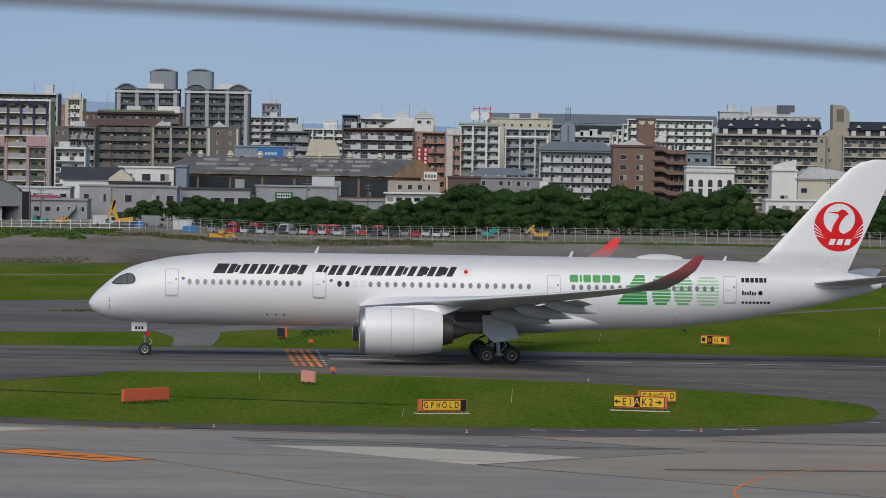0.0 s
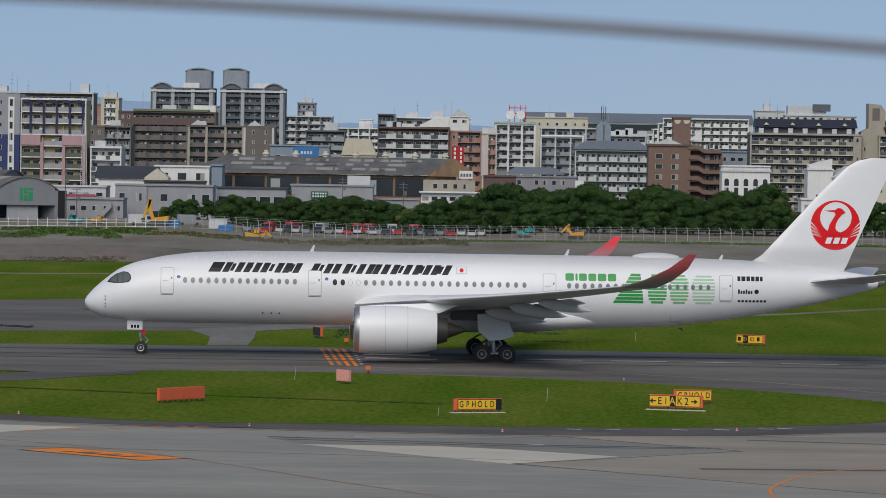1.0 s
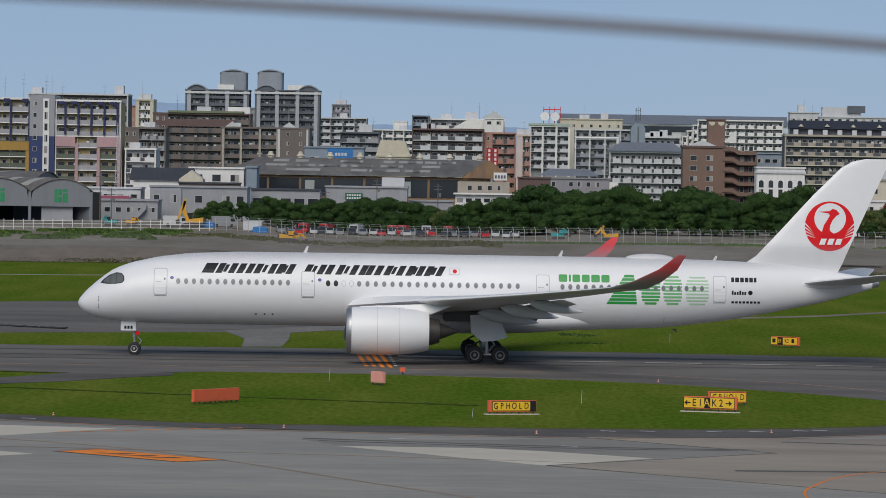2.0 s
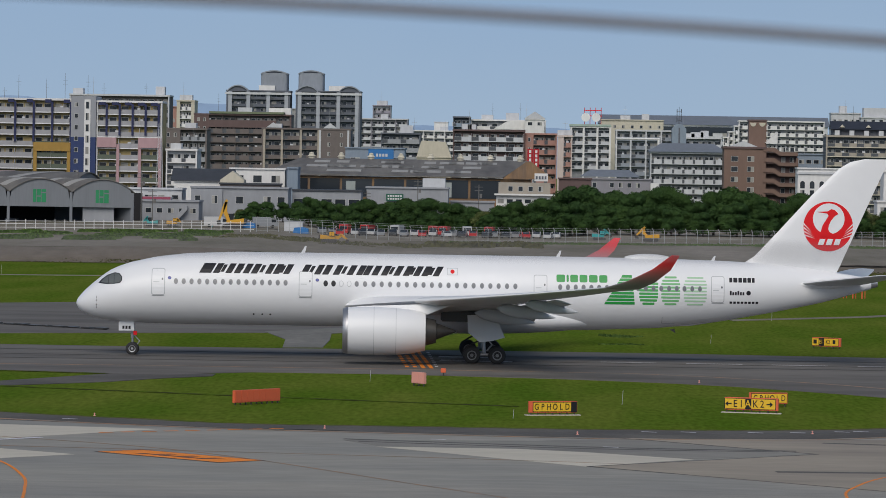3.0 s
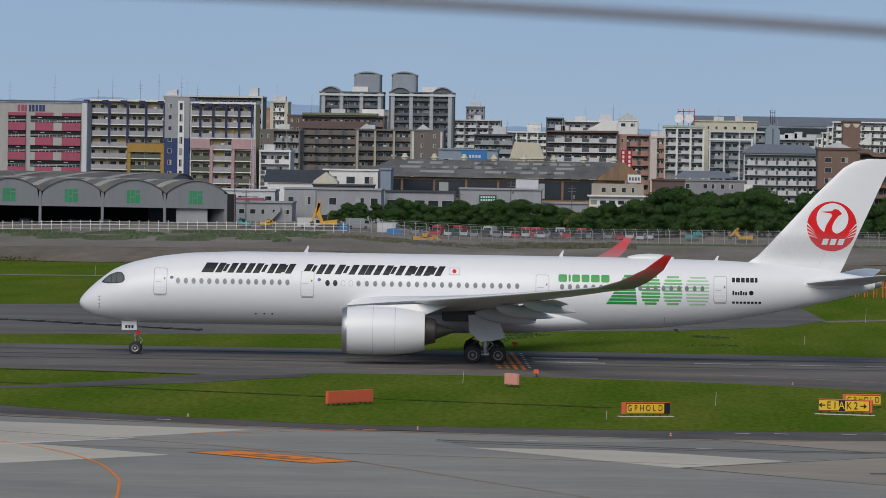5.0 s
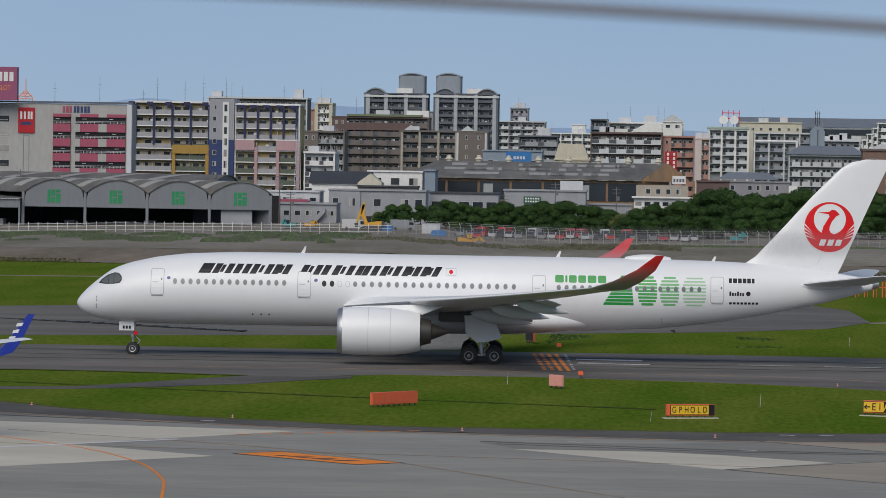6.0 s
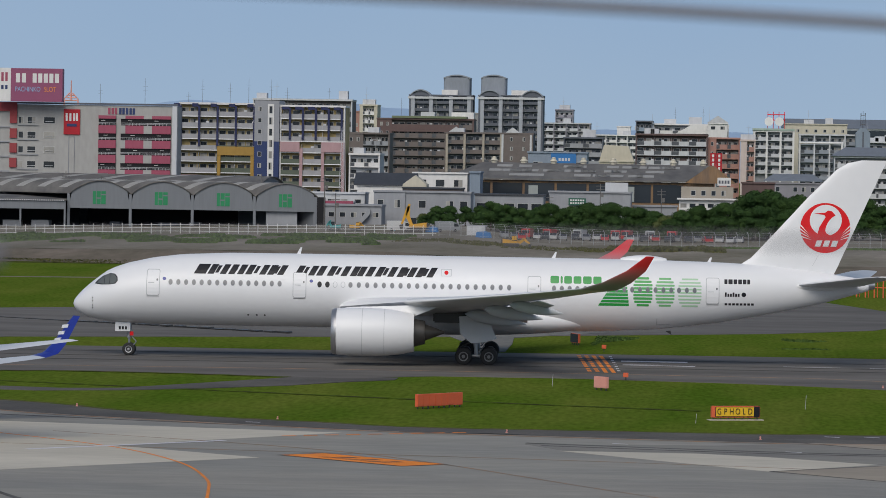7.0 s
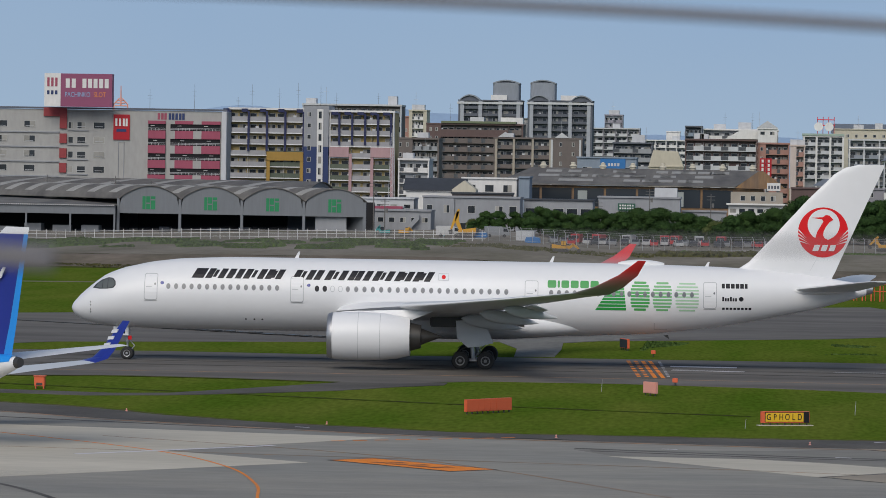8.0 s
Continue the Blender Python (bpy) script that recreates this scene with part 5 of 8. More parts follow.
def car(kind, material, label, at, turn=0.0):
    at = (at[0], at[1], lift(at[0], at[1]))
    ob = thing(kind, label, "car", at, turn, group="vehicles parked by the fence")
    long, wide, high = (4.3, 1.7, 1.45) if kind == "parked_car" else (5.2, 1.9, 2.2)
    bm = bmesh.new()
    if kind == "parked_car":
        bm_prism(bm, [(-2.15, 0.3), (2.15, 0.3), (2.15, 0.75), (1.35, 0.9), (0.75, 1.42), (-1.1, 1.45), (-1.8, 0.95), (-2.15, 0.85)], -0.85, 0.85)
    else:
        bm_prism(bm, [(-2.6, 0.4), (2.6, 0.4), (2.6, 1.1), (2.2, 1.9), (1.2, 2.0), (1.1, 2.2), (-2.6, 2.2)], -0.95, 0.95)
    part("body", bm, material, ob)
    bm = bmesh.new()
    if kind == "parked_car":
        bm_prism(bm, [(1.1, 0.95), (0.7, 1.34), (-1.0, 1.36), (-1.55, 0.97)], -0.87, 0.87)
    else:
        bm_prism(bm, [(1.3, 1.15), (2.3, 1.15), (2.1, 1.8), (1.3, 1.85)], -0.97, 0.97)
    part("side_glass", bm, PANE, ob)
    bm = bmesh.new()
    if kind == "parked_car":
        bm_rings(bm, [[(1.36, y, 0.93), (0.80, y, 1.38), (0.83, y, 1.42), (1.40, y, 0.94)] for y in (-0.72, 0.72)])
        bm_rings(bm, [[(-1.78, y, 0.98), (-1.16, y, 1.42), (-1.20, y, 1.45), (-1.84, y, 0.98)] for y in (-0.72, 0.72)])
    else:
        bm_rings(bm, [[(2.58, y, 1.15), (2.24, y, 1.84), (2.28, y, 1.86), (2.63, y, 1.15)] for y in (-0.8, 0.8)])
        bm_box(bm, -2.64, -2.61, -0.8, 0.8, 1.2, 1.9)
    part("end_glass", bm, PANE, ob)
    for x in (-long * 0.3, long * 0.3):
        for y in (-wide / 2 + 0.1, wide / 2 - 0.1):
            bm = bmesh.new()
            bm_tube(bm, (x, y - 0.12, 0.32), (x, y + 0.12, 0.32), 0.32, n=12)
            part("wheel", bm, TYRE, ob)
    return ob


def digger(material, label, at, turn, reach, size=1.0):
    """An excavator: tracks, house, cab, boom, stick and bucket."""
    ob = thing("excavator", label, "excavator", (at[0], at[1], lift(at[0], at[1]) + 0.02), turn)
    ob.scale = (size, size, size)
    for y in (-1.1, 1.1):
        bm = bmesh.new()
        bm_prism(bm, [(-1.7, 0.0), (1.7, 0.0), (2.0, 0.4), (1.7, 0.8), (-1.7, 0.8), (-2.0, 0.4)], y - 0.28, y + 0.28)
        part("track", bm, DARK_METAL, ob)
    bm = bmesh.new()
    bm_prism(bm, [(-2.2, 0.95), (1.4, 0.95), (1.4, 1.5), (0.0, 1.7), (-2.2, 2.0)], -1.2, 1.2)
    part("house", bm, material, ob)
    bm = bmesh.new()
    bm_prism(bm, [(0.1, 1.5), (1.4, 1.5), (1.5, 2.0), (1.1, 2.9), (0.1, 2.9)], -1.2, -0.2)
    part("cab", bm, PANE, ob)
    knee, tip, end = reach
    box("counterweight", ob, DARK_METAL, -2.6, -2.21, -1.15, 1.15, 0.95, 1.9, 0.08)
    bm = bmesh.new()
    for a, b in ((0.12, 0.7), (0.78, 1.38)):
        bm_box(bm, a, b, -1.24, -1.21, 1.75, 2.75)
    part("cab_frame", bm, material, ob)
    root = Vector((1.0, 0.2, 1.5))
    k, t = Vector(knee), Vector(tip)
    up = (k - root).cross(Vector((0, -1, 0))).normalized()
    bend = root.lerp(k, 0.5) + up * 0.5
    for name, run in (("boom", ((root, 0.30), (bend, 0.42), (k, 0.26))), ("stick", ((k + (k - t).normalized() * 0.5, 0.2), (k.lerp(t, 0.2), 0.34), (t, 0.18)))):
        bm = bmesh.new()
        rings = []
        for q, (p, w) in enumerate(run):
            way = (run[min(q + 1, 2)][0] - run[max(q - 1, 0)][0]).normalized()
            n = way.cross(Vector((0, 1, 0))).normalized()
            rings.append([tuple(p + n * w * c + Vector((0, d, 0))) for c, d in ((-1, -0.25), (1, -0.25), (1, 0.25), (-1, 0.25))])
        bm_rings(bm, rings)
        part(name, bm, material, ob)
    bm = bmesh.new()
    bm_tube(bm, root + Vector((0.5, 0, 0.1)), root.lerp(bend, 0.9) + Vector((0.3, 0, -0.2)), 0.09, n=6)
    bm_tube(bm, bend + up * 0.35, k + (k - t).normalized() * 0.5, 0.09, n=6)
    part("ram", bm, METAL, ob, "bare metal hydraulic rams")
    bm = bmesh.new()
    x, y, z = tip
    bm_prism(bm, [(x - 0.2, z), (x + 0.5, z - 0.2), (x + 0.3, z - 1.0), (x - 0.6, z - 0.9)], y - 0.5, y + 0.5)
    part("bucket", bm, DARK_METAL, ob)


def build_yard():
    r = random.Random(11)
    for k in range(24):
        x = -50 + 2.2 * k + r.uniform(-0.5, 0.5)
        m, lab = r.choice(((CAR_WHITE, "white car parked behind the fence"), (CAR_DARK, "dark car parked behind the fence"), (CAR_RED, "red car parked behind the fence"), (CAR_GREY, "grey car parked behind the fence")))
        car("parked_car", m, lab, (x, 826 + 6 * (k % 2) + r.uniform(-1, 1), 0), r.uniform(78, 102))
    for k, x in enumerate((-45.5, -40.5, -34.0, -26.5, -23.8, -19.0, -14.0)):
        red = k % 3 != 2
        car("parked_van", CAR_RED if red else CAR_WHITE, "red van parked behind the fence" if red else "white van parked behind the fence", (x, 838, 0), r.uniform(70, 110))
    for x, m, lab in ((-70.0, CAR_WHITE, "white van parked behind the fence"), (-60.0, CAR_GREY, "grey van parked behind the fence")):
        car("parked_van", m, lab, (x, 796, 0), r.uniform(-10, 10))
    for x, w, h in ((-64.2, 2.7, 1.2), (-53.8, 3.3, 1.3)):
        cover = thing("sheeted_stack", "stack under a bright blue sheet", "stack", (x, 790, lift(x, 790)))
        bm = bmesh.new()
        bm_prism(bm, [(0, 0), (w, 0), (w - 0.2, h * 0.8), (w * 0.6, h), (0.3, h * 0.9)], 0, 2.5)
        part("sheet", bm, CAR_BLUE, cover)
    hut = thing("site_hut", "pale grey portable site hut", "hut", (-56.0, 796.0, lift(-56, 796)))
    box("wall", hut, W_LGREY, 0, 3.8, 0, 2.4, 0.0, 2.0)
    box("roof", hut, W_GREY, -0.1, 3.9, -0.1, 2.5, 2.01, 2.12)
    digger(DIGGER, "orange excavator with a raised folded arm", (-66.0, 790, 0), 180, ((1.6, 0.2, 5.3), (3.0, 0.2, 1.6), 0))
    digger(DIGGER, "yellow excavator with a low arm", (-41.0, 700, 0), 0, ((3.2, 0.2, 1.9), (4.6, 0.2, 0.9), 0), 0.72)
    digger(TEAL, "teal excavator behind the fence", (9.5, 803, 0), 0, ((1.6, 0.2, 3.0), (3.2, 0.2, 1.6), 0), 0.7)
    digger(DIGGER, "yellow excavator behind the fence", (19.8, 788, 0), 180, ((1.8, 0.2, 3.4), (3.6, 0.2, 1.6), 0), 0.8)
    digger(DIGGER, "orange excavator beside the site office", (-79.5, 800, 0), 0, ((1.5, 0.2, 2.6), (2.8, 0.2, 1.2), 0), 0.6)
    digger(TEAL, "teal excavator beside the site office", (-84.0, 800, 0), 180, ((1.5, 0.2, 3.0), (2.8, 0.2, 1.4), 0), 0.62)
    box("tank", thing("fuel_tank", "teal drum by the excavators", "tank", (-72.5, 800, lift(-72.5, 800))), TEAL, 0, 1.5, 0, 1.5, 0, 1.9, 0.3)
    for x, y, h in ((-94.0, 872, 13.0), (-91.0, 868, 9.0), (-32.5, 912, 12.0), (-45.0, 920, 9.0), (-18.0, 912, 11.0), (-112, 900, 13), (-176, 905, 13), (-160, 908, 13), (-150, 900, 12), (93.5, 930, 14)):
        pole = thing("utility_pole", "grey concrete utility pole with cross arms", "pole", (x, y, 0))
        bm = bmesh.new()
        bm_tube(bm, (0, 0, 0), (0, 0, h), 0.15, 0.10, n=8)
        part("shaft", bm, POLE, pole)
        for q in (0.6, 1.4):
            bm = bmesh.new()
            bm_tube(bm, (-1.0, 0, h - q), (1.0, 0, h - q), 0.07, n=5)
            part("cross_arm", bm, POLE, pole)
        box("transformer", pole, POLE, 0.2, 0.75, -0.3, 0.3, h - 3.2, h - 2.2)
    # far red mast over the roofs
    far = thing("far_mast", "distant pinkish red transmission mast", "mast", (-437.8, 2500, 0))
    bm = bmesh.new()
    for sx in (-1, 1):
        bm_tube(bm, (sx * 5.0, 0, 0), (sx * 4.6, 0, 54.5), 0.5, n=5)
        bm_tube(bm, (sx * 4.6, 0, 54.5), (sx * 0.9, 0, 58.5), 0.45, n=5)
    for h in (53.6, 55.4, 57.0):
        bm_tube(bm, (-4.4 + (h - 53.6) * 0.8, 0, h), (4.4 - (h - 53.6) * 0.8, 0, h), 0.45, n=5)
    bm_tube(bm, (0, 0, 53.6), (0, 0, 66.7), 0.7, 0.3, n=6)
    part("lattice", bm, SIGN_PINK, far)
    # far hills; the haze of the distance is mixed into their blue colour
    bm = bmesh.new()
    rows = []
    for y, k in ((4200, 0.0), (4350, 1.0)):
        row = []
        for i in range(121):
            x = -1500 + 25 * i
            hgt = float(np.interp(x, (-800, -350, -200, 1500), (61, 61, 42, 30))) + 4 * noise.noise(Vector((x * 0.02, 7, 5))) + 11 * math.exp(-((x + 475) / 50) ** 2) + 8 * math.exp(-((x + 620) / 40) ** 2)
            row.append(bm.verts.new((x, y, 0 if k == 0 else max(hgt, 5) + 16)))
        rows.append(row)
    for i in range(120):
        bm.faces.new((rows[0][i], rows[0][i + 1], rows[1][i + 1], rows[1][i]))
    tagged(part("backdrop", bm, mat("haze_painted_hill", (0.24, 0.33, 0.46), 0.95, vary=0.05, scale=60, fine=0.05)), "low distant hills with haze painted in as pale blue", "hills", kind="structure")


def build_roof_aerials():
    """Thin aerials and lightning rods standing on the roofs."""
    for x, y, base, tip in AERIALS:
        rod = thing("roof_aerial", "thin grey aerial on a roof", "aerial", (x, y, base), group="aerials on the roofs")
        bm = bmesh.new()
        bm_tube(bm, (0, 0, 0), (0, 0, tip - base), 0.055, 0.03, n=5)
        part("rod", bm, POLE, rod)
        bm = bmesh.new()
        for h in (0.55, 0.7):
            bm_tube(bm, (-0.6, 0, (tip - base) * h), (0.6, 0, (tip - base) * h), 0.025, n=4)
        part("cross_bar", bm, POLE, rod)


AERIALS = ((-144.4, 1003, 31.2, 33.9), (-140.7, 1003, 31.2, 37.3), (-133.4, 1003, 31.2, 36.5), (-128.5, 1003, 31.2, 37.9), (-159.5, 953, 29.3, 34.7), (-148.2, 953, 29.3, 36.3), (-122.5, 1003, 30.9, 37.5), (-118.3, 1003, 30.9, 35.4), (-123.4, 1154, 34.9, 38.4), (-113.1, 1286, 31.9, 38.0), (-22.5, 1366, 31.5, 37.4), (-12.7, 1366, 31.5, 37.5), (82.2, 1066, 27.4, 33.6))


def build_sky_ring():
    """Hazy blue air along the whole horizon, far beyond everything."""
    m = bpy.data.materials.new("hazy_sky")
    m.use_nodes = True
    n, l = m.node_tree.nodes, m.node_tree.links
    n.remove(n["Principled BSDF"])
    em, co, sep, ramp, noi, mix = n.new("ShaderNodeEmission"), n.new("ShaderNodeTexCoord"), n.new("ShaderNodeSeparateXYZ"), n.new("ShaderNodeMapRange"), n.new("ShaderNodeTexNoise"), n.new("ShaderNodeMix")
    l.new(co.outputs["Object"], sep.inputs[0])
    l.new(sep.outputs["Z"], ramp.inputs["Value"])
    ramp.inputs["From Max"].default_value = 330.0
    noi.inputs["Scale"].default_value, noi.inputs["Detail"].default_value = 0.0022, 4
    l.new(co.outputs["Object"], noi.inputs["Vector"])
    add = n.new("ShaderNodeMath")
    add.operation = "MULTIPLY_ADD"
    add.inputs[1].default_value, add.inputs[2].default_value = 0.5, -0.25
    l.new(noi.outputs["Fac"], add.inputs[0])
    tot = n.new("ShaderNodeMath")
    l.new(ramp.outputs["Result"], tot.inputs[0])
    l.new(add.outputs[0], tot.inputs[1])
    mix.data_type = "RGBA"
    mix.inputs[6].default_value, mix.inputs[7].default_value = (0.345, 0.455, 0.585, 1), (0.262, 0.392, 0.585, 1)
    l.new(tot.outputs[0], mix.inputs[0])
    l.new(mix.outputs[2], em.inputs["Color"])
    l.new(em.outputs[0], n["Material Output"].inputs["Surface"])
    bm = bmesh.new()
    bm_rings(bm, [[(4450 * math.cos(2 * math.pi * i / 96), 4450 * math.sin(2 * math.pi * i / 96), z) for i in range(96)] for z in (-1, 300, 700)], close_ends=False)
    tagged(part("sky_backdrop", bm, m), "plain hazy blue sky along the horizon", "sky", kind="structure")


build_sky_ring()
build_roof_aerials()
build_trees()
build_fence()
build_bank()
build_yard()


# ---- the taxiing airliner (its own space: x aft of the nose, z over the ground, the shown side towards -y) ----
TOP = ((0.0, 4.20), (0.12, 4.55), (0.35, 4.85), (0.7, 5.25), (1.3, 5.80), (2.0, 6.38), (2.7, 6.90), (3.5, 7.28), (4.4, 7.60), (6.6, 8.10), (9.0, 8.40), (13.0, 8.58), (20.0, 8.60), (42.0, 8.60),
       (48.0, 8.56), (53.0, 8.46), (57.0, 8.28), (61.0, 7.85), (64.0, 7.40), (65.2, 7.20))
LOW = ((0.0, 4.20), (0.12, 3.90), (0.35, 3.62), (0.7, 3.38), (1.3, 3.12), (2.0, 2.93), (2.7, 2.82), (3.5, 2.75), (4.4, 2.69), (6.6, 2.62), (9.0, 2.60), (13.0, 2.60), (20.0, 2.60), (42.0, 2.60),
       (48.0, 2.88), (53.0, 3.50), (57.0, 4.25), (61.0, 5.10), (64.0, 5.95), (65.2, 6.32))
WIDE = ((0.0, 0.0), (0.12, 0.42), (0.35, 0.74), (0.7, 1.06), (1.3, 1.50), (2.0, 1.90), (2.7, 2.20), (3.5, 2.45), (4.4, 2.63), (6.6, 2.86), (9.0, 2.95), (13.0, 2.98), (20.0, 2.98), (42.0, 2.98),
        (48.0, 2.78), (53.0, 2.30), (57.0, 1.75), (61.0, 1.12), (64.0, 0.60), (65.2, 0.38))


def along(table, x):
    xs, ys = zip(*table)
    return float(np.interp(x, xs, ys))


def fuselage_side(x, z, out=0.012):
    """y of the skin on the shown side at station x and height z."""
    mid, half = (along(TOP, x) + along(LOW, x)) / 2, (along(TOP, x) - along(LOW, x)) / 2
    k = max(0.0, 1 - ((z - mid) / half) ** 2)
    return -along(WIDE, x) * math.sqrt(k) - out


def decal(bm, outline, out=0.012, side=-1, step=0.8):
    """A painted patch: an outline in x, z, cut in strips and laid on the skin."""
    patch = bmesh.new()
    patch.faces.new([patch.verts.new((x, 0, z)) for x, z in outline])
    for axis in (0, 2):
        lo, hi = (min(p[axis // 2] for p in outline), max(p[axis // 2] for p in outline))
        gap = step if axis == 0 else min(step, 0.3)
        k = math.ceil(lo / gap + 1e-6)
        while k * gap < hi - 1e-4:
            no, co = [0, 0, 0], [0, 0, 0]
            no[axis], co[axis] = 1, k * gap
            bmesh.ops.bisect_plane(patch, geom=patch.verts[:] + patch.edges[:] + patch.faces[:], plane_co=co, plane_no=no)
            k += 1
    made = {v: bm.verts.new((v.co.x, -side * fuselage_side(v.co.x, v.co.z, out), v.co.z)) for v in patch.verts}
    for f in patch.faces:
        bm.faces.new([made[v] for v in f.verts])
    patch.free()


def oval(x, z, rx, rz, n=14):
    return [(x + rx * math.cos(2 * math.pi * i / n), z + rz * math.sin(2 * math.pi * i / n)) for i in range(n)]


def rounded(x0, x1, z0, z1, r, lean=0.0, n=4):
    out = []
    for cx, cz, a0 in ((x1 - r, z1 - r, 0), (x0 + r, z1 - r, 90), (x0 + r, z0 + r, 180), (x1 - r, z0 + r, 270)):
        for i in range(n + 1):
            a = radians(a0 + 90 * i / n)
            out.append((cx + r * math.cos(a) + lean * (cz + r * math.sin(a) - z0), cz + r * math.sin(a)))
    return out


def patch_part(name, outlines, material, parent, label="", out=0.012, side=-1, step=0.8):
    bm = bmesh.new()
    for o in outlines:
        decal(bm, o, out, side, step)
    return part(name, bm, material, parent, label)


def build_fuselage(jet):
    bm = bmesh.new()
    rings = []
    xs = sorted({round(v, 3) for v in list(np.linspace(0, 1, 9) ** 2 * 1.3 + 0.02) + list(np.linspace(1.6, 14, 22)) + list(np.linspace(15, 42, 16)) + list(np.linspace(43, 65.2, 24))})
    for x in xs:
        t, b, w = along(TOP, x), along(LOW, x), along(WIDE, x)
        rings.append(ring_x(x, 0, (t + b) / 2, max(w, 0.03), max((t - b) / 2, 0.03), 56))
    bm_rings(bm, rings)
    part("fuselage", bm, WHITE, jet, "gloss white fuselage skin", smooth=True)
    # belly fairing
    bm = bmesh.new()
    rings = []
    for i in range(25):
        u = i / 24
        x = 19.6 + 24.4 * u
        grow = math.sin(math.pi * min(max(u, 0.0), 1.0)) ** 0.45 if 0 < u < 1 else 0.0
        rings.append(ring_x(x, 0, 3.55 - 0.05 * grow, 0.05 + 3.18 * grow, 0.05 + 1.28 * grow, 40, 2.4))
    bm_rings(bm, rings)
    part("belly_fairing", bm, WHITE, jet, smooth=True)
    # auxiliary power exhaust
    bm = bmesh.new()
    bm_rings(bm, [ring_x(65.15, 0, 6.76, 0.36, 0.42, 20), ring_x(65.75, 0, 6.80, 0.26, 0.30, 20)])
    part("exhaust", bm, METAL, jet, "bare metal tail exhaust", smooth=True)


def build_glazing(jet):
    for side in (-1, 1):
        mask = [(1.88, 5.90), (2.15, 6.22), (2.6, 6.56), (3.2, 6.78), (3.6, 6.74), (3.84, 6.50), (3.88, 6.18), (3.7, 5.96), (3.2, 5.87), (2.5, 5.84)]
        screen = patch_part("windscreen", [mask], BLACK, jet, "dark flight deck windows in a black mask", 0.02, side, 0.15)
        for o in ([(2.08, 5.95), (2.30, 6.26), (2.72, 6.54), (2.74, 5.90)], [(2.78, 5.90), (2.76, 6.57), (3.17, 6.72), (3.19, 5.91)], [(3.23, 5.92), (3.21, 6.72), (3.55, 6.69), (3.77, 6.47), (3.80, 6.19), (3.64, 6.00)]):
            patch_part("pane", [o], GLASS_DARK, screen, "", 0.034, side, 0.15)


WIN_Z = 6.19


def build_cabin(jet):
    """Cabin windows, doors and small skin marks, on both sides."""
    for side in (-1, 1):
        for x0, gap, count, material in ((8.27, 0.636, 15, GREY_WIN), (20.43, 0.636, 2, BLACK), (21.70, 0.636, 2, WHITE), (22.95, 0.679, 20, GREY_WIN), (39.5, 0.635, 19, GREY_WIN)):
            for i in range(count):
                x = x0 + gap * i
                win = patch_part("cabin_window", [oval(x, WIN_Z, 0.185, 0.25)], SEAM if material is not BLACK else BLACK, jet, "", 0.008, side)
                patch_part("pane", [oval(x, WIN_Z, 0.15, 0.215)], material, win, "", 0.016, side)
        for x, z0, z1, w in ((6.83, 5.05, 7.20, 1.10), (18.8, 5.05, 7.15, 1.10), (37.9, 5.10, 7.15, 1.10), (52.4, 5.10, 7.25, 1.10)):
            door = patch_part("cabin_door", [rounded(x - w / 2, x + w / 2, z0, z1, 0.16)], SEAM, jet, "white cabin door with a grey rim", 0.008, side)
            patch_part("door_leaf", [rounded(x - w / 2 + 0.05, x + w / 2 - 0.05, z0 + 0.06, z1 - 0.05, 0.13)], WHITE, door, "", 0.014, side)
            patch_part("door_window", [oval(x + 0.34, 6.35, 0.07, 0.10)], GREY_WIN, door, "", 0.020, side)
            patch_part("door_sill", [rounded(x - w / 2 + 0.04, x + w / 2 - 0.04, z0 - 0.07, z0 - 0.02, 0.02)], METAL, door, "", 0.022, side)
            patch_part("door_handle", [rounded(x - 0.40, x + 0.1, 6.08, 6.13, 0.02)], SEAM, door, "", 0.020, side)
        for x in (14.6, 15.3, 15.95):
            patch_part("static_port", [oval(x, 3.58, 0.08, 0.07, 10)], BLACK, jet, "", 0.012, side)
        for z in (4.55, 4.30, 3.95, 3.72):
            patch_part("probe", [oval(1.78, z + 0.2, 0.055, 0.055, 8)], BLACK, jet, "", 0.014, side)


def slant(x0, x1, z0, z1, lean=0.30):
    return [(x0, z0), (x1, z0), (x1 + lean * (z1 - z0), z1), (x0 + lean * (z1 - z0), z1)]


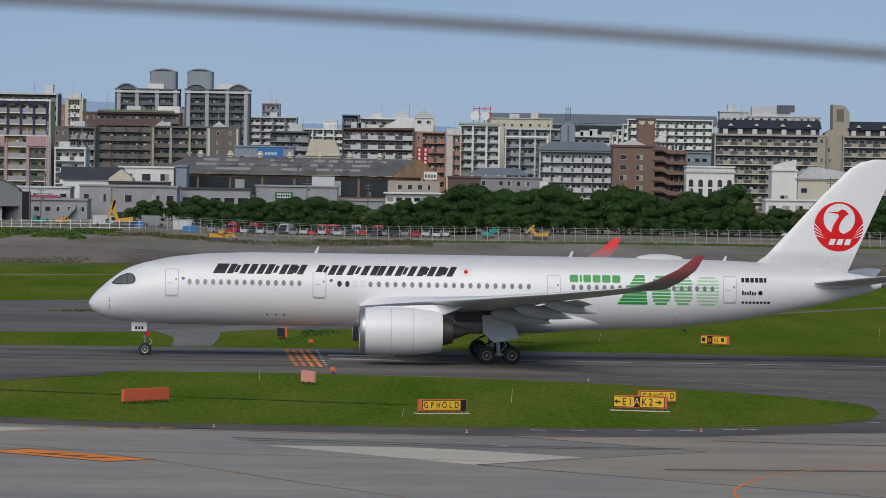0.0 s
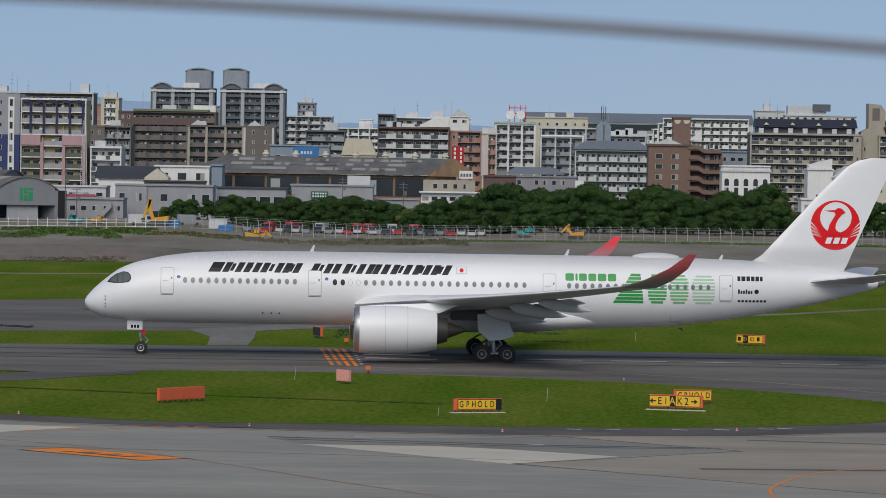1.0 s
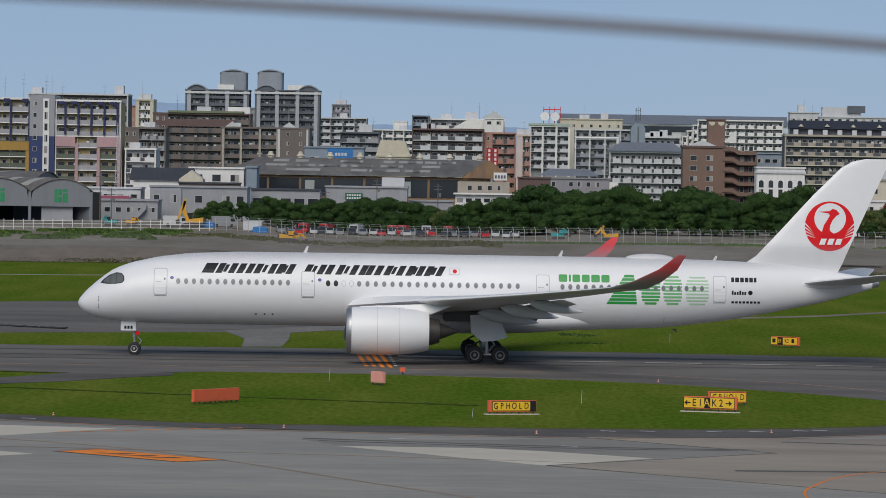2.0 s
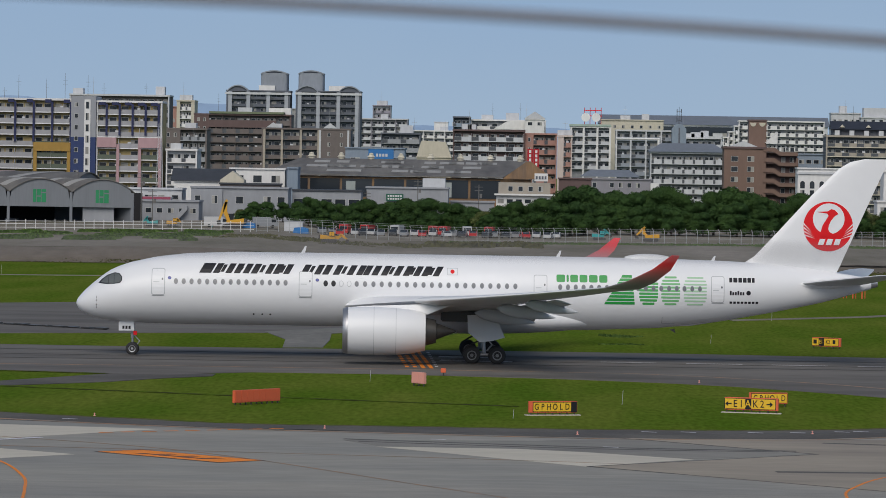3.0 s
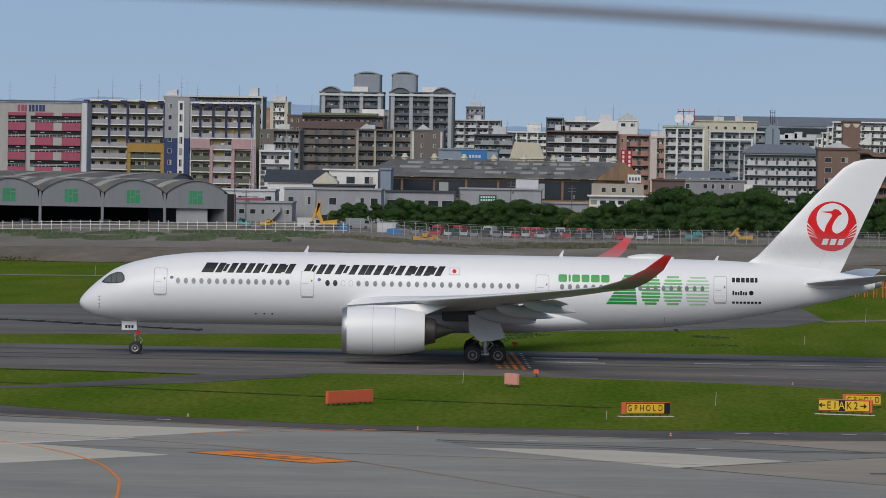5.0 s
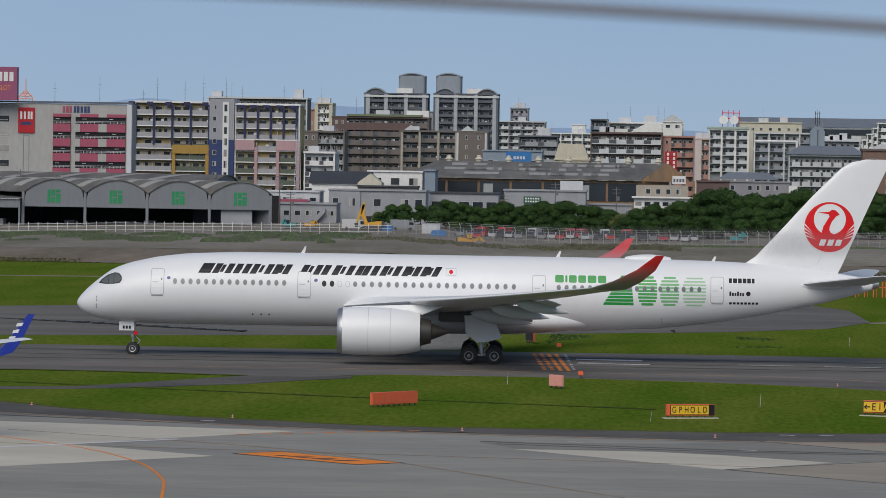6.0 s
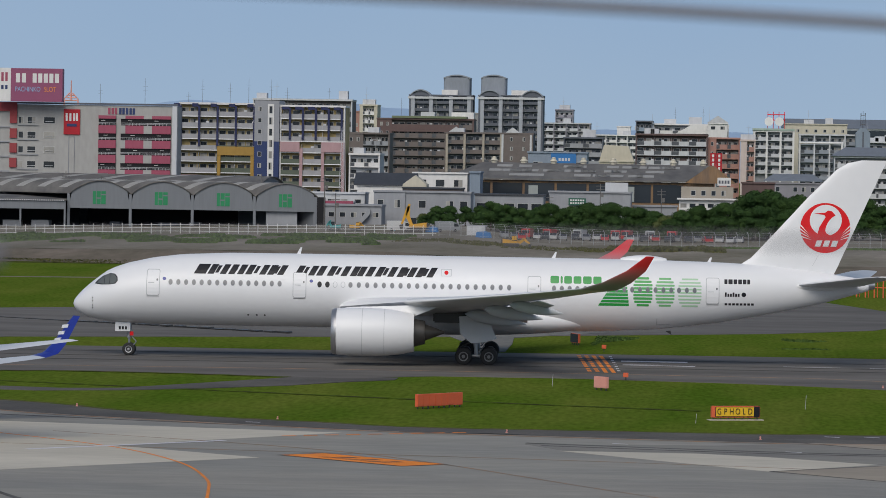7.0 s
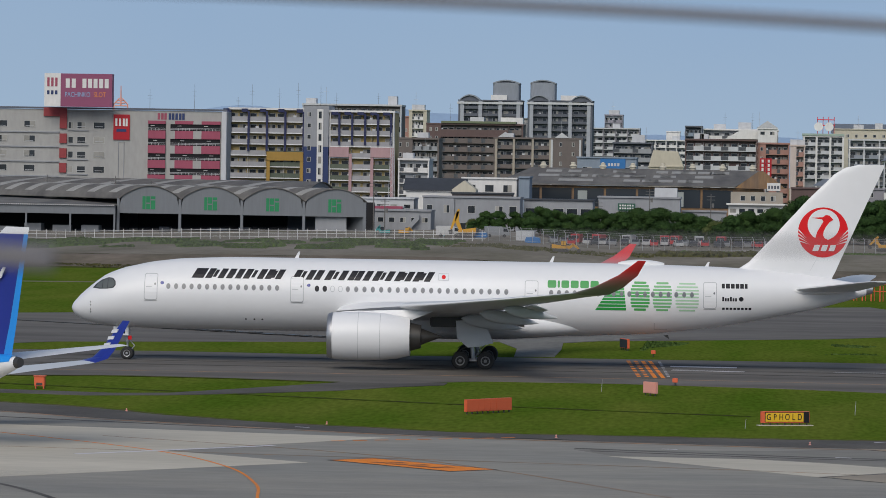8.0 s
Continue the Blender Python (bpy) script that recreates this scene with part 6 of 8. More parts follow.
def build_livery(jet):
    """Titles as plain leaning bars in their colours, with no letters."""
    z0, z1 = 6.90, 7.68
    for a, b in ((10.13, 11.1), (11.24, 12.75), (12.93, 14.15), (14.31, 15.96), (16.1, 17.43), (18.35, 19.95), (20.1, 20.65), (20.97, 22.6), (22.85, 23.9), (24.1, 24.55), (24.87, 26.4), (26.66, 28.0), (28.17, 29.6)):
        shapes = [slant(a, a + 0.52, z0, z1, 0.55)]
        if b - a > 0.7:
            shapes += [slant(b - 0.50, b, z0, z1, 0.55), slant(a + 0.53, b - 0.51, z0 + 0.28, z0 + 0.50, 0.55)]
        if b - a > 1.3:
            mid = (a + b) / 2
            shapes[2] = slant(mid - 0.14, mid + 0.14, z0 + 0.1, z1 - 0.1, 0.55)
        patch_part("title_bar", shapes, BLACK, jet, "plain black slanting title bars")
    flag = patch_part("flag", [rounded(30.3, 31.15, 7.02, 7.58, 0.02)], SEAM, jet, "small white flag with a red disc")
    patch_part("flag_field", [rounded(30.33, 31.12, 7.05, 7.55, 0.02)], WHITE, flag, "", 0.018)
    patch_part("flag_disc", [oval(30.73, 7.3, 0.17, 0.17)], RED, flag, "", 0.024)
    for a, b in ((39.2, 39.9), (40.02, 40.2), (40.32, 40.95), (41.08, 41.72), (41.85, 42.55), (42.68, 43.35)):
        patch_part("title_block", [rounded(a, b, 6.60, 7.20, 0.12)], GREEN, jet, "plain green title block")
    # striped rear titles: plain blocks of stripes thinning out towards the tail
    for k, (a, b) in enumerate(((43.1, 45.6), (45.95, 47.5), (47.75, 49.3), (49.6, 51.5))):
        paint = (GREEN, GREEN_2, GREEN_3, GREEN_4)[k]
        for i in range(9):
            z = 4.85 + i * 0.272
            tall = 0.215 - 0.028 * k
            if k == 0:
                left, right = a + 0.17 * i, b - 0.03 * i
                shape = [(left, z), (right, z), (right, z + tall), (left + 0.13, z + tall)]
            else:
                inset = 0.28 if i in (0, 8) else 0.08 if i in (1, 7) else 0.0
                shape = rounded(a + inset, b - inset, z, z + tall, 0.06)
            patch_part("stripe", [shape], paint, jet, "green stripe on the rear fuselage")
    for a, b in ((53.35, 53.6), (53.68, 54.02), (54.1, 54.4), (54.48, 54.78), (54.85, 55.15), (55.22, 55.45)):
        patch_part("mark_bar", [rounded(a, b, 6.76, 7.14, 0.03)], BLACK, jet, "plain black registration bar")
    for i in range(6):
        patch_part("mark_bar", [rounded(53.4 + 0.21 * i, 53.55 + 0.21 * i, 5.72, 5.98 + 0.1 * (i % 3 == 0), 0.02)], BLACK, jet)
    patch_part("mark_disc", [oval(54.95, 5.9, 0.19, 0.19)], BLACK, jet)
    for i in range(8):
        patch_part("mark_bar", [rounded(53.4 + 0.31 * i, 53.62 + 0.31 * i, 5.02, 5.2, 0.02)], BLACK, jet)
    for x in (7.75, 19.75):
        patch_part("badge", [oval(x, 6.45, 0.15, 0.13)], BLUE, jet, "small blue round badge")
    for x0, x1, z0, z1 in ((47.9, 49.0, 2.95 + 0.25, 3.85),):
        patch_part("hatch_joint", [rounded(x0, x1, z0 + 0.1, z0 + 0.14, 0.01), rounded(x0, x0 + 0.04, z0 + 0.15, z1, 0.01)], SEAM, jet)


def foil(x, chord, thick, n=10):
    """Section of a wing: x and thickness, round nose in front."""
    up = [(x + chord * (1 - math.cos(math.pi * i / n)) / 2) for i in range(n + 1)]
    def t(u):
        return thick * chord * 5 * (0.2969 * math.sqrt(u) - 0.126 * u - 0.3516 * u * u + 0.2843 * u ** 3 - 0.1036 * u ** 4)
    top = [(p, t((p - x) / chord)) for p in up]
    low = [(p, -t((p - x) / chord) * 0.75) for p in up[1:-1]][::-1]
    return top + low


def build_wing(jet, side):
    # span, leading edge, chord, height, thickness, cant in degrees
    rows = ((2.2, 21.6, 13.6, 4.35, 0.135, 0), (6.0, 24.6, 10.8, 4.75, 0.125, 0), (10.5, 27.6, 8.3, 5.15, 0.11, 0), (16.0, 31.4, 6.0, 5.62, 0.10, 0), (22.0, 35.5, 4.4, 6.18, 0.10, 0),
            (27.0, 39.3, 3.0, 6.72, 0.095, 10), (29.2, 41.4, 2.7, 7.02, 0.09, 25), (30.6, 43.0, 2.1, 7.58, 0.085, 45), (31.7, 44.75, 1.4, 8.50, 0.08, 62), (32.37, 46.15, 0.6, 9.60, 0.08, 72))
    def skin(chosen):
        bm = bmesh.new()
        rings = []
        for span, lead, chord, z, thick, cant in chosen:
            c, s = math.cos(radians(cant)), math.sin(radians(cant))
            rings.append([(x, side * (span - t * s), z + t * c - (x - lead) * 0.02) for x, t in foil(lead, chord, thick)])
        bm_rings(bm, rings)
        return bm
    wing = part("wing", skin(rows[2:6]), WING_GREY, jet, "grey wing with slatted leading edge", smooth=True)
    part("wing_root", skin(rows[:3]), WHITE, wing, "white wing root", smooth=True)
    part("winglet", skin(rows[5:7]), WING_GREY, wing, smooth=True)
    part("winglet_tip", skin(rows[6:]), TIP_FADE, wing, "red upswept wing tip", smooth=True)
    bm = bmesh.new()
    bm_rings(bm, [[(x - 0.03, side * span, z + t * 1.1) for x, t in foil(lead, chord * 0.09, 0.9 * thick * 4)] for span, lead, chord, z, thick, cant in rows[2:6]])
    part("slat", bm, WHITE, wing, "pale leading edge slat", smooth=True)
    # flap track fairings
    for span, x, z, size in ((8.2, 32.4, 3.95, 1.0), (13.2, 34.0, 4.55, 0.95), (18.2, 36.0, 5.12, 0.85)):
        bm = bmesh.new()
        rings = []
        for i in range(13):
            u = i / 12
            r = 0.02 + 0.44 * size * (math.sin(math.pi * u ** 0.7) ** 0.8 if 0 < u < 1 else 0)
            rings.append(ring_x(x + 4.9 * size * u, side * span, z + 0.25 - 0.75 * size * u, r * 0.8, r * 1.15, 14))
        bm_rings(bm, rings)
        part("flap_fairing", bm, FAIRING, wing, "pale canoe-shaped flap track fairing", smooth=True)
    # lowered flap
    bm = bmesh.new()
    bm_rings(bm, [[(x, side * span, z + t - (x - lead) * 0.25) for x, t in foil(lead, ch, 0.12)] for span, lead, ch, z in ((3.4, 34.8, 2.6, 4.0), (10.3, 35.4, 2.0, 4.75), (20.5, 38.2, 1.3, 5.75))])
    part("flap", bm, WING_GREY, wing, smooth=True)


def build_engine(jet, side):
    y, z = side * 10.5, 2.73
    bm = bmesh.new()
    prof = ((21.95, 1.60), (21.92, 1.68), (22.0, 1.76), (22.4, 1.86), (23.3, 1.92), (24.8, 1.93), (26.2, 1.88), (27.4, 1.74), (28.45, 1.52), (28.45, 1.44), (27.2, 1.40))
    bm_rings(bm, [ring_x(x, y, z, r, r, 40) for x, r in prof], close_ends=False)
    cowl = part("engine_cowl", bm, WHITE, jet, "white engine cowling", smooth=True)
    bm = bmesh.new()
    bm_rings(bm, [ring_x(x, y, z, r, r, 40) for x, r in ((22.34, 1.50), (22.05, 1.56), (21.90, 1.64), (21.90, 1.72), (22.06, 1.815), (22.30, 1.865))], close_ends=False)
    part("inlet_lip", bm, METAL, cowl, "bare metal inlet lip", smooth=True)
    bm = bmesh.new()
    bm_rings(bm, [ring_x(x, y, z, r, r, 32) for x, r in ((22.9, 1.52), (23.0, 0.5), (22.6, 0.25), (22.35, 0.03))])
    part("fan", bm, DARK_METAL, cowl, "dark fan and spinner", smooth=True)
    bm = bmesh.new()
    bm_rings(bm, [ring_x(x, y, z + dz, r, r, 28) for x, r, dz in ((27.0, 1.40, 0), (28.46, 1.12, 0), (29.3, 0.92, 0.03), (29.32, 0.66, 0.03), (30.9, 0.06, 0.06))])
    part("core_nozzle", bm, DARK_METAL, cowl, "dark tapering exhaust core", smooth=True)
    for x in (24.35, 26.1):
        bm = bmesh.new()
        r = 1.932 if x < 25 else 1.892
        bm_rings(bm, [ring_x(x, y, z, r, r, 40), ring_x(x + 0.03, y, z, r, r, 40)], close_ends=False)
        part("cowl_joint", bm, SEAM, cowl)
    # pylon
    bm = bmesh.new()
    bm_rings(bm, [[(23.0, y - 0.1, 4.66), (30.5, y - 0.05, 5.0), (30.5, y + 0.05, 5.0), (23.0, y + 0.1, 4.66)], [(23.6, y - 0.3, 4.3), (30.2, y - 0.2, 4.75), (30.2, y + 0.2, 4.75), (23.6, y + 0.3, 4.3)],
                  [(25.5, y - 0.3, 3.7), (28.6, y - 0.2, 4.1), (28.6, y + 0.2, 4.1), (25.5, y + 0.3, 3.7)]])
    part("pylon", bm, WHITE, cowl, smooth=True)
    bm = bmesh.new()
    bm_box(bm, 24.2, 25.6, y - side * -0.1 - 0.03, y - side * -0.1 + 0.03, z + 1.75, z + 2.02, 0.02)
    part("strake", bm, WHITE, cowl)


def build_tail(jet):
    bm = bmesh.new()
    bm_rings(bm, [[(x, t / 1.0, z) for x, t in foil(lead, trail - lead, 0.075)] for z, lead, trail in ((7.6, 53.7, 62.35), (8.3, 54.7, 62.7), (8.9, 55.6, 62.95), (11.0, 57.55, 63.87), (14.0, 60.25, 65.2), (16.2, 62.45, 66.2), (16.75, 63.35, 66.45), (17.0, 64.5, 66.5))])
    fin = part("fin", bm, WHITE, jet, "white swept tail fin", smooth=True)
    cx, cz, r = 61.6, 11.42, 2.05
    def fin_y(x, z):
        lead = float(np.interp(z, (7.6, 8.3, 8.9, 11.0, 14.0), (53.7, 54.7, 55.6, 57.55, 60.25)))
        trail = float(np.interp(z, (7.6, 8.3, 8.9, 11.0, 14.0), (62.35, 62.7, 62.95, 63.87, 65.2)))
        u = min(max((x - lead) / (trail - lead), 0.01), 0.99)
        th = 0.075 * (trail - lead) * 5 * (0.2969 * math.sqrt(u) - 0.126 * u - 0.3516 * u * u + 0.2843 * u ** 3 - 0.1036 * u ** 4)
        return 0.75 * th
    def emblem(name, pts, material, out, label=""):
        bm = bmesh.new()
        bm.faces.new([bm.verts.new((x, 0, z)) for x, z in pts])
        for k in range(1, 16):
            for no, at in (((1, 0, 0), (59.4 + 0.29 * k, 0, 0)), ((0, 0, 1), (0, 0, 9.2 + 0.29 * k))):
                bmesh.ops.bisect_plane(bm, geom=bm.verts[:] + bm.edges[:] + bm.faces[:], plane_co=at, plane_no=no)
        for v in bm.verts:
            v.co.y = -fin_y(v.co.x, v.co.z) - out
        return part(name, bm, material, fin, label)
    emblem("emblem", oval(cx, cz, r, r, 40), RED, 0.02, "red round emblem")
    emblem("emblem_field", oval(61.63, 12.05, 1.31, 1.27, 36), WHITE, 0.04, "white round field in the emblem")
    emblem("emblem_shape", [(60.63, 12.61), (61.55, 12.67), (61.80, 12.85), (62.1, 12.8), (62.42, 12.46), (62.12, 12.28), (61.82, 11.9), (61.64, 11.5), (61.60, 11.2), (61.70, 10.98), (62.0, 10.82), (62.4, 10.85), (62.3, 10.6), (60.9, 10.6), (60.98, 11.0), (61.12, 11.5), (61.42, 12.0), (61.60, 12.3), (61.5, 12.48)], RED, 0.06, "plain curved red shape in the emblem")
    for sx in (-1, 1):
        for q in range(4):
            a, b = math.radians(174 + 9 * q), math.radians(200 + 8 * q)
            tip = [(2.04, a - 0.03), (2.04, a + 0.03), (1.45, b)]
            emblem("emblem_slit", [(cx - sx * d * math.cos(w + math.pi), cz + d * math.sin(w)) for d, w in tip], WHITE, 0.05, "thin white slit in the emblem")
    for a in (60.75, 61.4, 62.05):
        emblem("emblem_bar", slant(a, a + 0.46, 9.9, 10.4, 0.35), WHITE, 0.08, "plain white bar in the emblem")
    # rudder joint
    bm = bmesh.new()
    bm.faces.new([bm.verts.new((x, -fin_y(x, z) - 0.006, z)) for x, z in ((60.6, 8.3), (60.62, 8.3), (61.1, 9.2), (61.08, 9.2))])
    part("rudder_joint", bm, SEAM, fin)
    for side in (-1, 1):
        bm = bmesh.new()
        bm_rings(bm, [[(x, side * span, z + t) for x, t in foil(lead, chord, 0.09)] for span, lead, chord, z in ((0.4, 58.6, 5.6, 6.65), (1.2, 59.3, 5.2, 6.72), (8.6, 64.3, 2.3, 7.62), (9.35, 65.2, 1.5, 7.72))])
        part("tailplane", bm, WING_GREY, jet, "grey tailplane", smooth=True)
        bm = bmesh.new()
        bm_rings(bm, [ring_x(x, side * 1.0, 6.62, w, h, 16) for x, w, h in ((57.6, 0.05, 0.05), (58.3, 0.3, 0.28), (60.0, 0.45, 0.36), (62.0, 0.35, 0.28), (63.6, 0.05, 0.05))])
        part("tailplane_root", bm, WHITE, jet, smooth=True)


def wheel(parent, x, y, z, r, wide):
    bm = bmesh.new()
    prof = ((-0.5, 0.60), (-0.5, 0.86), (-0.42, 0.95), (-0.25, 1.0), (0.25, 1.0), (0.42, 0.95), (0.5, 0.86), (0.5, 0.60))
    n = 28
    bm_rings(bm, [[(r * k * math.cos(2 * math.pi * i / n), wide * w, r * k * math.sin(2 * math.pi * i / n)) for i in range(n)] for w, k in prof])
    tyre = part("wheel", bm, TYRE, parent, "black tyre on a grey rim", smooth=True)
    tyre.matrix_parent_inverse = Matrix()
    tyre.location = (x, y, z)
    for s in (-1, 1):
        bm = bmesh.new()
        bm_rings(bm, [[(r * k * math.cos(2 * math.pi * i / n), s * wide * w, r * k * math.sin(2 * math.pi * i / n)) for i in range(n)] for w, k in ((0.40, 0.56), (0.53, 0.54), (0.50, 0.42), (0.36, 0.38), (0.36, 0.22), (0.56, 0.18), (0.58, 0.05))])
        part("rim", bm, METAL if r < 0.6 else RIM, tyre, "metal wheel rim", smooth=True)
        bm = bmesh.new()
        for k in range(8):
            a = 2 * math.pi * k / 8
            c, q = math.cos(a), math.sin(a)
            bm_tube(bm, (r * 0.32 * c, s * wide * 0.30, r * 0.32 * q), (r * 0.32 * c, s * wide * 0.52, r * 0.32 * q), 0.03, n=6)
        part("rim_bolts", bm, DARK_METAL, tyre)
    return tyre


WHEELS = []


def build_gear(jet):
    bm = bmesh.new()
    bm_tube(bm, (4.66, 0, 0.53), (4.66, 0, 1.55), 0.09, n=12)
    bm_tube(bm, (4.66, 0, 1.4), (4.6, 0, 3.0), 0.15, n=12)
    bm_tube(bm, (4.66, -0.3, 0.53), (4.66, 0.3, 0.53), 0.08, n=10)
    bm_tube(bm, (4.95, 0, 0.75), (5.25, 0, 1.15), 0.05)
    bm_tube(bm, (5.25, 0, 1.15), (4.75, 0, 1.65), 0.05)
    bm_tube(bm, (4.60, -0.28, 1.55), (4.60, 0.28, 1.55), 0.07)
    leg = part("nose_leg", bm, METAL, jet, "metal nose gear leg", smooth=True)
    for y in (-0.6, 0.6):
        box("nose_gear_door", leg, WHITE, 3.55, 4.8, y - 0.02, y + 0.02, 2.0, 2.75, 0.015, "white nose gear door")
    for a in (3.85, 4.1, 4.35):
        box("mark_bar", leg, BLACK, a, a + 0.17, -0.645, -0.63, 2.15, 2.4)
    box("red_tag", leg, RED, 4.75, 5.05, -0.5, -0.45, 1.65, 1.98, 0.01, "red tag hanging on the nose gear")
    for y in (-0.36, 0.36):
        WHEELS.append((wheel(jet, 4.66, y, 0.53, 0.53, 0.36), 0.53, (4.66, y, 0.53)))
    for side in (-1, 1):
        y = side * 5.3
        # solid dark box added for the shade of the wheel well's hollow
        box("wheel_well", jet, DARK_METAL, 29.8, 35.0, min(side * 3.3, side * 5.6), max(side * 3.3, side * 5.6), 3.35, 4.15, 0.1, "solid dark box standing for the shaded wheel well under the wing")
        bm = bmesh.new()
        bm_tube(bm, (33.32, y, 0.75), (33.2, y, 2.2), 0.16, n=14)
        bm_tube(bm, (33.2, y, 2.0), (33.0, y - side * 0.3, 4.2), 0.25, n=14)
        bm_tube(bm, (32.2, y, 0.70), (34.45, y, 0.70), 0.15, n=12)
        bm_tube(bm, (33.4, y, 2.6), (33.1, y - side * 2.2, 3.6), 0.10)
        bm_tube(bm, (33.5, y, 1.0), (33.95, y, 1.5), 0.06)
        bm_tube(bm, (33.95, y, 1.5), (33.4, y, 2.2), 0.06)
        for x in (32.3, 34.34):
            bm_tube(bm, (x, y - 0.8, 0.70), (x, y + 0.8, 0.70), 0.11, n=12)
        leg = part("main_leg", bm, METAL, jet, "metal main gear leg with a four-wheel bogie", smooth=True)
        bm = bmesh.new()
        bm_prism(bm, [(31.9, 3.9), (34.1, 4.05), (34.95, 2.15), (33.9, 1.85), (32.9, 1.75), (32.0, 2.5)], y + side * 0.62 - 0.04, y + side * 0.62 + 0.04)
        part("gear_door", bm, WHITE, leg, "white main gear door")
        bm = bmesh.new()
        for i in range(5):
            a, b = 31.7 + 0.25 * i, 1.2 + 0.12 * i
            bm_tube(bm, (a, y - side * 0.2, b), (a + 0.8, y - side * 0.1, b + 0.5), 0.03, n=6)
        part("hose", bm, DARK_METAL, leg, "dark hydraulic hoses")
        for x in (32.3, 34.34):
            for dy in (-0.87, 0.87):
                WHEELS.append((wheel(jet, x, y + dy, 0.70, 0.70, 0.53), 0.70, (x, y + dy, 0.70)))


def build_small_fittings(jet):
    for x, z, h in ((18.3, 8.58, 0.55), (39.2, 8.58, 0.5), (51.9, 8.4, 0.45)):
        bm = bmesh.new()
        bm_prism(bm, [(x, z - 0.1), (x + 0.35, z - 0.1), (x + 0.5, z + h), (x + 0.36, z + h)], -0.03, 0.03)
        part("antenna", bm, WHITE, jet, "white blade antenna")
    bm = bmesh.new()
    bm_rings(bm, [ring_x(44.6 + 4.4 * u, 0, 8.5, 0.02 + 0.55 * math.sin(math.pi * u) ** 0.6, 0.02 + 0.42 * math.sin(math.pi * u) ** 0.6, 20) for u in [i / 14 for i in range(1, 14)]])
    part("radome", bm, WHITE, jet, "white rounded antenna fairing", smooth=True)
    bm = bmesh.new()
    bm_prism(bm, [(48.7, 2.75), (49.1, 2.8), (49.2, 2.45)], -0.03, 0.03)
    part("antenna", bm, DARK_METAL, jet)
    bm = bmesh.new()
    bm_rings(bm, [ring_x(31.6 + 0.3 * u, 0, 2.3, 0.02 + 0.12 * math.sin(math.pi * u), 0.02 + 0.10 * math.sin(math.pi * u), 10) for u in [i / 8 for i in range(1, 8)]])
    part("beacon", bm, RED, jet, "small red belly beacon", smooth=True)


def build_airliner():
    jet = thing("airliner", "white wide-body jet airliner with red wing tips, taxiing", "airplane")
    build_fuselage(jet), build_glazing(jet), build_cabin(jet), build_livery(jet)
    for side in (-1, 1):
        build_wing(jet, side), build_engine(jet, side)
    build_tail(jet), build_gear(jet), build_small_fittings(jet)
    return jet


airliner = build_airliner()


# ---- markings, signs and lights on the field ----
def ribbon(name, pts, width, z, material, label, category="marking", n=8):
    """A painted line through a few points, smoothed."""
    p = [Vector((x, y, 0)) for x, y in pts]
    run = []
    for i in range(len(p) - 1):
        a, b, c, d = p[max(i - 1, 0)], p[i], p[i + 1], p[min(i + 2, len(p) - 1)]
        steps = n if len(p) > 2 else 1
        for k in range(steps):
            t = k / steps
            run.append(0.5 * ((2 * b) + (c - a) * t + (2 * a - 5 * b + 4 * c - d) * t * t + (3 * b - a - 3 * c + d) * t ** 3))
    run.append(p[-1])
    bm = bmesh.new()
    rows = []
    for i, q in enumerate(run):
        way = (run[min(i + 1, len(run) - 1)] - run[max(i - 1, 0)]).normalized()
        side = Vector((-way.y, way.x, 0)) * width / 2
        rows.append([tuple(q + side + Vector((0, 0, z))), tuple(q - side + Vector((0, 0, z))), tuple(q - side + Vector((0, 0, z - 0.006))), tuple(q + side + Vector((0, 0, z - 0.006)))])
    bm_rings(bm, rows)
    return tagged(part(name, bm, material), label, category, kind="structure")


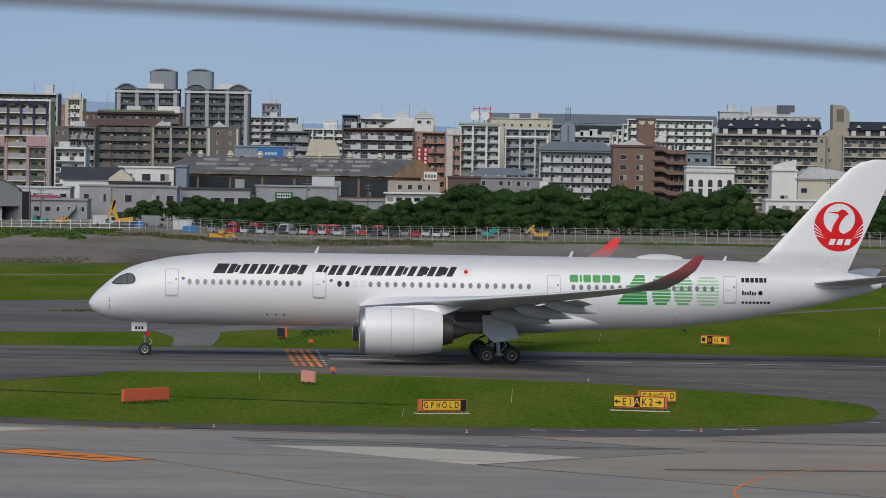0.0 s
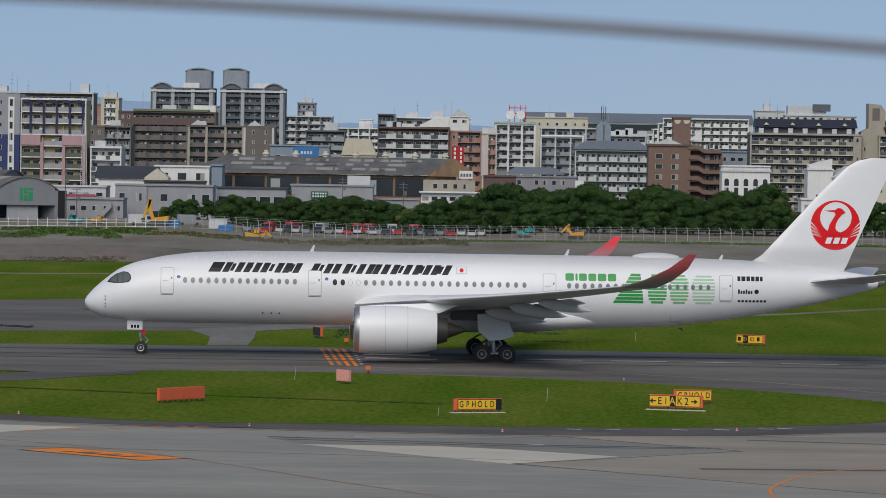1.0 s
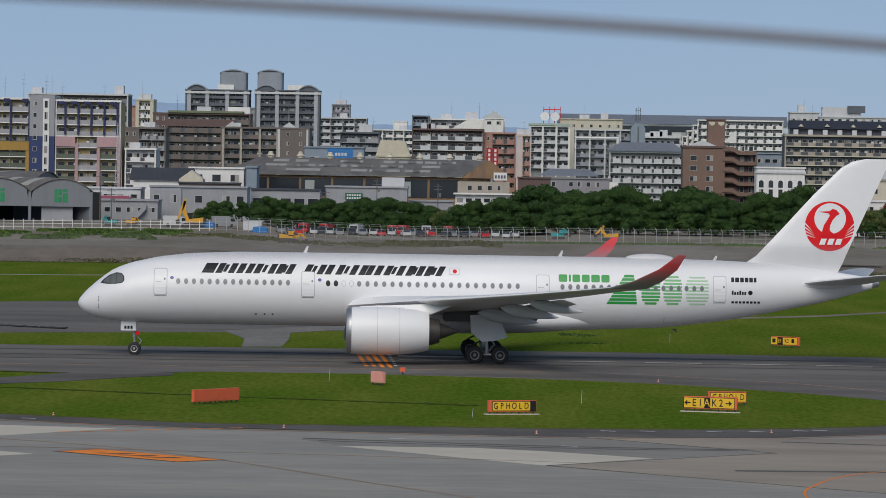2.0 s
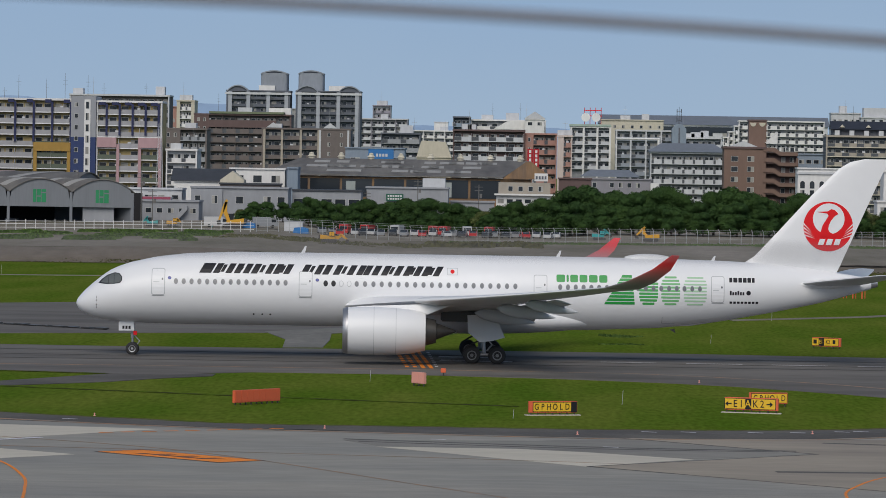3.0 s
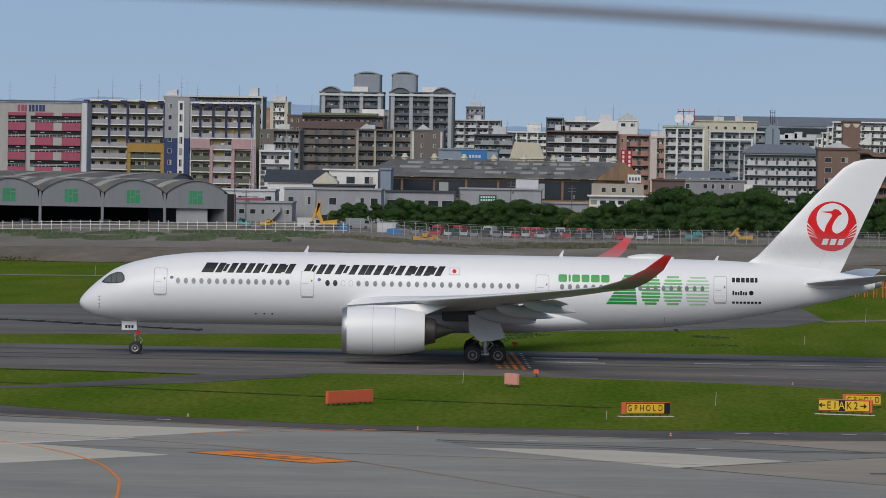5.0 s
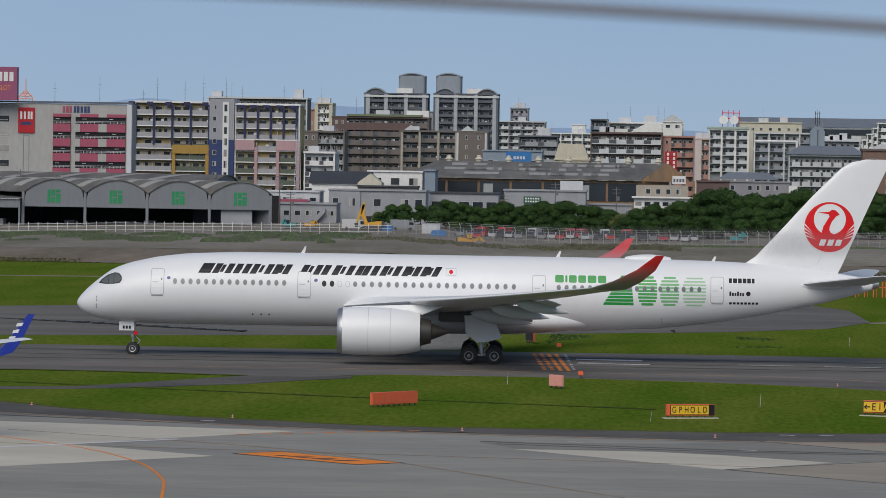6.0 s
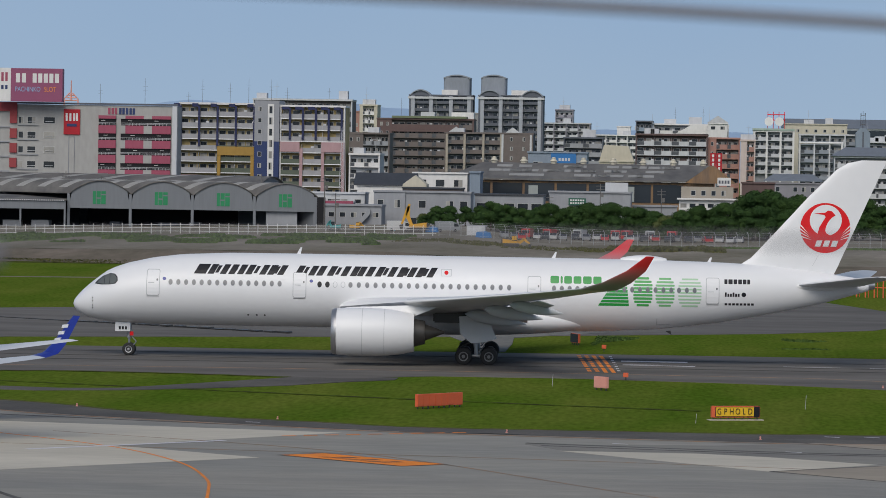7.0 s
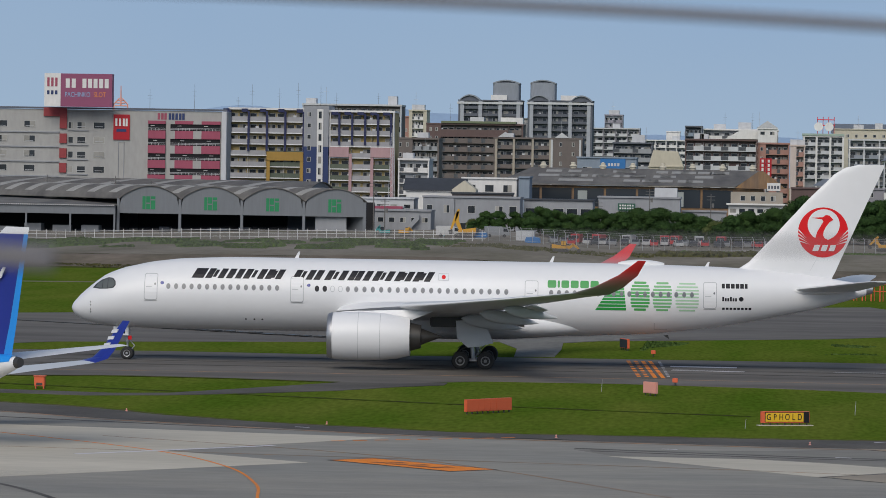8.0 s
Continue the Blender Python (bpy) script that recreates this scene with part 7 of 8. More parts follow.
def build_markings():
    # surface patches of the apron
    sheet("concrete_patch", [(-9.8, 216.8), (1.9, 205.3), (7.9, 211.6), (2.0, 215.4), (-2.0, 217.0)], 0.056, CONCRETE, "pale concrete patch in the apron", thick=0.008)
    sheet("tan_apron", [(4.0, 227.3), (15.1, 217.1), (2.4, 205.6), (8.1, 200.0), (22.0, 188.5), (60, 165), (120, 150), (120, 235), (60, 238), (27, 231), (12, 228)], 0.054, TAN_CONCRETE, "tan stained concrete apron", thick=0.008)
    sheet("concrete_patch", [(-80, 225), (-47.6, 232), (-36.0, 230), (-23.3, 227.6), (-34.8, 213.7), (-25.7, 207.2), (-39.8, 193.3), (-80, 170)], 0.055, CONCRETE, "pale concrete taxi lane in the apron", thick=0.008)
    sheet("dark_shoulder", [(-120, 262), (-60, 250.5), (-50.3, 244.4), (-43.9, 239.8), (-38, 236.8), (-28.7, 232.8), (-20.3, 229.8), (-9.3, 228.3), (0.2, 227.2), (7.4, 227.4), (15.9, 229.4), (21.2, 233), (27.3, 235.3), (60, 240), (120, 240), (120, 243), (60, 243.5), (33, 247), (27.8, 248.5), (25.9, 244.6), (23.9, 242.0), (18.3, 238.1), (11.1, 235.4), (4.2, 234.3), (0.2, 233.8), (-9.8, 233.7), (-16.6, 233.3), (-20.7, 234.0), (-25.6, 236.2), (-31.2, 238.5), (-39.2, 243.7), (-43.6, 248.1), (-47.9, 251.1), (-52, 253.1), (-60, 257.5), (-120, 269)], 0.057, ASPHALT_DARK, "dark asphalt shoulder beside the grass", thick=0.008)
    sheet("dark_asphalt_patch", [(-12, 221.5), (-1, 223.6), (4.0, 226.6), (15.0, 217.3), (8.2, 212.0), (2.2, 215.8), (-2.2, 217.5), (-9.6, 217.3)], 0.053, APRON_PATCH, "darker asphalt repair in the apron", thick=0.008)
    for pts in (((4.0, 227.3), (15.1, 217.1)), ((15.1, 217.1), (2.0, 205.3)), ((2.0, 205.3), (22, 188.6))):
        ribbon("apron_joint", pts, 0.16, 0.063, TYRE_MARK, "dark sealed joint in the apron", "joint")
    # a grass wedge of pavement by the taxiway, and the drain line
    sheet("old_taxilane", [(-80, 275), (-55.3, 268), (-46.9, 266.2), (-43.1, 267.7), (-39.9, 273.2), (-36.6, 278.9), (-32.4, 286.5), (-25.2, 287.5), (-25.2, 284.6), (-28.4, 280.9), (-31.9, 275.1), (-37.3, 269.5), (-42.7, 265.3), (-48.3, 263), (-54.5, 264.1), (-80, 268)], 0.038, ASPHALT_DARK, "narrow worn asphalt lane between grass strips")
    ribbon("grass_edge", ((-60, 258.3), (-52, 253.3), (-47.9, 251.3), (-43.6, 248.3), (-39.2, 243.9), (-31.2, 238.7), (-25.6, 236.4), (-20.7, 234.2), (-16.6, 233.5), (-9.8, 233.9), (0.2, 234.0), (4.2, 234.5), (11.1, 235.6), (18.3, 238.3), (23.9, 242.2), (25.9, 244.8), (27.7, 248.6)), 0.8, 0.061, EDGE_DIRT, "bare earthy edge of the grass island", "earth")
    ribbon("grass_edge", ((-58.8, 285.2), (-50.8, 287.7), (-42, 287.3), (-33.2, 285.5)), 0.8, 0.046, EDGE_DIRT, "bare earthy edge of the grass strip", "earth")
    ribbon("drain_line", ((-60, 276.5), (-30.4, 265.0), (-18.4, 260.6), (-2.2, 255.6)), 0.8, 0.03, DIRT_DARK, "dark drain cut in the grass", "drain")
    # orange lines
    ribbon("edge_line", ((-80, 261), (-50.3, 243.8), (-43.9, 239.1), (-38, 236.2), (-28.7, 232.1), (-20, 229.1), (-9.3, 227.6), (0.2, 226.5), (7.4, 226.7), (15.9, 228.7), (21.2, 232.3), (27.3, 234.6), (60, 239)), 0.4, 0.066, ORANGE_OLD, "worn orange apron edge line")
    ribbon("taxi_line", ((-80, 292), (-29.4, 297.5), (0.1, 298.2), (9.6, 296.6), (20.0, 288.9), (25.7, 281.8), (31.6, 272.5), (60, 240)), 0.35, 0.046, ORANGE_OLD, "worn orange taxiway line")
    ribbon("taxi_line", ((-24.6, 178), (-25.4, 185.0), (-26.6, 192.8), (-29.6, 203.2), (-35.3, 213.5), (-46.4, 224.9), (-60, 236)), 0.16, 0.064, ORANGE, "bright orange curved lead-in line")
    ribbon("taxi_line", ((15.2, 180), (14.6, 187.8), (15.3, 194.4), (18.7, 203.6), (27, 211)), 0.15, 0.064, ORANGE, "bright orange curved lead-in line")
    ribbon("taxi_line", ((-40, 224.0), (-21, 212), (-6.1, 191.0), (0, 182)), 0.14, 0.062, ORANGE_OLD, "faint old orange line")
    ribbon("taxi_line", ((-44, 214), (-10, 210), (4, 207.5)), 0.12, 0.0635, ORANGE_OLD, "faint old orange line")
    ribbon("white_line", ((-38.9, 209.4), (-29.2, 219.1)), 0.55, 0.065, WHITE_LINE, "white painted apron line")
    for k in range(9):
        x = -26.4 + 1.2 * k
        ribbon("line_dash", ((x, 223.8 + 0.72 * k), (x + 0.75, 224.25 + 0.72 * k)), 0.28, 0.066, ORANGE, "short orange line dash")
    for x, y in ((-7.0, 223.4), (3.0, 219.8), (-30.0, 235.2), (5.5, 232.9), (7.9, 233.3), (12.0, 233.9), (14.6, 234.6), (17.4, 236.0), (18.6, 236.6), (27.2, 245.0), (30.2, 254), (30.3, 261)):
        ribbon("white_dash", ((x, y - 0.02), (x + 0.9, y - 0.3)), 0.22, 0.067, WHITE_LINE, "short white edge dash")
    # stop bar across the taxiway: two solid and two broken orange lines
    for k in range(4):
        dx = 0.62 * k
        a, b = Vector((-13.25 + dx, 326.8)), Vector((-11.25 + dx, 300.4))
        if k > 1:
            ribbon("stop_line", (tuple(a), tuple(b)), 0.32, 0.048, ORANGE, "solid orange stop line")
        else:
            for i in range(9):
                p, q = a.lerp(b, i / 9), a.lerp(b, (i + 0.6) / 9)
                ribbon("stop_dash", (tuple(p), tuple(q)), 0.32, 0.048, ORANGE, "broken orange stop line")
    for i in range(8):
        p, q = Vector((-10.55, 326)).lerp(Vector((-8.95, 300.8)), i / 8), Vector((-10.55, 326)).lerp(Vector((-8.95, 300.8)), (i + 0.35) / 8)
        ribbon("white_dash", (tuple(p), tuple(q)), 0.25, 0.048, WHITE_LINE, "short white dash by the stop bar")
    ribbon("white_bar", ((-9.4, 318.6), (-3.9, 318.6)), 1.5, 0.049, WHITE_LINE, "white bar on the taxiway")
    ribbon("white_bar", ((-9.1, 313.0), (-3.2, 312.6)), 1.4, 0.049, WHITE_LINE, "white bar on the taxiway")
    for k in range(14):
        ribbon("white_dash", ((4 + 7 * k, 314.8), (8.6 + 7 * k, 314.8)), 0.22, 0.047, WHITE_LINE, "thin white taxiway dash")
    # tyre marks
    for pts, w in ((((-60, 198), (-44, 190), (-36, 178)), 0.5), (((-60, 194), (-46, 187), (-39, 176)), 0.5), (((-60, 201), (-42, 192.5), (-33.5, 179)), 0.35), (((-12, 222.4), (2, 219.5), (14, 219.2)), 0.5), (((-11, 220.6), (2, 218.2), (13, 218.4)), 0.4),
                   (((-60, 304.5), (-20, 307.2), (40, 309.5)), 0.8), (((-60, 318.5), (-20, 320.5), (40, 322)), 0.7), (((-60, 311), (-20, 312.5), (60, 314.2)), 0.5), (((-20, 229.4), (2, 229.9), (24, 237.2)), 0.5), (((-50, 239), (-30, 232.5), (-12, 228.9)), 0.4), (((16, 226), (30, 224), (50, 226)), 0.6), (((12, 204), (28, 206), (50, 212)), 0.8)):
        ribbon("tyre_mark", pts, w, 0.0615, TYRE_MARK, "dark rubber tyre mark on the asphalt", "stain")
    # slanted orange panel with a dark unreadable mark
    sheet("panel_border", [(-22.6, 211.3), (-15.2, 205.3), (-17.6, 203.25), (-24.95, 209.2)], 0.0665, BLACK_PAINT, "thin dark border of the orange panel", "marking", thick=0.004)
    sheet("orange_panel", [(-22.55, 211.1), (-15.4, 205.3), (-17.6, 203.4), (-24.7, 209.2)], 0.068, ORANGE, "orange painted panel on the apron", "marking", thick=0.006)
    a, u, v = Vector((-24.7, 209.2)), Vector((9.3, -3.9)) / 10, Vector((2.15, 1.9))
    u = (Vector((-17.6, 203.4)) - a) / 10
    for i in range(6):
        lo, hi = (0.30, 0.72) if i % 2 else (0.25, 0.42)
        c = [a + u * (2.2 + i * 0.95) + v * lo, a + u * (2.2 + i * 0.95 + 0.55) + v * lo, a + u * (2.2 + i * 0.95 + 0.9) + v * hi, a + u * (2.2 + i * 0.95 + 0.3) + v * hi]
        sheet("panel_bar", [tuple(q) for q in c], 0.073, BLACK_PAINT, "plain black bar in the orange panel", "marking", thick=0.003)


TYRE_MARK = mat("rubber_stain", (0.085, 0.08, 0.076), 0.85, vary=0.2, scale=3.0, fine=2.0, second=(0.12, 0.115, 0.11), spread=0.3, spec=0.1)
DIRT_DARK = mat("dark_drain_earth", (0.05, 0.055, 0.025), 0.95, vary=0.3, scale=1.2, fine=2.0, second=(0.075, 0.12, 0.014), spread=0.25, spec=0.0)


def sign_board(label, x0, y0, x1, y1, high, lift, face, side, words=(), slab=False):
    """A boxed field sign on stubby legs and a pale slab."""
    long = math.hypot(x1 - x0, y1 - y0)
    ob = thing("field_sign", label, "sign", (x0, y0, 0), math.degrees(math.atan2(y1 - y0, x1 - x0)), group="signs on the field")
    bm = bmesh.new()
    bm_box(bm, 0, long, -0.12, 0.12, lift, lift + high, 0.02)
    part("case", bm, side, ob)
    if slab:
        box("base_slab", ob, CONCRETE, -0.2, long + 0.2, -0.30, 0.25, 0.0, 0.05)
    count = max(3, int(long / 0.45))
    for k in range(count):
        x = 0.15 + (long - 0.3) * k / (count - 1)
        bm = bmesh.new()
        bm_tube(bm, (x, 0, 0.0), (x, 0, lift), 0.05, n=8)
        part("leg", bm, DARK_METAL, ob)
    for k, (a, b, m) in enumerate(face):
        trim = 0.05 if k == 0 else 0.085
        box("face", ob, m, a * long, b * long, -0.132 - 0.012 * (k > 0), -0.121 - 0.0115 * (k > 0), lift + trim, lift + high - trim)
    for text, where, size, m in words:
        letters(text, size, m, ob, (where * long, -0.158, lift + high * 0.48), wide=0.85, thick=0.006)
    return ob


def build_signs():
    S = sign_board
    s = S("yellow sign with black letters on the grass", -1.45, 246.9, 1.65, 247.9, 0.74, 0.18, ((0.075, 0.885, BLACK), (0.09, 0.87, SIGN_YELLOW)), SIGN_ORANGE, slab=True)
    s["label"] = "yellow sign reading GPHOLD with an orange end"
    box("face_end", s, BLACK, 2.85, 3.22, -0.156, -0.121, 0.20, 0.90)
    for i, c in enumerate("GPHOLD"):
        letters(c, 0.56, BLACK, s, (0.50 + 0.415 * i, -0.165, 0.55), wide=0.74, thick=0.006)
    s = S("yellow sign reading GPHOLD with an orange end", 13.4, 260.6, 16.0, 260.9, 0.76, 0.18, ((0.05, 0.99, BLACK), (0.06, 0.98, SIGN_YELLOW)), SIGN_ORANGE)
    for i, c in enumerate("GPHOLD"):
        letters(c, 0.56, BLACK, s, (0.42 + 0.38 * i, -0.165, 0.56), wide=0.74, thick=0.006)
    s = S("yellow sign reading E1, A and K2 with arrows", 11.45, 253.6, 14.95, 252.9, 0.82, 0.2, ((0.0, 0.955, BLACK), (0.012, 0.385, SIGN_YELLOW), (0.50, 0.945, SIGN_YELLOW)), SIGN_ORANGE, slab=True)
    for c, x, m, k in (("E", 0.72, BLACK, 0.68), ("1", 1.12, BLACK, 0.68), ("A", 1.56, SIGN_YELLOW, 0.72), ("K", 2.05, BLACK, 0.68), ("2", 2.5, BLACK, 0.68)):
        letters(c, k, m, s, (x, -0.165, 0.60), wide=0.85, thick=0.006)
    for x, d in ((0.28, -1), (3.0, 1)):
        bm = bmesh.new()
        bm_prism(bm, [(x - 0.2 * d, 0.575), (x - 0.2 * d, 0.645), (x + 0.2 * d, 0.645), (x + 0.2 * d, 0.575)], -0.168, -0.155)
        bm_prism(bm, [(x + 0.02 * d, 0.78), (x + 0.22 * d, 0.61), (x + 0.02 * d, 0.44), (x + 0.02 * d, 0.53), (x + 0.11 * d, 0.61), (x + 0.02 * d, 0.69)], -0.172, -0.169)
        part("arrow", bm, BLACK, s)
    s = S("long orange sign seen from behind", -20.85, 251.6, -18.1, 255.0, 0.82, 0.16, (), SIGN_ORANGE)
    for k in range(6):
        box("back_panel", s, SIGN_ORANGE, 0.03 + 0.57 * k, 0.56 + 0.57 * k, -0.135, -0.121, 0.22, 0.92)
    s = S("faded orange sign seen from behind", -10.05, 277.6, -9.1, 276.6, 0.82, 0.18, (), SIGN_PINK)
    for k in range(2):
        box("back_panel", s, SIGN_PINK, 0.04 + 0.66 * k, 0.66 + 0.66 * k, -0.135, -0.121, 0.24, 0.95)
    s = S("small yellow sign with an orange end", 23.4, 346.2, 25.9, 345.2, 0.80, 0.2, ((0.0, 0.93, BLACK), (0.01, 0.23, SIGN_YELLOW), (0.42, 0.92, SIGN_YELLOW)), SIGN_ORANGE)
    for c, x, m in (("E1", 0.85, SIGN_YELLOW), ("K2", 1.5, BLACK)):
        letters(c, 0.5, m, s, (x, -0.165, 0.6), wide=0.7, thick=0.006)
    box("face_bar", s, BLACK, 0.15, 0.45, -0.16, -0.151, 0.45, 0.8)
    box("face_bar", s, BLACK, 1.95, 2.2, -0.16, -0.151, 0.45, 0.8)
    s = S("small orange sign edge beyond the taxiway", -14.75, 347.6, -14.0, 345.6, 0.85, 0.2, ((0.0, 1.0, BLACK),), SIGN_ORANGE)
    b = thing("equipment_box", "orange equipment box on short legs in the grass", "box", (-53.2, 270.0, 0))
    box("cabinet", b, SIGN_ORANGE, 0, 0.75, -0.25, 0.25, 0.18, 0.85, 0.03)
    box("lid", b, SIGN_ORANGE, -0.05, 0.8, -0.3, 0.3, 0.86, 0.93, 0.01)
    box("vent", b, DARK_METAL, 0.15, 0.6, -0.27, -0.251, 0.24, 0.42)
    for x in (0.06, 0.62):
        box("leg", b, SIGN_ORANGE, x, x + 0.08, -0.2, 0.2, 0, 0.179)
    for x, y in ((-11.4, 335.3), (-8.2, 290.7)):
        lamp = thing("edge_marker", "small orange edge marker on a stalk", "marker", (x, y, 0), group="edge markers")
        bm = bmesh.new()
        bm_tube(bm, (0, 0, 0), (0, 0, 0.25), 0.04, n=8)
        part("stalk", bm, DARK_METAL, lamp)
        box("head", lamp, SIGN_ORANGE, -0.2, 0.2, -0.15, 0.15, 0.25, 0.58, 0.03)
    for x, y in ((-13.6, 230.7), (1.6, 229.4), (15.9, 233.7), (-28.4, 238.2), (-42.5, 246.5), (30.4, 257.5), (11.0, 286.5)):
        lamp = thing("edge_light", "small pinkish edge light on the shoulder", "light", (x, y, 0.06), group="edge lights")
        bm = bmesh.new()
        bm_rings(bm, [[(r * math.cos(2 * math.pi * i / 10), r * math.sin(2 * math.pi * i / 10), z) for i in range(10)] for r, z in ((0.09, 0.0), (0.08, 0.03), (0.03, 0.05), (0.03, 0.10), (0.055, 0.11), (0.05, 0.16), (0.02, 0.19))])
        part("lamp_body", bm, SIGN_PINK, lamp)
    for x, y, h in ((4.8, 259.9, 0.95), (-2.4, 243.7, 0.6), (-13.3, 281.0, 0.9), (23.1, 405.9, 1.6), (14.5, 352.0, 0.8), (-43.5, 540, 1.4), (-75, 520, 1.3), (41, 360, 1.2)):
        stake = thing("marker_stake", "thin white marker stake in the grass", "stake", (x, y, 0), group="marker stakes")
        bm = bmesh.new()
        bm_tube(bm, (0, 0, 0), (0.05, 0, h), 0.013, 0.011, n=6)
        part("stick", bm, WHITE_LINE, stake)
    # localiser-like row of orange frames
    row = thing("antenna_row", "row of orange antenna frames", "antenna", (6.5, 497, 0), -28)
    for k in range(30):
        x = 1.25 * k
        bm = bmesh.new()
        bm_tube(bm, (x, 0, 0), (x, 0, 2.3), 0.09, n=6)
        bm_tube(bm, (x, 0.9, 0), (x, 0.9, 2.0), 0.06, n=6)
        part("frame_post", bm, SIGN_ORANGE, row)
    for z in (1.3, 2.2):
        bm = bmesh.new()
        bm_tube(bm, (0, 0, z), (36.4, 0, z), 0.06, n=6)
        part("rail", bm, SIGN_ORANGE, row)
    # dark line of low lights and cable ducts across the far strip
    duct = thing("cable_duct", "dark low cable duct across the asphalt", "duct", (-77.0, 384.1, 0.03), math.degrees(math.atan2(-24.7, 33.0)))
    bm = bmesh.new()
    bm_box(bm, -20, 44, -0.3, 0.3, 0.0, 0.06, 0.02)
    part("cover", bm, BLACK_PAINT, duct)
    r = random.Random(3)
    for k in range(18):
        x = 14 + 1.7 * k
        box("duct_lid", duct, DARK_METAL, x, x + r.uniform(0.6, 1.4), -0.5 + r.uniform(-0.2, 0.2), 0.3, 0.061, 0.09 + 0.1 * r.random())


build_markings()
build_signs()


PALE_WING = mat("pale_wing_paint", (0.58, 0.60, 0.62), 0.4, vary=0.03)


# ---- the other airliner, facing away, and the wires near the camera ----
def build_small_jet():
    jet = thing("parked_airliner", "smaller airliner with a blue tail fin and white wings", "airplane", (-70.5, 237.9, 0), -43)
    bm = bmesh.new()
    prof = ((0.05, 0.1, 2.9), (0.4, 0.6, 2.95), (1.5, 1.2, 3.1), (3.5, 1.7, 3.25), (6, 1.88, 3.3), (24, 1.88, 3.3), (28, 1.75, 3.45), (32, 1.25, 3.95), (35.5, 0.75, 4.5), (37.6, 0.36, 4.85), (37.9, 0.28, 4.9))
    bm_rings(bm, [ring_x(x, 0, z, r, r * 1.06, 32) for x, r, z in prof])
    body = part("fuselage", bm, WHITE, jet, "white fuselage with a blue rear", smooth=True)
    bm = bmesh.new()
    bm_rings(bm, [ring_x(x, 0, z + 0.03, r + 0.012, (r + 0.012) * 1.06, 32)[1:16] for x, r, z in prof[6:10]], close_ends=False)
    bm.faces.ensure_lookup_table()
    part("blue_band", bm, SKYBLUE, jet, "light blue rear fuselage band", smooth=True)
    bm = bmesh.new()
    bm_rings(bm, [ring_x(37.88, 0, 4.9, 0.30, 0.33, 20), ring_x(38.2, 0, 4.92, 0.24, 0.26, 20)])
    part("exhaust", bm, DARK_METAL, jet, "dark tail exhaust", smooth=True)
    def fin_part(name, rows, material, label, thick=0.09):
        bm = bmesh.new()
        bm_rings(bm, [[(x, t, z) for x, t in foil(lead, trail - lead, thick)] for z, lead, trail in rows])
        return part(name, bm, material, jet, label, smooth=True)
    fin_part("fin", ((4.8, 30.5, 36.6), (7.0, 32.3, 37.15), (12.1, 36.0, 38.4)), BLUE, "deep blue tail fin")
    fin_part("rudder", ((5.3, 36.55, 37.35), (7.0, 37.1, 37.75), (12.1, 38.35, 38.75)), SKYBLUE, "light blue rudder", 0.06)
    fin_part("fin_cap", ((12.11, 36.0, 38.75), (12.5, 36.6, 38.85)), WHITE, "white cap of the tail fin")
    for i, (x, z) in enumerate(((33.9, 7.6), (34.6, 8.5), (35.4, 9.4))):
        for s in (-1, 1):
            bm = bmesh.new()
            bm_prism(bm, [(x, z), (x + 1.2, z + 0.2), (x + 1.6, z + 0.8), (x + 1.35, z + 0.8), (x + 1.0, z + 0.42), (x + 0.05, z + 0.25)], s * 0.26 - 0.02, s * 0.26 + 0.02)
            part("fin_mark", bm, WHITE, jet, "plain white mark on the fin")
    for side in (-1, 1):
        rows = ((1.6, 13.5, 7.6, 2.3, 0), (6.0, 17.2, 4.6, 2.75, 0), (15.6, 22.55, 1.7, 3.88, 0))
        def skin(rows, flat=True):
            bm = bmesh.new()
            bm_rings(bm, [[(x, side * (span - t * math.sin(radians(cant))), z + t * math.cos(radians(cant))) for x, t in foil(lead, chord, 0.11)] for span, lead, chord, z, cant in rows])
            return bm
        wing = part("wing", skin(rows), PALE_WING, jet, "pale grey white wing", smooth=True)
        tip = part("winglet", skin(((15.6, 22.55, 1.7, 3.88, 0), (16.3, 23.05, 1.55, 4.13, 40), (16.65, 23.55, 1.35, 4.73, 68), (17.15, 24.95, 0.7, 6.48, 74))), BLUE, wing, "blue upswept winglet", smooth=True)
        bm = bmesh.new()
        for k in range(3):
            bm_prism(bm, [(23.7 + 0.22 * k, 4.85 + 0.42 * k), (24.3 + 0.22 * k, 4.9 + 0.42 * k), (24.4 + 0.22 * k, 5.12 + 0.42 * k), (23.8 + 0.22 * k, 5.05 + 0.42 * k)], side * (16.75 + 0.12 * k) - 0.12, side * (16.75 + 0.12 * k) + 0.12)
        part("winglet_mark", bm, WHITE, wing, "plain white mark on the winglet")
        bm = bmesh.new()
        bm_rings(bm, [[(x, side * span, z + t) for x, t in foil(lead, chord, 0.09)] for span, lead, chord, z in ((0.5, 33.0, 3.6, 4.95), (7.15, 37.5, 1.2, 5.75))])
        part("tailplane", bm, WHITE, jet, "pale tailplane", smooth=True)
        bm = bmesh.new()
        bm_rings(bm, [ring_x(x, side * 4.85, 1.55, r, r, 28) for x, r in ((12.2, 0.80), (12.1, 0.92), (12.8, 1.05), (14.5, 1.05), (15.8, 0.85), (16.4, 0.5), (17.0, 0.15))])
        part("engine", bm, WHITE, jet, smooth=True)
        bm = bmesh.new()
        bm_tube(bm, (19.8, side * 2.86, 0.55), (19.8, side * 2.86, 2.6), 0.14, n=10)
        leg = part("main_leg", bm, METAL, jet)
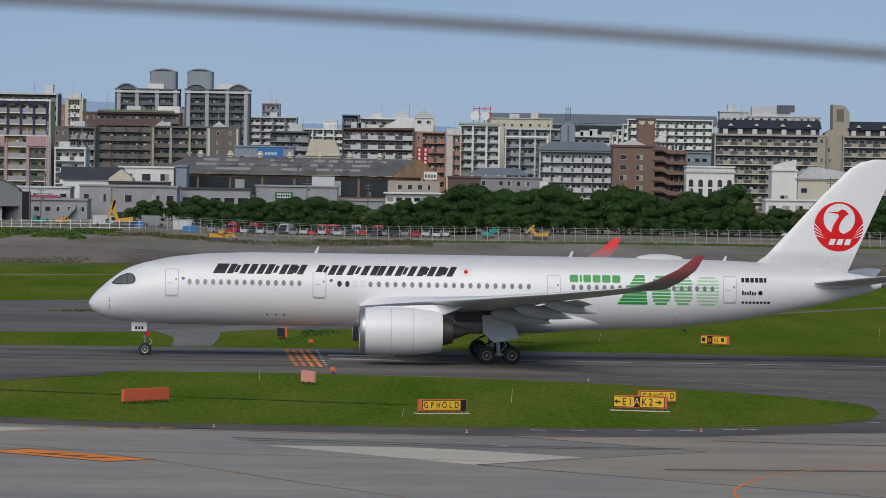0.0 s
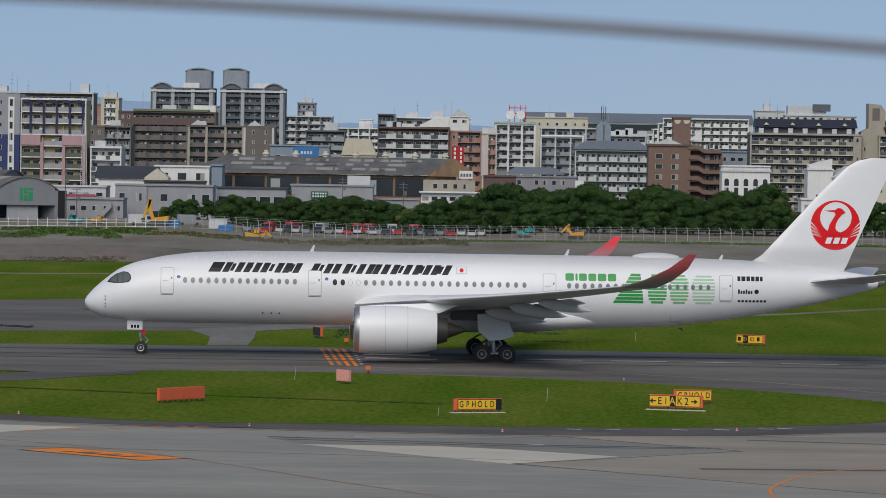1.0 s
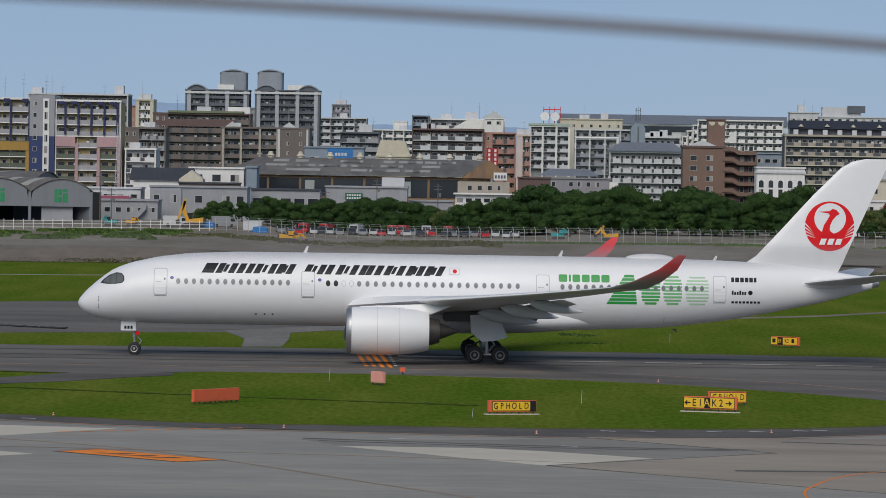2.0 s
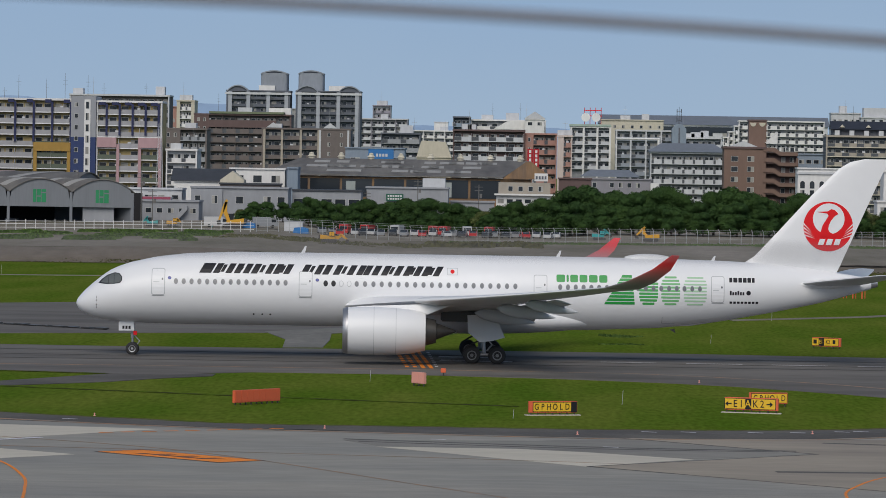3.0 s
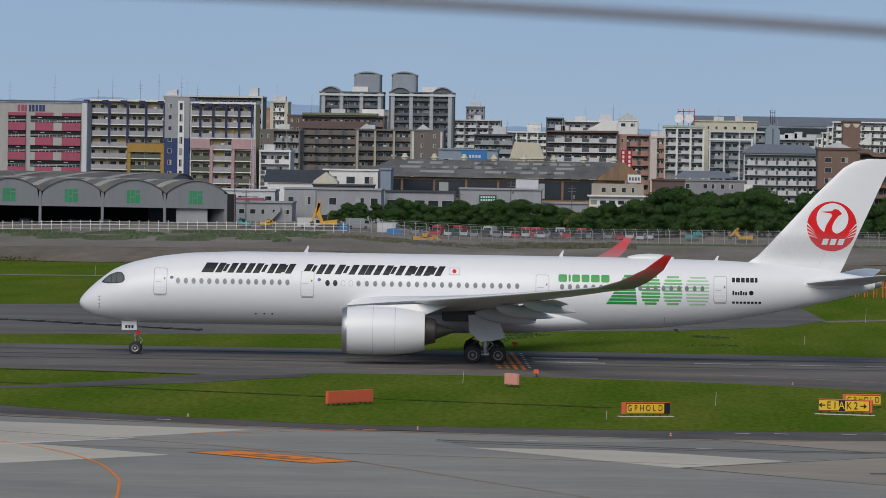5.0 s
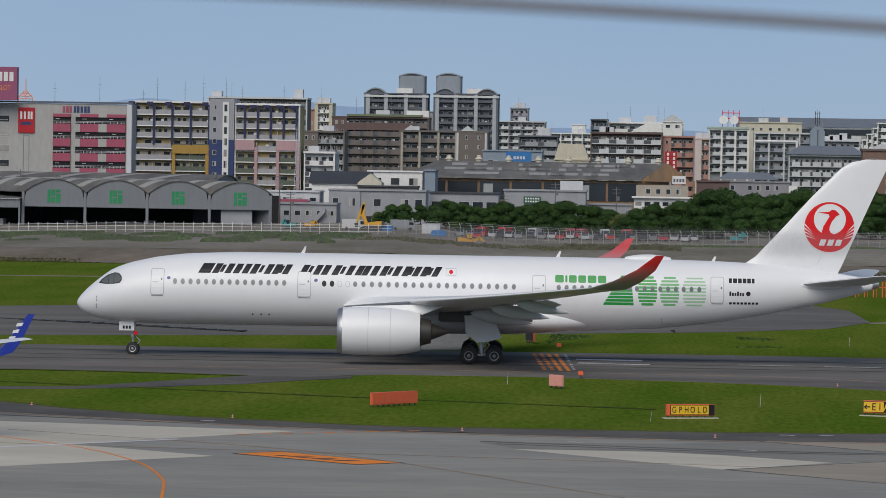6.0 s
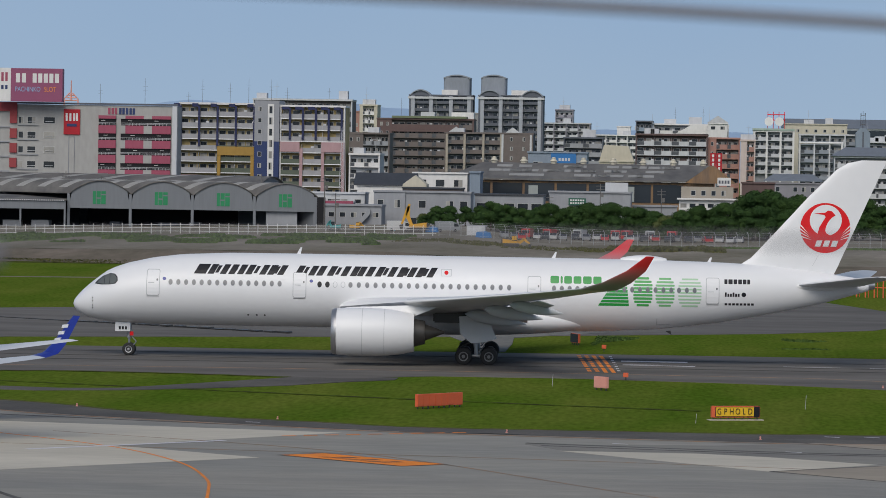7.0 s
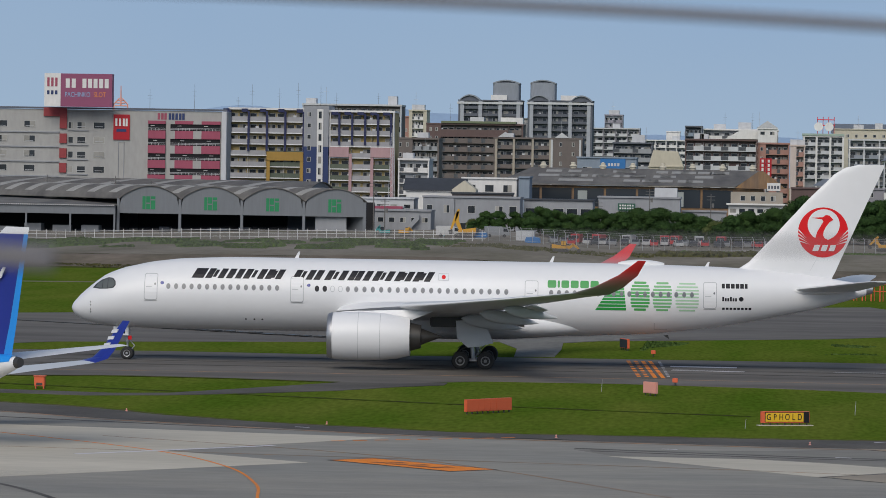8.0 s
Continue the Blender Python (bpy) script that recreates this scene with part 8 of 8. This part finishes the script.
        for d in (-0.4, 0.4):
            bm = bmesh.new()
            bm_tube(bm, (19.8, side * 2.86 + d - 0.18, 0.56), (19.8, side * 2.86 + d + 0.18, 0.56), 0.56, n=22)
            part("tyre", bm, TYRE, leg)
    bm = bmesh.new()
    bm_tube(bm, (4.2, 0, 0.35), (4.2, 0, 2.0), 0.09, n=10)
    leg = part("nose_leg", bm, METAL, jet)
    bm = bmesh.new()
    bm_tube(bm, (4.2, -0.3, 0.35), (4.2, 0.3, 0.35), 0.35, n=18)
    part("tyre", bm, TYRE, leg)


def build_wires():
    """Slack wires strung across in front of the deck."""
    for label, y, height, slope, arch, r in (("blurred grey wire strung in front of the deck", 4.0, 16.3551, -0.047, -0.019, 0.0062),
                                             ("thin blurred grey wire below the view", 2.6, 15.978, 0.004, 0.0, 0.0010),
                                             ("very blurred grey wire across the view", 2.5, 16.149, 0.0, -0.03, 0.0022)):
        bm = bmesh.new()
        pts = [Vector((x, y, height + slope * x + arch * x * x)) for x in [-1.3 + 0.11 * i for i in range(25)]]
        bm_rings(bm, [[(p.x, p.y + r * math.cos(2 * math.pi * k / 10), p.z + r * math.sin(2 * math.pi * k / 10)) for k in range(10)] for p in pts])
        wire = tagged(part("wire", bm, WIRE, smooth=True), label, "wire")
        for q in (pts[0], pts[-1]):
            bm = bmesh.new()
            bm_tube(bm, (q.x, q.y, 12.0), (q.x, q.y, q.z + 0.02), 0.02, n=10)
            part("stay", bm, STEEL, wire)
    rod = tagged(part("rail_end", (lambda m: (bm_tube(m, (-1.2, 3.0, 16.138), (-0.578, 3.0, 16.118), 0.0085, n=10), m)[1])(bmesh.new()), WIRE), "blurred grey rail end near the camera", "rail")
    bm = bmesh.new()
    bm_tube(bm, (-1.2, 3.0, 12.0), (-1.2, 3.0, 16.15), 0.02, n=10)
    part("stay", bm, STEEL, rod)
    deck = thing("viewing_deck", "concrete viewing deck under the camera", "deck", (0, 0, 0))
    box("slab", deck, CONCRETE, -8, 8, -8, 6, 11.6, 12.0)
    box("front_wall", deck, CONCRETE, -8, 8, 5.7, 6.0, 0.05, 11.6)
    for x in (-7.6, 7.2):
        box("pier", deck, CONCRETE, x, x + 0.4, -7.8, -7.4, 0.05, 11.6)


build_small_jet()
build_wires()


# ---- what moves ----
ROLL = ((0.0, 0.0), (0.5, 1.63), (1.0, 3.255), (1.5, 4.90), (3.0, 10.12), (3.5, 11.90), (4.0, 13.74), (4.5, 15.63), (6.0, 21.42), (6.5, 23.42), (7.0, 25.46), (7.5, 27.56), (8.0, 29.69))
HEADING = 2.88


def motions():
    a = radians(HEADING)
    def gone(t):
        return float(np.interp(t, *zip(*ROLL)))
    walk(airliner, [(t, pose(-28.914 - s * math.cos(a), 314.0 - s * math.sin(a), 0.0, 0, 0, HEADING)) for t, s in ROLL])
    for ob, r, at in WHEELS:
        walk(ob, [(i / 10, pose(*at, 0, -math.degrees(gone(i / 10) / r), 0)) for i in range(81)])


motions()
